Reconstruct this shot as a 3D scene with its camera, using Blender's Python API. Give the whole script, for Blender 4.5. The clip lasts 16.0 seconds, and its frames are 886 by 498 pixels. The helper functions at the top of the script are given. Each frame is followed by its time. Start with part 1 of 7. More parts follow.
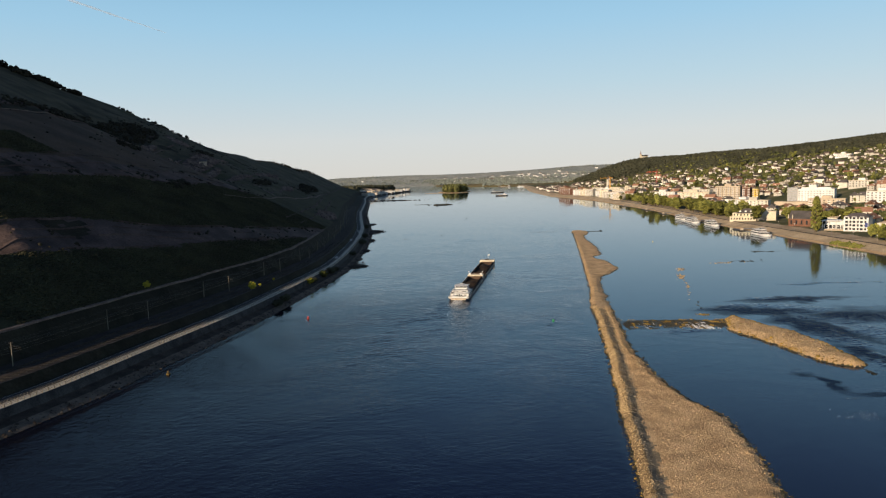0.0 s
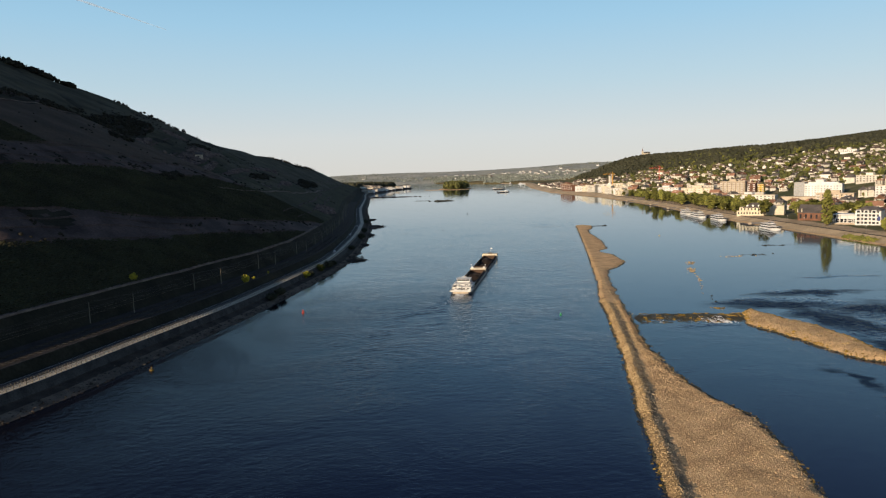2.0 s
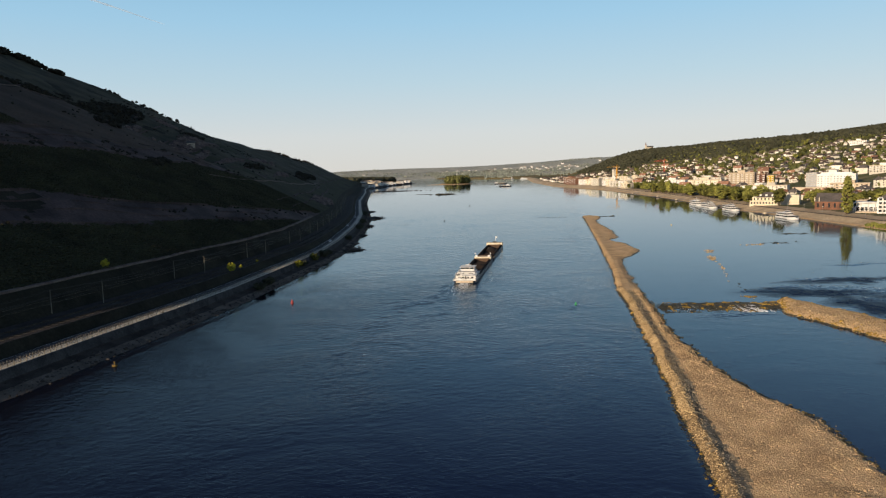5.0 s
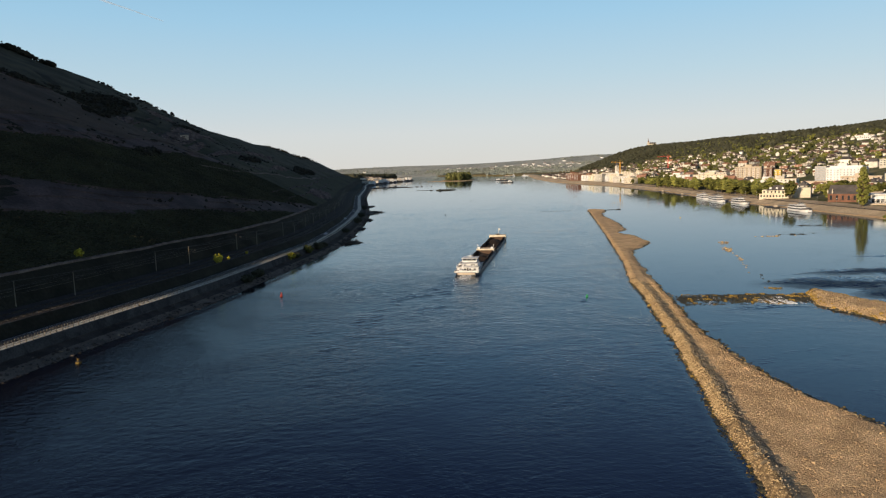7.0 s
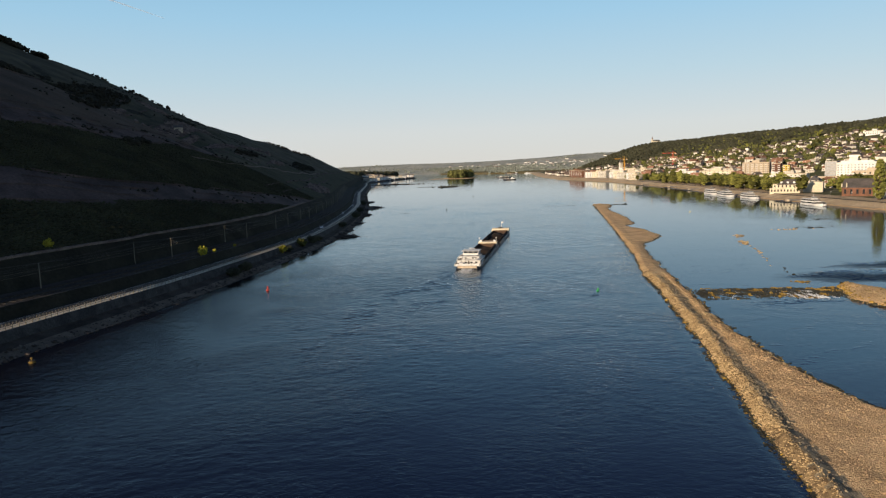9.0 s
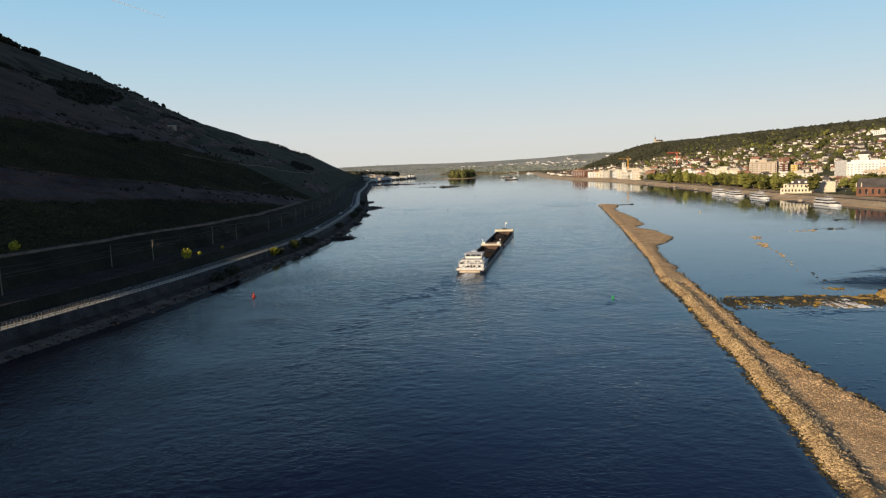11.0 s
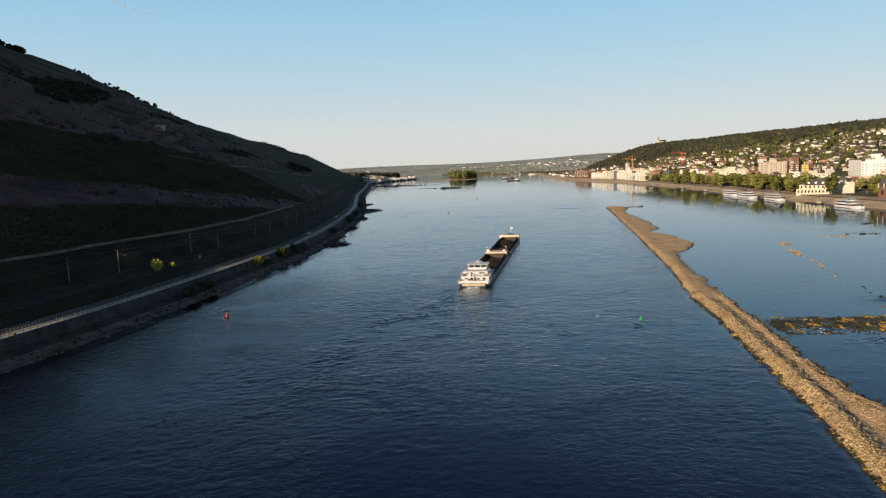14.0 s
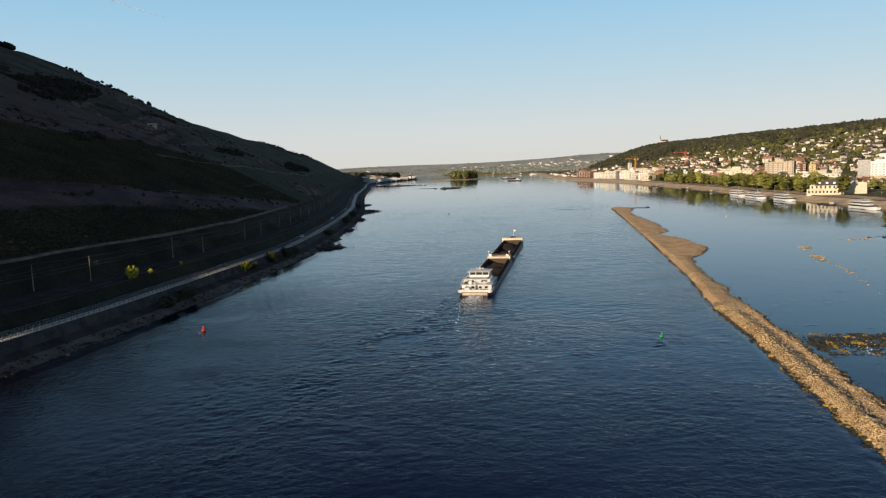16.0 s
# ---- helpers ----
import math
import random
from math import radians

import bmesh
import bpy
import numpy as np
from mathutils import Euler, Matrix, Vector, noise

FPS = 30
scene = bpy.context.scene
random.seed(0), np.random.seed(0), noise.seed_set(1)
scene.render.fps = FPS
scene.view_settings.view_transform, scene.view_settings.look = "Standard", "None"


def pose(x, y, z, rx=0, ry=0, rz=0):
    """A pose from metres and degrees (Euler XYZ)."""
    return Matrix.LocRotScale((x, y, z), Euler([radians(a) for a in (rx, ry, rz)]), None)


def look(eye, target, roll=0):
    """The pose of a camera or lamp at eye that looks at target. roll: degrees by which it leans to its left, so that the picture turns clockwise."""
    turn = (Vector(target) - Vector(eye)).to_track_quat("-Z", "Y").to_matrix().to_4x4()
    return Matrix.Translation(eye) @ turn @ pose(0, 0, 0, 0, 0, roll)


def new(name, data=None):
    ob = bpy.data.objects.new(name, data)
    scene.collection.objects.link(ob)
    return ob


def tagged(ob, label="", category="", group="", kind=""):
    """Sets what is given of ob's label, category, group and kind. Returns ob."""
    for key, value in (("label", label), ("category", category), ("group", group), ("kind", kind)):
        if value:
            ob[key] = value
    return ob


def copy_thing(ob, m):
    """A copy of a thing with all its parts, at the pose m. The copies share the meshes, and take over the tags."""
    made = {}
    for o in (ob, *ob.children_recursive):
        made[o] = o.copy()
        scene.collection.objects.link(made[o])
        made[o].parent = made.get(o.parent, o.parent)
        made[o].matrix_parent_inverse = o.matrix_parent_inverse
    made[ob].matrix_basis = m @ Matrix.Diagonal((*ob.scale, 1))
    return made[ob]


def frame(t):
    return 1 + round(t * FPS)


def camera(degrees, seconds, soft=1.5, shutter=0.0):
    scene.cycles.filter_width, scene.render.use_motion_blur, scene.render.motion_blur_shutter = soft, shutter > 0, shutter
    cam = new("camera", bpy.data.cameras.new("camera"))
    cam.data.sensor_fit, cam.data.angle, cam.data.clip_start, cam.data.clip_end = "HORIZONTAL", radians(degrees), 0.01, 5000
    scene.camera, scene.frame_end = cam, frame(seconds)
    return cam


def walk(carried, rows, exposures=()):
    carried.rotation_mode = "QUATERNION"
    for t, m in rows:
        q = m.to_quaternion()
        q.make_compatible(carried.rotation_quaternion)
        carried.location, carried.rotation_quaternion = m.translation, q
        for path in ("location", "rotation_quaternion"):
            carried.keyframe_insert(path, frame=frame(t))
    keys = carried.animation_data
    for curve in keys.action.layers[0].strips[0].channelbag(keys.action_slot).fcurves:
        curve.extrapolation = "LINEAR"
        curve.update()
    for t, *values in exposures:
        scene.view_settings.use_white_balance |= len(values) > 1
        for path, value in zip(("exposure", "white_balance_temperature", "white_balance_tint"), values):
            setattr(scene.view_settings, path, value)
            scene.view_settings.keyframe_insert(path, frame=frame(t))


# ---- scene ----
cam = camera(64.9, 16.0, soft=1.25)
PATH = [
    (0, (1.115, 2.949, 68.351), (1.099, 4.938, 68.137), -1.7),
    (0.5, (1.115, 6.406, 67.153), (1.099, 8.395, 66.937), -1.7),
    (1, (0.798, 10.067, 65.879), (0.782, 12.055, 65.663), -1.7),
    (1.5, (0.543, 14.19, 64.531), (0.526, 16.178, 64.313), -1.6),
    (2, (0.429, 18.493, 63.146), (0.411, 20.481, 62.927), -1.7),
    (2.5, (0.247, 22.844, 61.743), (0.229, 24.832, 61.522), -1.7),
    (3, (-0.035, 27.315, 60.368), (-0.054, 29.302, 60.146), -1.7),
    (3.5, (-0.478, 31.975, 59.063), (-0.496, 33.962, 58.839), -1.7),
    (4, (-0.528, 36.682, 57.796), (-0.547, 38.67, 57.57), -1.7),
    (6.5, (-0.604, 61.149, 49.571), (-0.628, 63.135, 49.341), -2.0),
    (7, (-0.567, 66.285, 48.371), (-0.592, 68.271, 48.139), -1.9),
    (7.5, (-0.008, 70.877, 46.951), (-0.035, 72.863, 46.718), -2.0),
    (8, (0.174, 75.64, 45.508), (0.146, 77.626, 45.275), -2.0),
    (8.5, (0.292, 80.631, 44.003), (0.262, 82.617, 43.77), -2.0),
    (9, (0.377, 85.737, 43.009), (0.345, 87.723, 42.774), -1.9),
    (11.5, (0.302, 110.412, 41.595), (0.265, 112.398, 41.362), -1.9),
    (12, (0.343, 115.254, 41.498), (0.306, 117.24, 41.266), -2.0),
    (12.5, (0.466, 120.148, 41.446), (0.429, 122.134, 41.214), -2.0),
    (13, (0.233, 125.311, 41.489), (0.194, 127.297, 41.258), -2.0),
    (13.5, (0.023, 130.423, 41.559), (-0.015, 132.409, 41.328), -2.0),
    (14, (0.149, 135.189, 41.55), (0.11, 137.175, 41.319), -2.0),
    (14.5, (0.515, 139.657, 41.563), (0.474, 141.643, 41.331), -2.0),
    (15, (0.184, 144.627, 41.576), (0.145, 146.613, 41.345), -1.9),
    (15.5, (0.049, 149.484, 41.486), (0.008, 151.47, 41.255), -2.0),
    (16, (0.458, 154.298, 41.29), (0.417, 156.284, 41.059), -2.0),
]
walk(cam, [(t, look(eye, target, roll)) for t, eye, target, roll in PATH], exposures=[(0, 0.3, 6500, 10), (16, 0.3, 6500, 10)])

# ---------- light ----------
SUN_ELEV, SUN_TURN = 14.6, 222.7          # height, and compass turn from +y to +x
world = bpy.data.worlds.new("world")
scene.world = world
world.use_nodes = True
wn = world.node_tree
sky = wn.nodes.new("ShaderNodeTexSky")
sky.sky_type = "NISHITA"
sky.sun_disc = False
sky.sun_elevation, sky.sun_rotation = radians(SUN_ELEV), radians(SUN_TURN)
sky.altitude, sky.air_density, sky.dust_density, sky.ozone_density = 100, 1.0, 0.2, 2.0
# clear evening air: pale haze at the horizon all round, deepening blue towards the zenith
tc = wn.nodes.new("ShaderNodeTexCoord")
up = wn.nodes.new("ShaderNodeSeparateXYZ")
wn.links.new(tc.outputs["Generated"], up.inputs[0])
ramp = wn.nodes.new("ShaderNodeValToRGB")
TONES = ((0.0, 0.63, 0.625, 0.605), (0.05, 0.615, 0.645, 0.655), (0.12, 0.47, 0.62, 0.705), (0.20, 0.34, 0.57, 0.745), (0.26, 0.27, 0.51, 0.71), (0.36, 0.195, 0.345, 0.60), (0.50, 0.122, 0.215, 0.44), (0.72, 0.066, 0.12, 0.28), (1.0, 0.046, 0.088, 0.21))
for n, (at, *rgb) in enumerate(TONES):
    e = ramp.color_ramp.elements[0 if n == 0 else -1] if n in (0, len(TONES) - 1) else ramp.color_ramp.elements.new(at)
    e.position, e.color = at, (*rgb, 1)
wn.links.new(up.outputs[2], ramp.inputs[0])


def sky_math(op, a, b=0.0, c=0.0):
    n = wn.nodes.new("ShaderNodeMath")
    n.operation = op
    for k, v in enumerate((a, b, c)):
        if isinstance(v, (int, float)):
            n.inputs[k].default_value = v
        else:
            wn.links.new(v, n.inputs[k])
    return n.outputs[0]


# the clear sky overhead is deepest at right angles to the sun, as scattered light is
_e, _t = radians(SUN_ELEV), radians(SUN_TURN)
to_sun = wn.nodes.new("ShaderNodeVectorMath")
to_sun.operation = "DOT_PRODUCT"
wn.links.new(tc.outputs["Generated"], to_sun.inputs[0])
to_sun.inputs[1].default_value = (math.sin(_t) * math.cos(_e), math.cos(_t) * math.cos(_e), math.sin(_e))
phase = sky_math("MULTIPLY_ADD", sky_math("MULTIPLY", to_sun.outputs["Value"], to_sun.outputs["Value"]), 0.95, 0.22)
height = wn.nodes.new("ShaderNodeMapRange")
height.interpolation_type = "SMOOTHSTEP"
height.inputs["From Min"].default_value, height.inputs["From Max"].default_value = 0.21, 0.46
wn.links.new(up.outputs[2], height.inputs["Value"])
deepen = sky_math("ADD", 1.0, sky_math("MULTIPLY", height.outputs[0], sky_math("SUBTRACT", phase, 1.0)))
tone = wn.nodes.new("ShaderNodeVectorMath")
tone.operation = "SCALE"
wn.links.new(ramp.outputs[0], tone.inputs[0])
wn.links.new(deepen, tone.inputs["Scale"])
scaled = wn.nodes.new("ShaderNodeVectorMath")
scaled.operation = "SCALE"
scaled.inputs["Scale"].default_value = 0.05
wn.links.new(sky.outputs[0], scaled.inputs[0])
veil = wn.nodes.new("ShaderNodeMix")
veil.data_type = "RGBA"
veil.inputs["Factor"].default_value = 0.85
wn.links.new(scaled.outputs[0], veil.inputs["A"])
wn.links.new(tone.outputs[0], veil.inputs["B"])
wn.links.new(veil.outputs["Result"], wn.nodes["Background"].inputs[0])
wn.nodes["Background"].inputs[1].default_value = 0.95
sun = new("sun", bpy.data.lights.new("sun", "SUN"))
sun.data.energy, sun.data.angle, sun.data.color = 4.7, radians(0.5), (1.0, 0.79, 0.555)
_se, _st = radians(SUN_ELEV), radians(SUN_TURN)
sun.matrix_world = look((0, 0, 400), (-math.sin(_st) * math.cos(_se) * 100, -math.cos(_st) * math.cos(_se) * 100, 400 - math.sin(_se) * 100))
tagged(sun, kind="structure")

# ---------- materials ----------
def mat(name, c1, c2=None, scale=0.3, fine=4.0, rough=0.8, metal=0.0, bump=0.0, bump_scale=None, vary=0.0, c3=None, island=0.0):
    """A surface of two mixed colours: broad stains and fine grain, with relief; vary: spread between repeats."""
    m = bpy.data.materials.new(name)
    m.use_nodes = True
    nt = m.node_tree
    N, L = nt.nodes, nt.links
    bs = N["Principled BSDF"]
    bs.inputs["Roughness"].default_value, bs.inputs["Metallic"].default_value = rough, metal
    bs.inputs["Specular IOR Level"].default_value = 0.5 if rough < 0.7 else 0.12
    geo = N.new("ShaderNodeNewGeometry")
    pos = geo.outputs["Position"]
    c2 = c2 or tuple(v * 0.72 for v in c1)
    n1, n2 = N.new("ShaderNodeTexNoise"), N.new("ShaderNodeTexNoise")
    for n, s, d in ((n1, scale, 4), (n2, fine, 3)):
        n.inputs["Scale"].default_value, n.inputs["Detail"].default_value = s, d
        L.new(pos, n.inputs["Vector"])
    r = N.new("ShaderNodeValToRGB")
    r.color_ramp.elements[0].position, r.color_ramp.elements[1].position = 0.36, 0.64
    r.color_ramp.elements[0].color, r.color_ramp.elements[1].color = (*c2, 1), (*c1, 1)
    if c3:
        e = r.color_ramp.elements.new(0.52)
        e.color = (*c3, 1)
    L.new(n1.outputs[0], r.inputs[0])
    mx = N.new("ShaderNodeMix")
    mx.data_type, mx.blend_type = "RGBA", "OVERLAY"
    mx.inputs["Factor"].default_value = 0.55
    L.new(r.outputs[0], mx.inputs["A"])
    L.new(n2.outputs[0], mx.inputs["B"])
    out = mx.outputs["Result"]
    if vary or island:
        hs = N.new("ShaderNodeHueSaturation")
        mr = N.new("ShaderNodeMapRange")
        amount = vary or island
        mr.inputs["To Min"].default_value, mr.inputs["To Max"].default_value = 1 - amount, 1 + amount
        if vary:
            oi = N.new("ShaderNodeObjectInfo")
            L.new(oi.outputs["Random"], mr.inputs["Value"])
        else:
            L.new(geo.outputs["Random Per Island"], mr.inputs["Value"])
        L.new(mr.outputs[0], hs.inputs["Value"])
        L.new(out, hs.inputs["Color"])
        out = hs.outputs[0]
    L.new(out, bs.inputs["Base Color"])
    if bump:
        b = N.new("ShaderNodeBump")
        b.inputs["Strength"].default_value, b.inputs["Distance"].default_value = 0.8, bump
        n3 = N.new("ShaderNodeTexNoise")
        n3.inputs["Scale"].default_value, n3.inputs["Detail"].default_value = bump_scale or fine, 6
        L.new(pos, n3.inputs["Vector"])
        L.new(n3.outputs[0], b.inputs["Height"])
        L.new(b.outputs[0], bs.inputs["Normal"])
    return m


def water_mat():
    """River water: dark body, ripples of three sizes stretched across the stream, calm and ruffled patches."""
    m = bpy.data.materials.new("river water")
    m.use_nodes = True
    nt = m.node_tree
    N, L = nt.nodes, nt.links
    N.remove(N["Principled BSDF"])
    body, shine = N.new("ShaderNodeBsdfDiffuse"), N.new("ShaderNodeBsdfGlossy")
    body.inputs["Color"].default_value = (0.005, 0.009, 0.026, 1)
    shine.inputs["Color"].default_value, shine.inputs["Roughness"].default_value = (0.88, 0.95, 1.0, 1), 0.05
    fres, both = N.new("ShaderNodeFresnel"), N.new("ShaderNodeMixShader")
    fres.inputs["IOR"].default_value = 1.255
    L.new(body.outputs[0], both.inputs[1])
    L.new(shine.outputs[0], both.inputs[2])
    L.new(both.outputs[0], N["Material Output"].inputs["Surface"])
    geo = N.new("ShaderNodeNewGeometry")
    sep = N.new("ShaderNodeSeparateXYZ")
    L.new(geo.outputs["Position"], sep.inputs[0])
    mp = N.new("ShaderNodeMapping")
    mp.inputs["Scale"].default_value = (1.0, 1.15, 1.0)
    L.new(geo.outputs["Position"], mp.inputs["Vector"])

    def noise_of(scale, detail, rough=0.55, warp=0.0):
        n = N.new("ShaderNodeTexNoise")
        n.inputs["Scale"].default_value, n.inputs["Detail"].default_value, n.inputs["Roughness"].default_value = scale, detail, rough
        n.inputs["Distortion"].default_value = warp
        L.new(mp.outputs[0], n.inputs["Vector"])
        return n.outputs[0]

    def math_of(op, a, b):
        n = N.new("ShaderNodeMath")
        n.operation = op
        for k, v in enumerate((a, b)):
            if hasattr(v, "links"):
                L.new(v, n.inputs[k])
            else:
                n.inputs[k].default_value = v
        return n.outputs[0]

    # the stream is rougher than the still water behind the training wall
    bank = N.new("ShaderNodeMapRange")
    bank.inputs["From Min"].default_value, bank.inputs["From Max"].default_value = 17, 26
    bank.inputs["To Min"].default_value, bank.inputs["To Max"].default_value = 1.0, 0.15
    lean = math_of("SUBTRACT", sep.outputs[0], math_of("MULTIPLY", sep.outputs[1], 0.155))
    L.new(lean, bank.inputs["Value"])
    below = N.new("ShaderNodeMapRange")     # livelier again below the weir
    below.inputs["From Min"].default_value, below.inputs["From Max"].default_value = 292, 312
    below.inputs["To Min"].default_value, below.inputs["To Max"].default_value = 0.5, 0.0
    L.new(sep.outputs[1], below.inputs["Value"])
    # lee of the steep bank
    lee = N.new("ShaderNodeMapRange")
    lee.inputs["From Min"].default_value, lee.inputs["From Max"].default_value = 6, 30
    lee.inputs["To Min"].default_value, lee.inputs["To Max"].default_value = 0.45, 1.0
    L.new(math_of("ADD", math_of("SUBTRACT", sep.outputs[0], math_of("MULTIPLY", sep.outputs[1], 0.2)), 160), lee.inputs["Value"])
    patch = N.new("ShaderNodeMapRange")
    patch.inputs["From Min"].default_value, patch.inputs["From Max"].default_value = 0.38, 0.62
    patch.inputs["To Min"].default_value, patch.inputs["To Max"].default_value = 0.5, 1.4
    L.new(noise_of(0.022, 4, 0.6, 1.0), patch.inputs["Value"])
    h = math_of("ADD", math_of("MULTIPLY", noise_of(0.27, 3, 0.55, 0.8), 0.35), math_of("MULTIPLY", noise_of(0.85, 3, 0.6, 0.8), 0.48))
    h = math_of("ADD", h, math_of("MULTIPLY", noise_of(2.3, 2), 0.12))
    calm = N.new("ShaderNodeMapRange")
    calm.inputs["From Min"].default_value, calm.inputs["From Max"].default_value = 300, 1000
    calm.inputs["To Min"].default_value, calm.inputs["To Max"].default_value = 1.0, 0.15
    L.new(sep.outputs[1], calm.inputs["Value"])
    smooth = N.new("ShaderNodeMapRange")     # the slack reach downstream of the weir
    smooth.inputs["From Min"].default_value, smooth.inputs["From Max"].default_value = 120, 330
    smooth.inputs["To Min"].default_value = 0.42
    L.new(sep.outputs[1], smooth.inputs["Value"])
    h = math_of("MULTIPLY", h, smooth.outputs[0])
    h = math_of("MULTIPLY", h, math_of("MULTIPLY", calm.outputs[0], lee.outputs[0]))
    h = math_of("MULTIPLY", h, math_of("MULTIPLY", math_of("MAXIMUM", bank.outputs[0], below.outputs[0]), patch.outputs[0]))
    # body colour darker and less blue along the bank, bluer in midstream
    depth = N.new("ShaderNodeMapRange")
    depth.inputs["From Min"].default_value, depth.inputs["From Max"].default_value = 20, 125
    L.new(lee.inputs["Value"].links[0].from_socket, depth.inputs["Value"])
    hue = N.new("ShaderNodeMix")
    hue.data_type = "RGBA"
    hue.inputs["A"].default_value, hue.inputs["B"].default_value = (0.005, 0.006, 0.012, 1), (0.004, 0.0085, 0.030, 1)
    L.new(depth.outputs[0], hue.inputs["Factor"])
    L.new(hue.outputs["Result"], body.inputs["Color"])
    # broken water over the shallows round the islet: duller and darker than the still sheet
    bend = N.new("ShaderNodeVectorMath")
    bend.operation = "MULTIPLY_ADD"
    swirl = N.new("ShaderNodeTexNoise")
    swirl.inputs["Scale"].default_value, swirl.inputs["Detail"].default_value = 0.09, 5
    L.new(mp.outputs[0], swirl.inputs["Vector"])
    L.new(swirl.outputs["Color"], bend.inputs[0])
    bend.inputs[1].default_value = (26, 26, 0)
    L.new(geo.outputs["Position"], bend.inputs[2])
    broken = None
    for cx, cy, lx, ly, turn in ((146, 325, 30, 10, -12), (151, 295, 9, 30, 4), (160, 285, 6, 36, 8), (182, 312, 26, 15, 20), (176, 352, 30, 7, 5), (151, 246, 7, 22, 12), (118, 214, 3.0, 14, 10), (132, 197, 14, 3.0, -25), (140, 183, 30, 8, 25)):
        spot, far = N.new("ShaderNodeMapping"), N.new("ShaderNodeVectorMath")
        spot.vector_type, far.operation = "TEXTURE", "LENGTH"
        spot.inputs["Location"].default_value = (cx + 13, cy + 13, 0)
        spot.inputs["Rotation"].default_value, spot.inputs["Scale"].default_value = (0, 0, radians(turn)), (lx, ly, 1)
        L.new(bend.outputs[0], spot.inputs["Vector"])
        L.new(spot.outputs[0], far.inputs[0])
        broken = math_of("MINIMUM", broken, far.outputs["Value"]) if broken else far.outputs["Value"]
    dull = N.new("ShaderNodeMapRange")
    dull.interpolation_type = "SMOOTHSTEP"
    dull.inputs["From Min"].default_value, dull.inputs["From Max"].default_value = 0.35, 1.35
    dull.inputs["To Min"].default_value, dull.inputs["To Max"].default_value = 0.22, 1.0
    L.new(broken, dull.inputs["Value"])
    bank_dim = N.new("ShaderNodeMapRange")     # the steep bank's dark reflection, put in by dimming the gloss
    bank_dim.inputs["From Min"].default_value, bank_dim.inputs["From Max"].default_value = 6, 120
    bank_dim.inputs["To Min"].default_value = 0.44
    L.new(depth.inputs["Value"].links[0].from_socket, bank_dim.inputs["Value"])
    upstream = N.new("ShaderNodeMapRange")     # the dimming fades out in the open reach
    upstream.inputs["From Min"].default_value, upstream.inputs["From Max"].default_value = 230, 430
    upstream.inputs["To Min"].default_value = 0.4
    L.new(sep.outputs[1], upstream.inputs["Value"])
    L.new(math_of("MULTIPLY", fres.outputs[0], math_of("MULTIPLY", dull.outputs[0], math_of("MAXIMUM", bank_dim.outputs[0], upstream.outputs[0]))), both.inputs[0])
    b = N.new("ShaderNodeBump")
    b.inputs["Strength"].default_value, b.inputs["Distance"].default_value = 1.0, 0.20
    L.new(h, b.inputs["Height"])
    L.new(b.outputs[0], shine.inputs["Normal"])
    L.new(b.outputs[0], fres.inputs["Normal"])
    return m


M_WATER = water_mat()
M_VINE = mat("vineyard green", (0.058, 0.056, 0.029), (0.038, 0.037, 0.021), 0.05, 1.2, 0.95, bump=0.5, bump_scale=0.6)
M_SLATE = mat("slate scree and dry walls", (0.112, 0.080, 0.072), (0.054, 0.040, 0.037), 0.06, 0.8, 0.9, bump=0.5, bump_scale=0.5)
M_BARE = mat("bare brown vineyard soil", (0.098, 0.068, 0.048), (0.064, 0.046, 0.034), 0.03, 0.7, 0.95, bump=0.3, bump_scale=0.5)
M_SCRUB = mat("dark scrub", (0.040, 0.036, 0.024), (0.022, 0.020, 0.014), 0.08, 1.0, 0.95, bump=0.6, bump_scale=0.5)
M_HEATH = mat("dry heath and fallow terraces", (0.092, 0.082, 0.052), (0.048, 0.045, 0.031), 0.05, 0.9, 0.95, bump=0.4, bump_scale=0.6)
M_ROCK = mat("pale broken slate rock", (0.19, 0.145, 0.125), (0.10, 0.075, 0.068), 0.15, 1.2, 0.9, bump=0.4, bump_scale=0.8)
M_TRACK = mat("pale trodden slate track", (0.21, 0.165, 0.14), (0.13, 0.10, 0.09), 0.2, 2, 0.95, bump=0.05)
M_ASPHALT = mat("asphalt", (0.062, 0.060, 0.059), (0.046, 0.044, 0.043), 0.2, 6, 0.8, bump=0.01)
M_BALLAST = mat("track ballast", (0.060, 0.050, 0.044), (0.036, 0.031, 0.028), 0.2, 5, 0.95, bump=0.06)
M_PATH = mat("pale concrete footpath", (0.60, 0.53, 0.415), (0.49, 0.43, 0.34), 0.15, 3, 0.75, bump=0.01)
M_QUAY = mat("quay masonry", (0.085, 0.078, 0.070), (0.045, 0.041, 0.038), 0.25, 2, 0.9, bump=0.1)
M_BEACH = mat("shingle bank", (0.076, 0.061, 0.050), (0.038, 0.031, 0.026), 0.2, 2.5, 0.95, bump=0.12)
M_MUD = mat("pale dried mud and pebbles", (0.19, 0.15, 0.115), (0.10, 0.08, 0.063), 0.2, 2.5, 0.95, bump=0.08)
M_SAND = mat("pale dry gravel", (0.66, 0.46, 0.262), (0.46, 0.315, 0.175), 0.16, 3.2, 0.95, bump=0.7, bump_scale=3.0, c3=(0.59, 0.412, 0.232))
M_PROM = mat("trodden promenade earth", (0.52, 0.41, 0.28), (0.34, 0.27, 0.18), 0.05, 0.8, 0.95, bump=0.1, c3=(0.44, 0.345, 0.23))
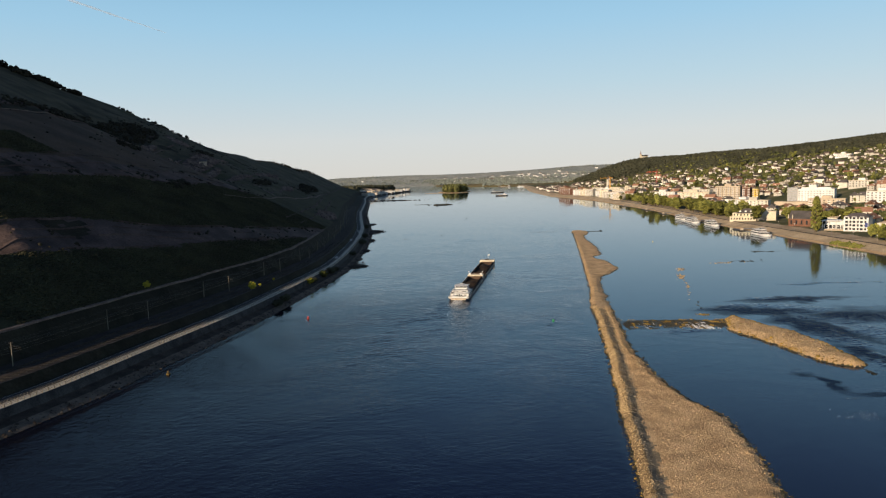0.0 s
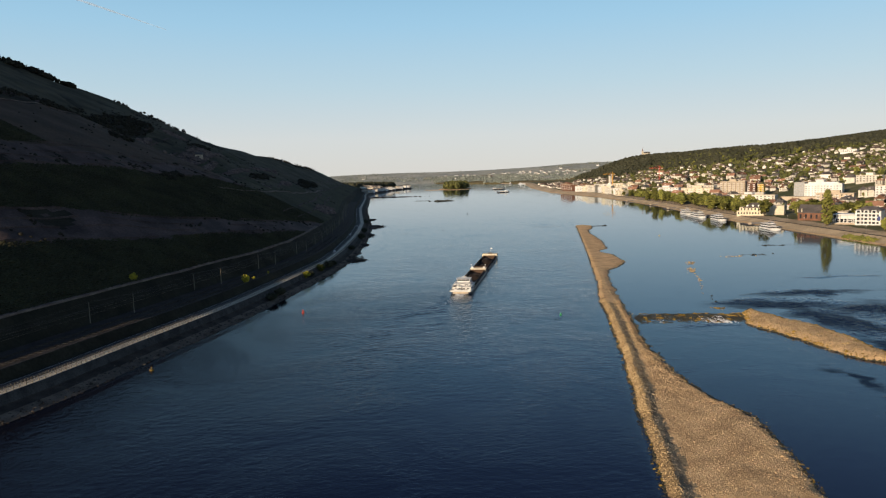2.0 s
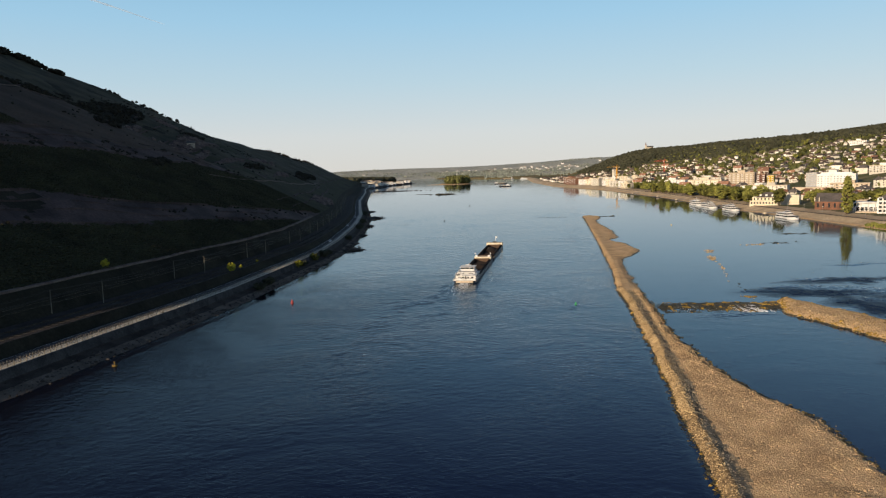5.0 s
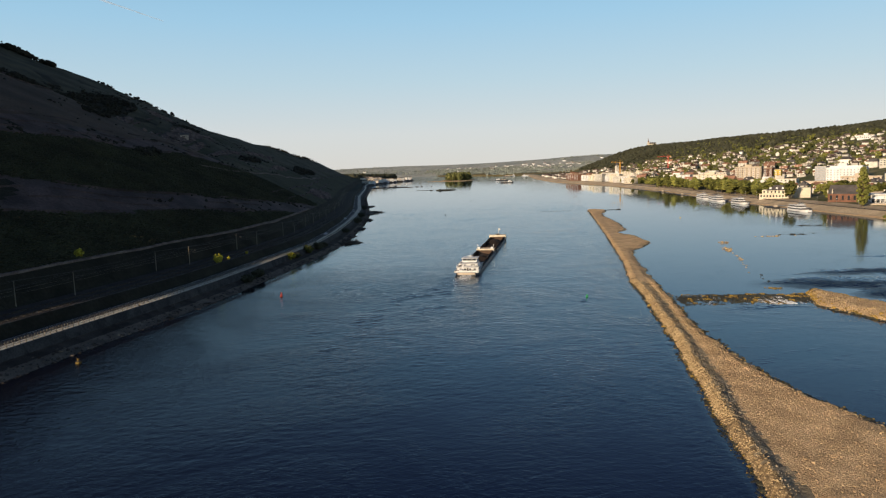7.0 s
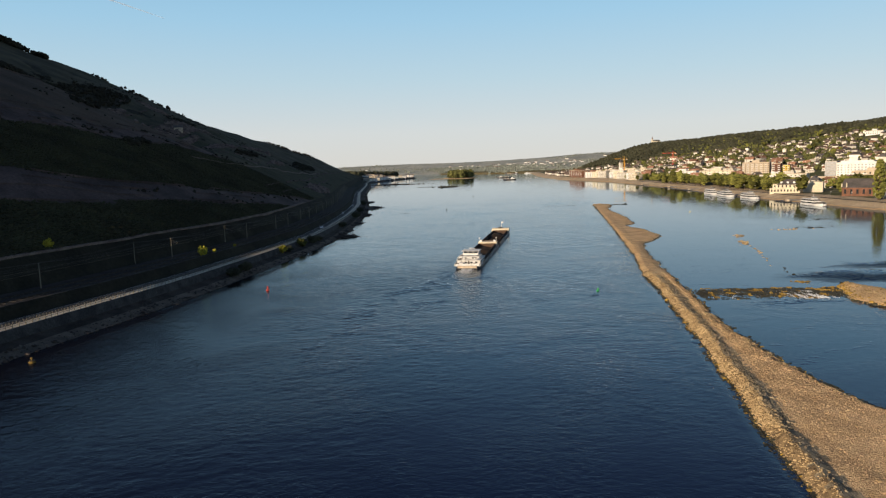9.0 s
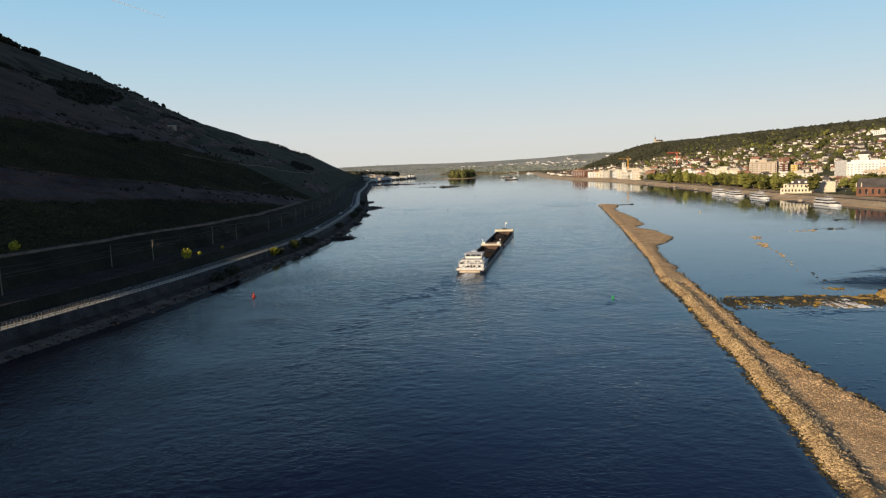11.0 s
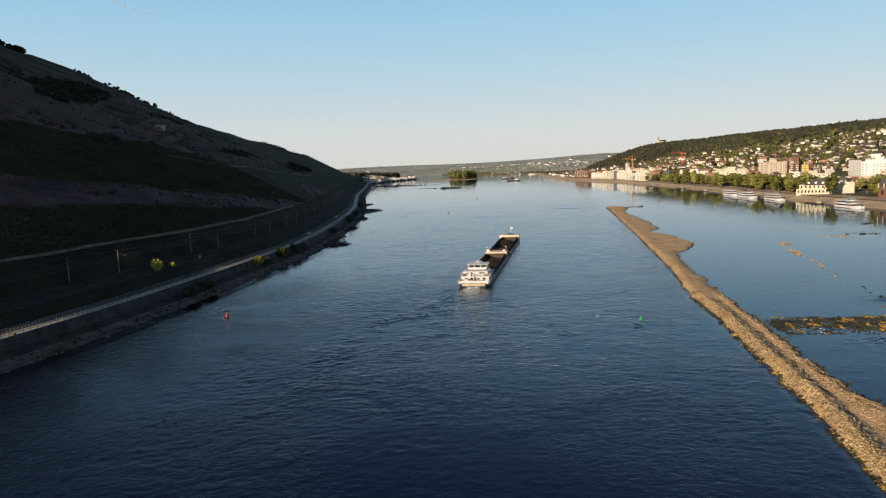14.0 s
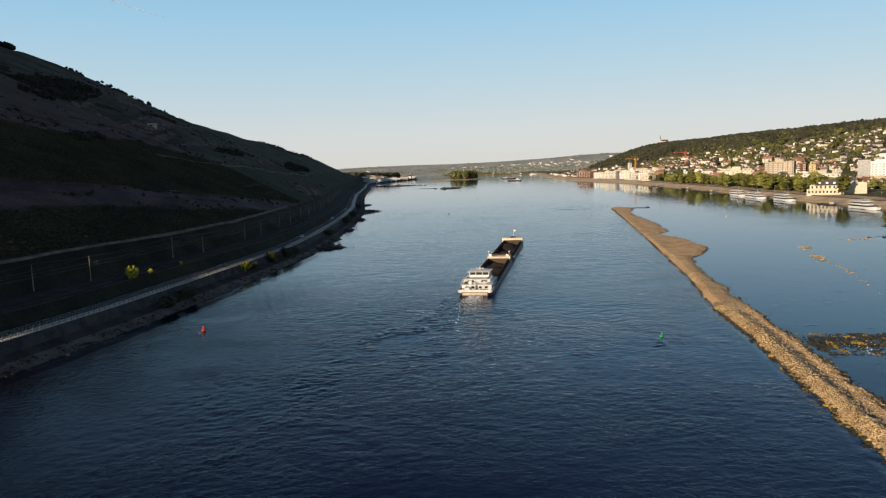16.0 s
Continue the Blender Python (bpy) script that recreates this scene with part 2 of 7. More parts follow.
M_STONE = mat("rubble stone", (0.50, 0.37, 0.202), (0.31, 0.222, 0.12), 0.3, 2.0, 0.9, bump=0.16, island=0.28)
# greyer rubble for the strip behind the training wall's crest
M_GREYSTONE = mat("dark grey rubble", (0.33, 0.27, 0.18), (0.18, 0.147, 0.10), 0.4, 2.0, 0.95, bump=0.3, bump_scale=2.0, island=0.35)
# shade in the gaps between stones is put into this bed; also darker cobbles
M_CREVICE = mat("rubble bed toned for crevice shade", (0.34, 0.24, 0.125), (0.15, 0.105, 0.062), 0.9, 2.5, 0.95, bump=0.3, bump_scale=2.0)
M_BLIND = mat("pale blinds behind glass", (0.26, 0.28, 0.30), (0.18, 0.195, 0.21), 0.5, 2, 0.3)
M_WEED = mat("wet weedy stone", (0.042, 0.038, 0.018), (0.016, 0.017, 0.012), 0.3, 2.0, 0.6, bump=0.15, island=0.4)
M_OCHRE = mat("weed-covered ochre stone", (0.36, 0.235, 0.055), (0.15, 0.10, 0.03), 0.3, 2.0, 0.85, bump=0.12, island=0.35)
M_FOAM = mat("foam", (0.82, 0.83, 0.83), (0.58, 0.60, 0.62), 0.8, 4, 0.6, bump=0.1)
M_GRASS = mat("dry grass", (0.24, 0.185, 0.09), (0.13, 0.115, 0.05), 0.06, 1.5, 0.95, bump=0.15)
M_TOWNFLOOR = mat("gardens and streets", (0.17, 0.15, 0.085), (0.07, 0.08, 0.035), 0.03, 0.3, 0.95, c3=(0.10, 0.10, 0.05))
# the pallor of distant haze is put into these fields' colour
M_FIELD_HAZED = mat("far fields paled by haze", (0.37, 0.375, 0.33), (0.26, 0.28, 0.255), 0.006, 0.05, 0.95)
M_LEAF = mat("tree leaves", (0.19, 0.185, 0.044), (0.085, 0.092, 0.024), 0.15, 1.2, 0.8, vary=0.6, bump=0.3)
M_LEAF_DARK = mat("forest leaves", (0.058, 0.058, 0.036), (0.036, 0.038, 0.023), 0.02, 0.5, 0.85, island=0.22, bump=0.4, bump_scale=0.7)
M_LEAF_TOWN = mat("garden leaves", (0.125, 0.125, 0.042), (0.062, 0.070, 0.026), 0.03, 0.5, 0.85, island=0.45, bump=0.3, bump_scale=0.7)
# aerial haze over the far woods is mixed into this grey, light leaf tone
M_LEAF_HAZED = mat("far leaves greyed by haze", (0.235, 0.255, 0.215), (0.165, 0.185, 0.165), 0.02, 0.3, 0.9, island=0.3)
M_LEAF_YELLOW = mat("yellow-green bush leaves", (0.30, 0.27, 0.03), (0.17, 0.16, 0.02), 0.4, 3, 0.8, vary=0.2)
M_BARK = mat("bark", (0.10, 0.075, 0.05), (0.06, 0.045, 0.03), 1, 8, 0.95)
M_RENDER = mat("pale house render", (0.68, 0.64, 0.56), (0.50, 0.46, 0.39), 0.02, 0.6, 0.9, vary=0.30)
M_RENDER_FAR = mat("pale house render of far houses", (0.72, 0.68, 0.60), (0.48, 0.44, 0.38), 0.02, 0.6, 0.9, island=0.38)
M_ROOF_FAR = mat("far roofs", (0.165, 0.115, 0.09), (0.065, 0.058, 0.056), 0.03, 1.0, 0.85, island=0.4)
M_WHITE = mat("white paint", (0.70, 0.69, 0.665), (0.58, 0.57, 0.545), 0.1, 1.0, 0.55)
M_CREAM = mat("cream render", (0.70, 0.62, 0.465), (0.58, 0.51, 0.39), 0.08, 1.0, 0.9)
M_BEIGE = mat("beige concrete", (0.55, 0.45, 0.33), (0.45, 0.37, 0.28), 0.06, 1.0, 0.9)
M_BRICK = mat("red brick", (0.21, 0.105, 0.07), (0.14, 0.075, 0.05), 0.2, 3, 0.9)
M_YELLOW = mat("yellow render", (0.75, 0.5, 0.10), (0.65, 0.43, 0.1), 0.1, 1, 0.85)
M_ROOF_DARK = mat("slate roof", (0.12, 0.105, 0.10), (0.07, 0.065, 0.062), 0.1, 1.5, 0.7, vary=0.3)
M_ROOF_RED = mat("clay tile roof", (0.32, 0.17, 0.11), (0.20, 0.11, 0.075), 0.1, 1.5, 0.85, vary=0.35)
M_GLASS = mat("dark window glass", (0.03, 0.035, 0.04), (0.02, 0.022, 0.025), 0.3, 2, 0.08)
M_STEEL = mat("galvanised steel", (0.30, 0.29, 0.28), (0.22, 0.21, 0.20), 0.5, 4, 0.5, metal=0.6)
M_DARKSTEEL = mat("dark weathered steel", (0.06, 0.055, 0.05), (0.04, 0.036, 0.033), 0.4, 3, 0.6, metal=0.3)
M_MAST = mat("pale concrete mast", (0.24, 0.21, 0.16), (0.18, 0.16, 0.12), 0.5, 3, 0.8)
M_HULL = mat("dark blue-grey hull paint", (0.035, 0.038, 0.045), (0.022, 0.024, 0.03), 0.15, 1.5, 0.45)
M_HOLD = mat("rusty hold steel", (0.10, 0.065, 0.045), (0.05, 0.035, 0.028), 0.2, 1.5, 0.8)
M_COAL = mat("dark bulk cargo", (0.055, 0.038, 0.028), (0.025, 0.02, 0.016), 0.3, 2.5, 0.95, bump=0.3)
M_RED = mat("red paint", (0.62, 0.06, 0.03), (0.5, 0.05, 0.03), 0.6, 3, 0.5)
M_GREEN = mat("green paint", (0.03, 0.42, 0.10), (0.03, 0.34, 0.08), 0.6, 3, 0.5)
M_BUOYYELLOW = mat("yellow paint", (0.75, 0.55, 0.05), (0.6, 0.43, 0.05), 0.6, 3, 0.5)
M_CRANE = mat("crane yellow", (0.75, 0.38, 0.03), (0.6, 0.3, 0.03), 0.3, 2, 0.5)

# ---------- mesh helpers ----------
class Mesh:
    """Gathers boxes, prisms, tubes and clumps into one mesh."""

    def __init__(self):
        self.v, self.f, self.k = [], [], []

    def add(self, verts, faces, k=0):
        n = len(self.v)
        self.v.extend(verts)
        self.f.extend(tuple(i + n for i in f) for f in faces)
        self.k.extend([k] * len(faces))
        return self

    def box(self, x0, y0, z0, x1, y1, z1, k=0, taper=0.0):
        t = taper
        vs = [(x0, y0, z0), (x1, y0, z0), (x1, y1, z0), (x0, y1, z0), (x0 + t, y0 + t, z1), (x1 - t, y0 + t, z1), (x1 - t, y1 - t, z1), (x0 + t, y1 - t, z1)]
        return self.add(vs, [(3, 2, 1, 0), (4, 5, 6, 7), (0, 1, 5, 4), (1, 2, 6, 5), (2, 3, 7, 6), (3, 0, 4, 7)], k)

    def beam(self, a, b, w, k=0, sides=4):
        """A bar of width w from a to b."""
        a, b = Vector(a), Vector(b)
        q = (b - a).to_track_quat("Z", "Y").to_matrix()
        ring = [q @ Vector((math.cos(t) * w * 0.71, math.sin(t) * w * 0.71, 0)) for t in [math.tau * (i + 0.5) / sides for i in range(sides)]]
        vs = [tuple(a + r) for r in ring] + [tuple(b + r) for r in ring]
        fs = [(i, (i + 1) % sides, sides + (i + 1) % sides, sides + i) for i in range(sides)]
        return self.add(vs, fs + [tuple(range(sides))[::-1], tuple(range(sides, 2 * sides))], k)

    def turned(self, prof, sides=12, at=(0, 0, 0), k=0):
        """A turned form from (radius, height) pairs."""
        vs = [(at[0] + r * math.cos(math.tau * i / sides), at[1] + r * math.sin(math.tau * i / sides), at[2] + z) for r, z in prof for i in range(sides)]
        fs = [(j * sides + i, j * sides + (i + 1) % sides, (j + 1) * sides + (i + 1) % sides, (j + 1) * sides + i) for j in range(len(prof) - 1) for i in range(sides)]
        n = (len(prof) - 1) * sides
        return self.add(vs, fs + [tuple(range(sides))[::-1], tuple(range(n, n + sides))], k)

    def gable(self, x0, y0, x1, y1, z0, z1, over=0.5, along="x", hip=0.0, thick=0.25, k=0):
        """A pitched roof with thickness over a rectangle; hip draws the ridge in."""
        x0, y0, x1, y1 = x0 - over, y0 - over, x1 + over, y1 + over
        def six(d):
            if along == "x":
                ym = (y0 + y1) / 2
                return [(x0, y0, z0 + d), (x1, y0, z0 + d), (x1, y1, z0 + d), (x0, y1, z0 + d), (x0 + hip, ym, z1 + d), (x1 - hip, ym, z1 + d)]
            xm = (x0 + x1) / 2
            return [(x1, y0, z0 + d), (x1, y1, z0 + d), (x0, y1, z0 + d), (x0, y0, z0 + d), (xm, y0 + hip, z1 + d), (xm, y1 - hip, z1 + d)]
        return self.add(six(0) + six(-thick), [(0, 1, 5, 4), (2, 3, 4, 5), (1, 2, 5), (3, 0, 4), (7, 6, 10, 11), (9, 8, 11, 10), (8, 7, 11), (6, 9, 10), (0, 6, 7, 1), (1, 7, 8, 2), (2, 8, 9, 3), (3, 9, 6, 0)], k)

    def done(self, name, mats, smooth=False):
        me = bpy.data.meshes.new(name)
        me.from_pydata(self.v, [], self.f)
        for m in mats if isinstance(mats, (list, tuple)) else [mats]:
            me.materials.append(m)
        me.polygons.foreach_set("material_index", self.k)
        if smooth:
            me.polygons.foreach_set("use_smooth", [True] * len(self.f))
        me.update()
        return me


def _ico(level):
    bm = bmesh.new()
    bmesh.ops.create_icosphere(bm, subdivisions=level, radius=1)
    out = [tuple(v.co) for v in bm.verts], [tuple(v.index for v in f.verts) for f in bm.faces]
    bm.free()
    return out


ICO = {0: _ico(1), 1: _ico(2)}


def scatter(name, P, R, materials, rng, flat=1.0, rough=0.25, kinds=None, level=0):
    """Many rough lumps at places P (n x 3) with radii R in one mesh."""
    bv, bf = np.array(ICO[level][0]), np.array(ICO[level][1])
    P, R = np.asarray(P, float), np.asarray(R, float)
    n, m = len(P), len(bv)
    J = 1 + rng.uniform(-rough, rough, (n, m, 1))
    S = np.ones((n, 1, 3))
    S[..., :2] += rng.uniform(-0.25, 0.25, (n, 1, 2))
    S[..., 2] = flat
    V = P[:, None] + R[:, None, None] * bv[None] * J * S
    F = (bf[None] + (np.arange(n) * m)[:, None, None]).reshape(-1, 3)
    me = bpy.data.meshes.new(name)
    me.vertices.add(n * m)
    me.vertices.foreach_set("co", V.astype(np.float32).ravel())
    me.loops.add(F.size)
    me.loops.foreach_set("vertex_index", F.astype(np.int32).ravel())
    me.polygons.add(len(F))
    me.polygons.foreach_set("loop_start", (np.arange(len(F)) * 3).astype(np.int32))
    for mt in materials:
        me.materials.append(mt)
    if kinds is not None:
        me.polygons.foreach_set("material_index", np.repeat(np.asarray(kinds, np.int32), len(bf)))
    me.polygons.foreach_set("use_smooth", np.full(len(F), False))
    me.update(calc_edges=True)
    return me


def part(name, mesh, material, parent, label="", smooth=False):
    """One mesh object under a thing or a part."""
    me = mesh.done(name, material, smooth) if isinstance(mesh, Mesh) else mesh
    ob = new(name, me)
    ob.parent = parent
    return tagged(ob, label)


def thing(name, m, label, category, group="", kind=""):
    ob = new(name)
    ob.empty_display_size = 0.5
    ob.matrix_basis = m
    return tagged(ob, label, category, group, kind)


# ---------- the lie of the land ----------
def lerp_of(*pairs):
    ys, xs = zip(*pairs)
    return lambda y: np.interp(y, ys, xs)


shore_left = lerp_of((-900, -420), (0, -178), (188, -121), (222, -112), (260, -105), (300, -97), (320, -93), (350, -88), (400, -82), (450, -76.5), (500, -72), (560, -72), (660, -76), (750, -82), (860, -92), (1010, -112), (1230, -140), (1720, -188), (2000, -222), (2215, -238), (2590, -200), (2900, -140), (2960, -160), (3050, -330), (3300, -600), (4200, -900), (5200, -1000))
shore_right = lerp_of((-900, 330), (500, 318), (800, 314), (950, 320), (1150, 332), (1530, 326), (1730, 300), (1930, 274), (2400, 284), (3100, 340), (3300, 330), (3500, 190), (3700, 60), (4000, -60), (4700, -300), (5200, -400))
hill_cap = lerp_of((-900, 150), (-100, 150), (500, 240), (760, 240), (850, 204), (905, 188), (922, 185), (950, 190), (972, 181), (990, 166), (1000, 157), (1010, 149), (1024, 134), (1040, 130), (1070, 126), (1100, 126), (1200, 117), (1350, 116.5), (1385, 106), (1420, 106), (1500, 110), (1600, 110), (1750, 104), (1950, 96), (2040, 90), (2120, 70), (2220, 38), (2310, 17), (2500, 11), (2700, 8), (5200, 8))
hill_foot = lerp_of((-900, 52), (300, 46), (344, 46), (436, 40), (900, 42), (1500, 45), (5200, 45))
right_foot = lerp_of((-900, 190), (900, 200), (1500, 215), (2000, 205), (3000, 175), (3600, 400), (5200, 900))
right_grade = lerp_of((-900, 0.17), (1000, 0.20), (1800, 0.235), (2400, 0.28), (3000, 0.36), (3300, 0.30), (3700, 0.04), (5200, 0.02))


treeline = lerp_of((0, 120), (1400, 108), (1546, 100), (1617, 93), (1710, 79), (1837, 65), (2020, 53), (2240, 45), (2400, 28), (2800, 18))


def lattice(ix, iy, seed):
    n = (ix * 374761393 + iy * 668265263 + int(seed * 1000) * 974634777) & 0xFFFFFFFF
    n = ((n ^ (n >> 13)) * 1274126177) & 0xFFFFFFFF
    return ((n ^ (n >> 16)) & 0xFFFF) / 32767.5 - 1.0


def wave(x, y, s, seed=0.0):
    """Smooth uneven ground without a period, about -1 to 1; s: bends to the metre, times two pi."""
    x, y = np.asarray(x, float) * s / 3.0 + seed * 7.7, np.asarray(y, float) * s / 3.0 - seed * 3.1
    total = 0.0
    for octave, amp in ((1.0, 1.0), (2.1, 0.5), (4.3, 0.25)):
        px, py = x * octave, y * octave
        ix, iy = np.floor(px).astype(np.int64), np.floor(py).astype(np.int64)
        fx, fy = px - ix, py - iy
        fx, fy = fx * fx * (3 - 2 * fx), fy * fy * (3 - 2 * fy)
        a, b, c, d = lattice(ix, iy, seed), lattice(ix + 1, iy, seed), lattice(ix, iy + 1, seed), lattice(ix + 1, iy + 1, seed)
        total = total + amp * (a + (b - a) * fx + (c - a) * fy + (a - b - c + d) * fx * fy)
    return total / 1.2


def soft_min(a, b, k):
    h = np.clip(0.5 + 0.5 * (b - a) / k, 0, 1)
    return b + (a - b) * h - k * h * (1 - h)


def bench(u, y):
    """Distance inland with the railway terrace brought to one width."""
    return np.where(u < 22, u, 22 + (u - 22) * 18.0 / (hill_foot(y) - 22))


def left_profile(u, y):
    """Height of the left bank at u metres inland."""
    s = hill_foot(y) / 40.0
    base = np.interp(bench(u, y), [-400, -30, -6, 0, 4, 9, 9.6, 10, 19, 20.5, 22, 34, 36, 40], [-6, -5, -1.6, -0.1, 1.0, 2.2, 2.4, 5.0, 5.1, 6.0, 8.6, 9.0, 12.3, 18])
    d = u - 40 * s
    slope = 18 + 0.50 * d + 2.2 * wave(u, y, 0.045) * np.clip(d / 60, 0, 1) + 5 * wave(u, y, 0.012, 2) * np.clip(d / 150, 0, 1)
    cap = hill_cap(y) + 2.2 * wave(u, y, 0.03, 4) + 1.5 * wave(u, y, 0.16, 6)
    cap = np.where(y > 2300, np.minimum(cap, 14), cap)
    # added, mostly out of view: a shallow gully and a low rib up the slope, shaped to let the evening sun through in
    # one place and hold it off beside it
    x = shore_left(y) - u
    across, back = 0.735 * x - 0.68 * y, -0.68 * x - 0.735 * y
    shade_rib = 0.9 * np.clip(1.6 - np.abs(across + 318) / 15, 0, 1) + 5.0 * np.clip(1.6 - np.abs(across + 304) / 12, 0, 1) + 3.3 * np.clip(1.7 - np.abs(across + 322) / 9, 0, 1)
    sun_gully = 13.0 * np.clip(2.0 - np.abs(across + 362) / 12, 0, 1) * np.clip((back + 100) / 28, 0, 1) * np.clip(d / 20, 0, 1)
    slope = slope + shade_rib * np.clip((back + 62) / 30, 0, 1) * np.clip(d / 20, 0, 1) - sun_gully - 0.9 * np.clip(2.0 - np.abs(across + 364) / 13, 0, 1) * np.clip(d / 15, 0, 1)
    # the hollow behind the spur of bare soil
    fold = np.clip((y + 0.10 * (d - 100) - 692) / 16, 0, 1) * np.clip((830 - y) / 90, 0, 1) * np.clip((d - 92) / 30, 0, 1) * np.clip((300 - d) / 60, 0, 1)
    slope = slope - 8.0 * fold
    top = soft_min(slope, cap, 9.0)
    return np.where(d > 0, top, np.minimum(base, hill_cap(y)))


def right_profile(v, y):
    """Height of the right bank at v metres inland."""
    bank = np.interp(v, [-400, -20, -6, 0, 8, 16, 20, 200], [-6, -5, -1.5, -0.1, 1.1, 3.6, 4.2, 8.0])
    f, g = right_foot(y), right_grade(y)
    d = v - f
    rise = 8 + g * np.maximum(d, 0) + 4 * wave(v, y, 0.011, 1) * np.clip(d / 200, 0, 1)
    cap = np.interp(y, [0, 1200, 2000, 2600, 3000, 3400, 3700, 5200], [150, 133, 112, 104, 103, 52, 12, 12]) + np.clip((v - 750) * 0.10, 0, 45) + 4 * wave(v, y, 0.012, 3)
    return np.where(d > 0, soft_min(rise, cap, 25.0), bank)


def ground_z(x, y):
    """Height of the land at a place."""
    x, y = np.asarray(x, float), np.asarray(y, float)
    zl, zr = left_profile(shore_left(y) - x, y), right_profile(x - shore_right(y), y)
    far = np.interp(y, [4000, 4500, 4800, 5200], [0, 38, 64, 56]) + 0.012 * x * np.clip((y - 4100) / 400, 0, 1) + 6 * wave(x, y, 0.004, 5) * np.clip((y - 4100) / 400, 0, 1) + 26 * np.exp(-(((x - 1000) / 450) ** 2)) * np.clip((y - 4100) / 400, 0, 1)
    return np.maximum(np.maximum(zl, zr), np.where(y > 4050, far, -50))


def grid_mesh(name, xs, ys, zf, mats, pick=None, smooth=True):
    """A sheet over rows y with their own x places."""
    X = np.array([xs(y) for y in ys])
    Y = np.repeat(np.array(ys)[:, None], X.shape[1], 1)
    Z = zf(X, Y)
    n, m = X.shape
    me = bpy.data.meshes.new(name)
    me.vertices.add(n * m)
    me.vertices.foreach_set("co", np.stack([X, Y, Z], -1).astype(np.float32).ravel())
    i = (np.arange(n - 1)[:, None] * m + np.arange(m - 1)[None]).ravel()
    quads = np.stack([i, i + 1, i + m + 1, i + m], -1)
    me.loops.add(quads.size)
    me.loops.foreach_set("vertex_index", quads.ravel().astype(np.int32))
    me.polygons.add(len(quads))
    me.polygons.foreach_set("loop_start", (np.arange(len(quads)) * 4).astype(np.int32))
    for mt in mats:
        me.materials.append(mt)
    if pick:
        c = lambda A: (A[:-1, :-1] + A[1:, 1:]) / 2
        me.polygons.foreach_set("material_index", pick(c(X), c(Y), c(Z)).ravel().astype(np.int32))
    me.polygons.foreach_set("use_smooth", np.full(len(quads), smooth))
    me.update(calc_edges=True)
    me.validate()
    return me


ROWS = list(np.arange(-900, 100, 25)) + list(np.arange(100, 900, 4)) + list(np.arange(900, 1600, 6)) + list(np.arange(1600, 3100, 20)) + list(np.arange(3100, 5200, 45))
_ul = np.concatenate([np.linspace(1500, 520, 18), np.linspace(500, 322, 36), np.arange(318, 62, -2.2), np.arange(60, -8, -1.0), [-15, -30, -60]])
_vr = np.concatenate([[-60, -30, -15], np.arange(-8, 40, 2.0), np.linspace(42, 1100, 90), np.linspace(1150, 2200, 18)])


def land_xs(y):
    """Places of the sheet's columns: they follow both banks."""
    a, b = float(shore_left(y)), float(shore_right(y))
    foot = float(hill_foot(y))
    ul = np.where(_ul <= 22, _ul, np.where(_ul <= 40, 22 + (_ul - 22) * (foot - 22) / 18.0, _ul + foot - 40))
    lo, hi = a - ul, b + _vr
    mid = np.linspace(0, 1, 14)[1:-1]
    return np.concatenate([lo, lo[-1] + (hi[0] - lo[-1]) * mid, hi])


# edges of the vineyards, in metres up the slope from its foot
vines_low = lerp_of((150, 56), (300, 46), (345, 40), (376, 33), (418, 26), (481, 17), (560, 5), (600, -5))
vines_mid = lerp_of((150, 80), (332, 69), (362, 66), (376, 62), (406, 51), (451, 41.5), (522, 29.5), (643, 8), (690, -5))
vines_top = lerp_of((150, 106), (383, 110), (460, 114), (523, 110), (590, 98), (650, 90), (690, 74))
track_at = lerp_of((600, 77), (690, 65), (793, 56), (985, 45), (1143, 39), (1300, 36))
# bare rock on the shoulder of the hill: along the bank, up the slope, and half their lengths
CRAGS = ((742, 192, 32, 5), (876, 195, 26, 11), (790, 148, 72, 11), (800, 107, 62, 3.5), (1060, 108, 130, 4), (835, 12, 60, 9), (700, 160, 16, 30), (760, 128, 40, 4), (920, 150, 26, 4), (960, 70, 60, 4))
SCRUB_PATCHES = ((782, 222, 70, 24), (690, 236, 70, 10), (900, 168, 40, 7), (860, 90, 60, 7), (1250, 60, 120, 14))


def rough(u, y, s, seed):
    return wave(np.asarray(u, float), np.asarray(y, float), s, seed)


